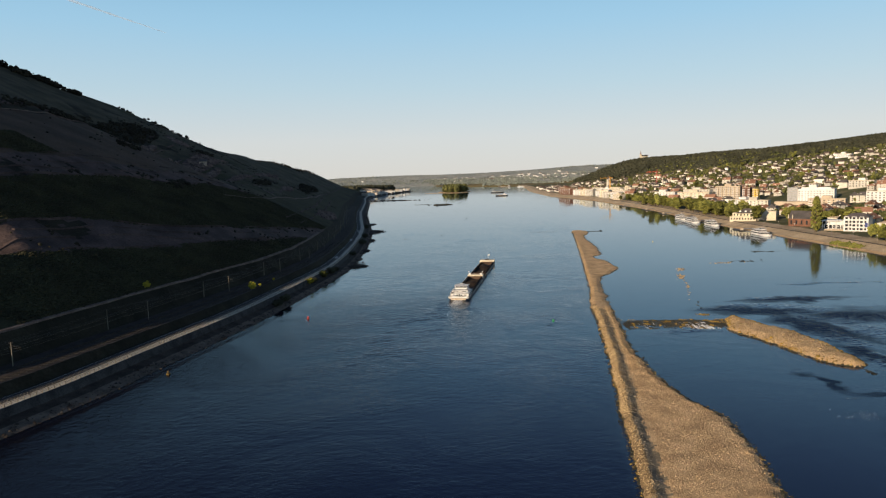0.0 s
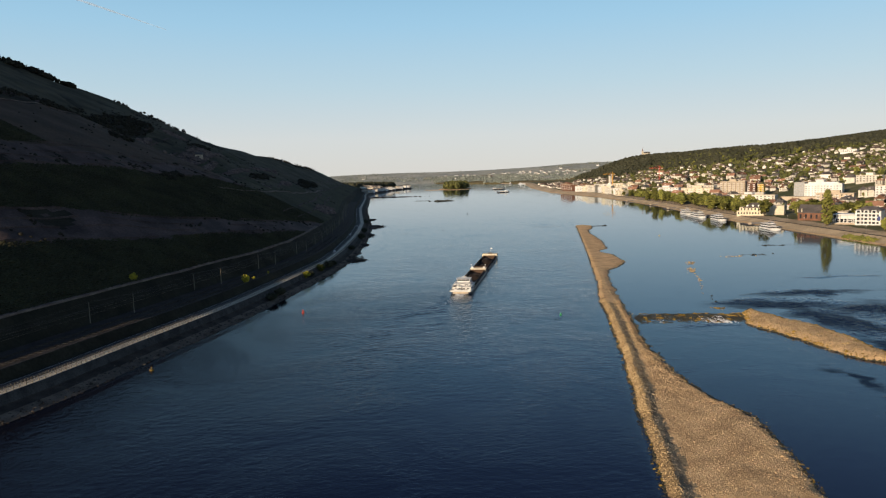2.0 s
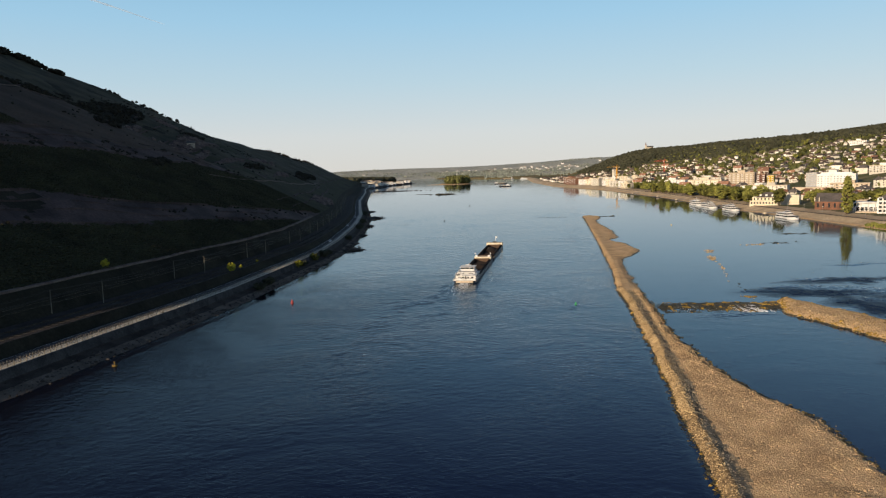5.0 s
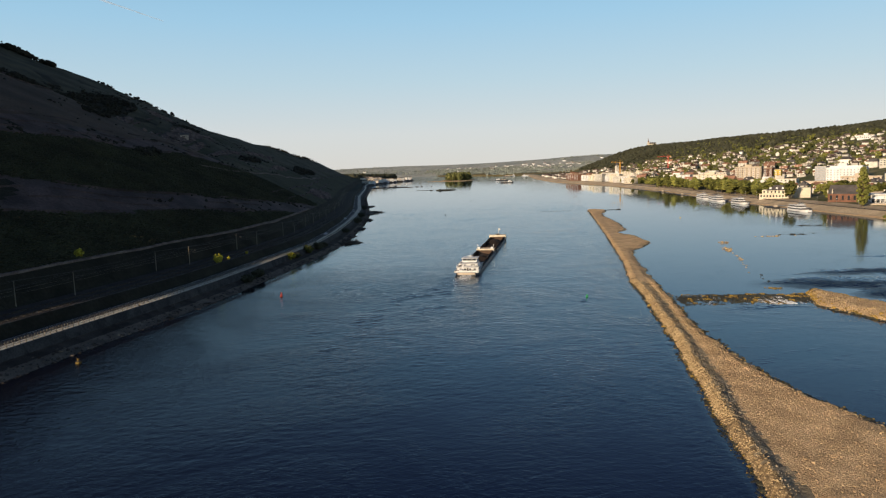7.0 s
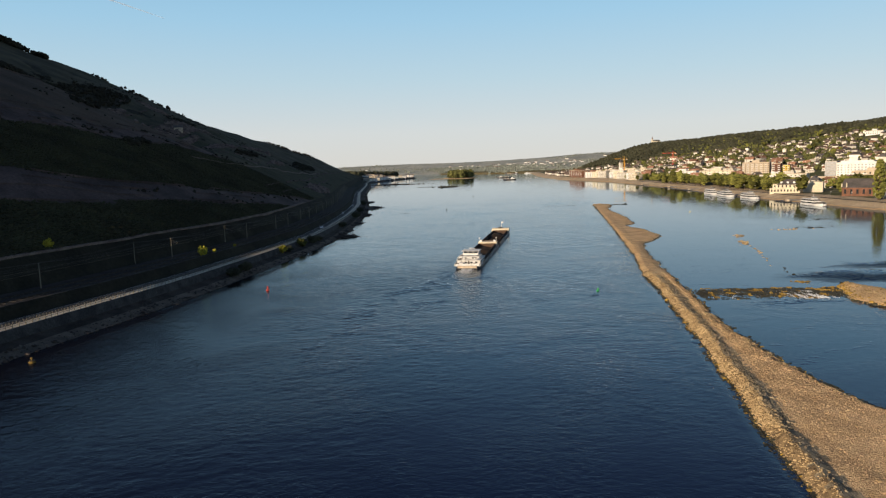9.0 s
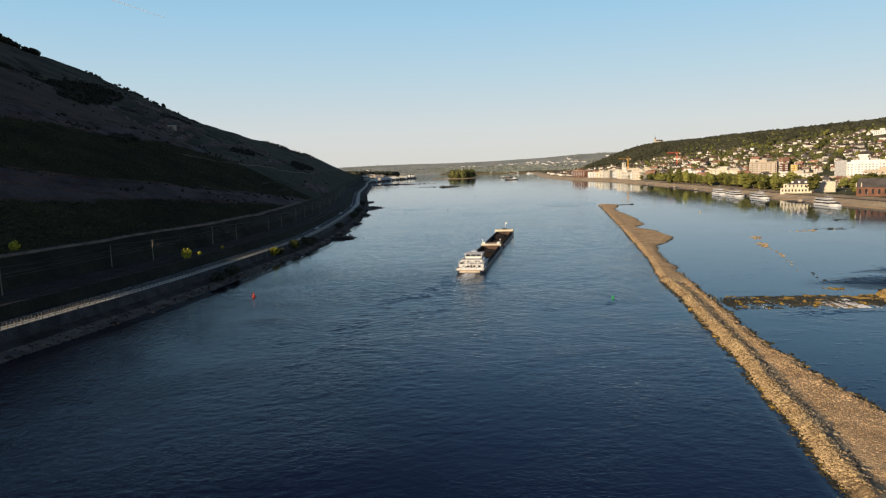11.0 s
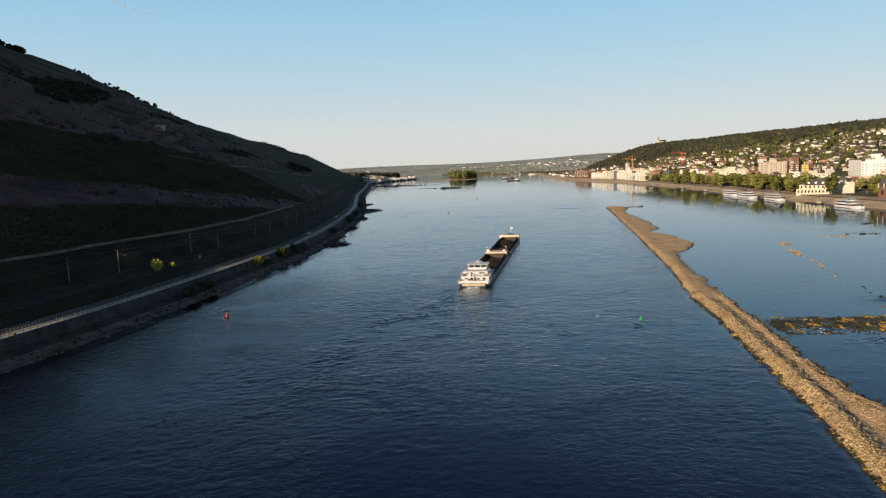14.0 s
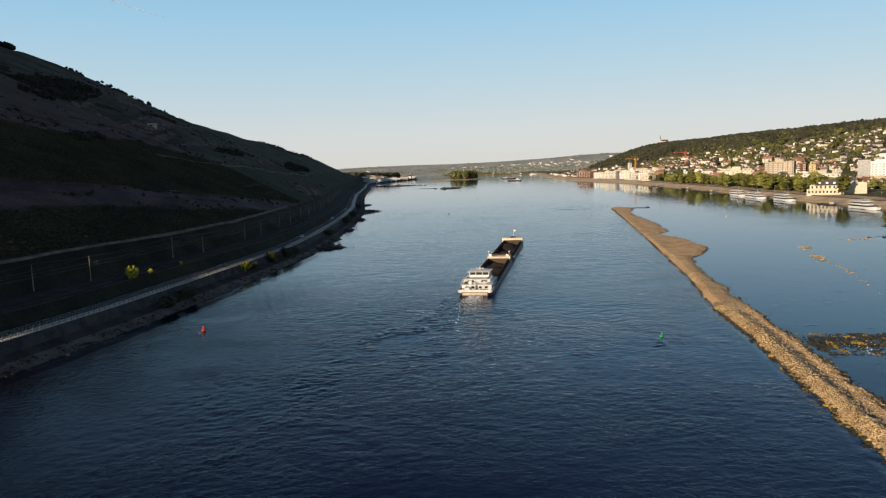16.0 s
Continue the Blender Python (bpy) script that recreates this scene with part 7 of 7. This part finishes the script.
for y in range(520, 1000, 32):
    street_lamp(float(shore_right(y)) + 22, y)
pr = Mesh()
_pts = [(float(shore_right(y)) + 17.5, y, float(ground_z(float(shore_right(y)) + 17.5, y))) for y in range(420, 1500, 15)]
for a, b in zip(_pts, _pts[1:]):
    pr.add([(a[0], a[1], a[2] - 1.2), (b[0], b[1], b[2] - 1.2), (b[0], b[1], b[2] + 0.7), (a[0], a[1], a[2] + 0.7), (a[0] + 0.6, a[1], a[2] + 0.7), (b[0] + 0.6, b[1], b[2] + 0.7), (a[0] + 0.6, a[1], a[2] - 1.2), (b[0] + 0.6, b[1], b[2] - 1.2)], [(3, 2, 1, 0), (4, 5, 2, 3), (6, 7, 5, 4)])
tagged(new("promenade_wall", pr.done("promenade_wall", M_QUAY)), "low stone wall along the promenade", "wall", kind="structure")
n = 150
yy = rng.uniform(548, 588, n)
xx = shore_right(yy) + rng.uniform(3, 12, n)
strew("bank_shrubs", np.stack([xx, yy, ground_z(xx, yy) + 0.6], -1)[wave(yy, xx, 0.05, 2) > -0.1], rng.uniform(0.5, 1.4, n)[wave(yy, xx, 0.05, 2) > -0.1], [M_LEAF], "green shrubs on the sloping bank", "shrubs", flat=0.9)


# vapour trail high over the hill
def contrail():
    m = bpy.data.materials.new("vapour trail")
    m.use_nodes = True
    N, L = m.node_tree.nodes, m.node_tree.links
    mixer, clear = N.new("ShaderNodeMixShader"), N.new("ShaderNodeBsdfTransparent")
    mixer.inputs[0].default_value = 0.26
    N["Principled BSDF"].inputs["Base Color"].default_value = (0.8, 0.8, 0.8, 1)
    L.new(clear.outputs[0], mixer.inputs[1])
    L.new(N["Principled BSDF"].outputs[0], mixer.inputs[2])
    L.new(mixer.outputs[0], N["Material Output"].inputs["Surface"])
    a, b = Vector((-1578, 4092, 917)), Vector((-2125, 3780, 1100))
    side = (b - a).cross(Vector((0, 0, 1))).normalized()
    lift = side.cross(b - a).normalized()
    n, turns = 24, [math.tau * k / 8 for k in range(8)]
    rings = [a.lerp(b, i / n) + (side * math.cos(t) + lift * math.sin(t)) * (1.6 + 7.0 * i / n) * (1 + 0.25 * math.sin(i * 1.9)) for i in range(n + 1) for t in turns]
    tube = Mesh().add([tuple(v) for v in rings], [(i * 8 + k, i * 8 + (k + 1) % 8, i * 8 + 8 + (k + 1) % 8, i * 8 + 8 + k) for i in range(n) for k in range(8)])
    ob = tagged(new("vapour_trail", tube.done("vapour_trail", m)), "thin white vapour trail in the sky", "vapour trail", kind="structure")
    ob.visible_shadow = False


contrail()
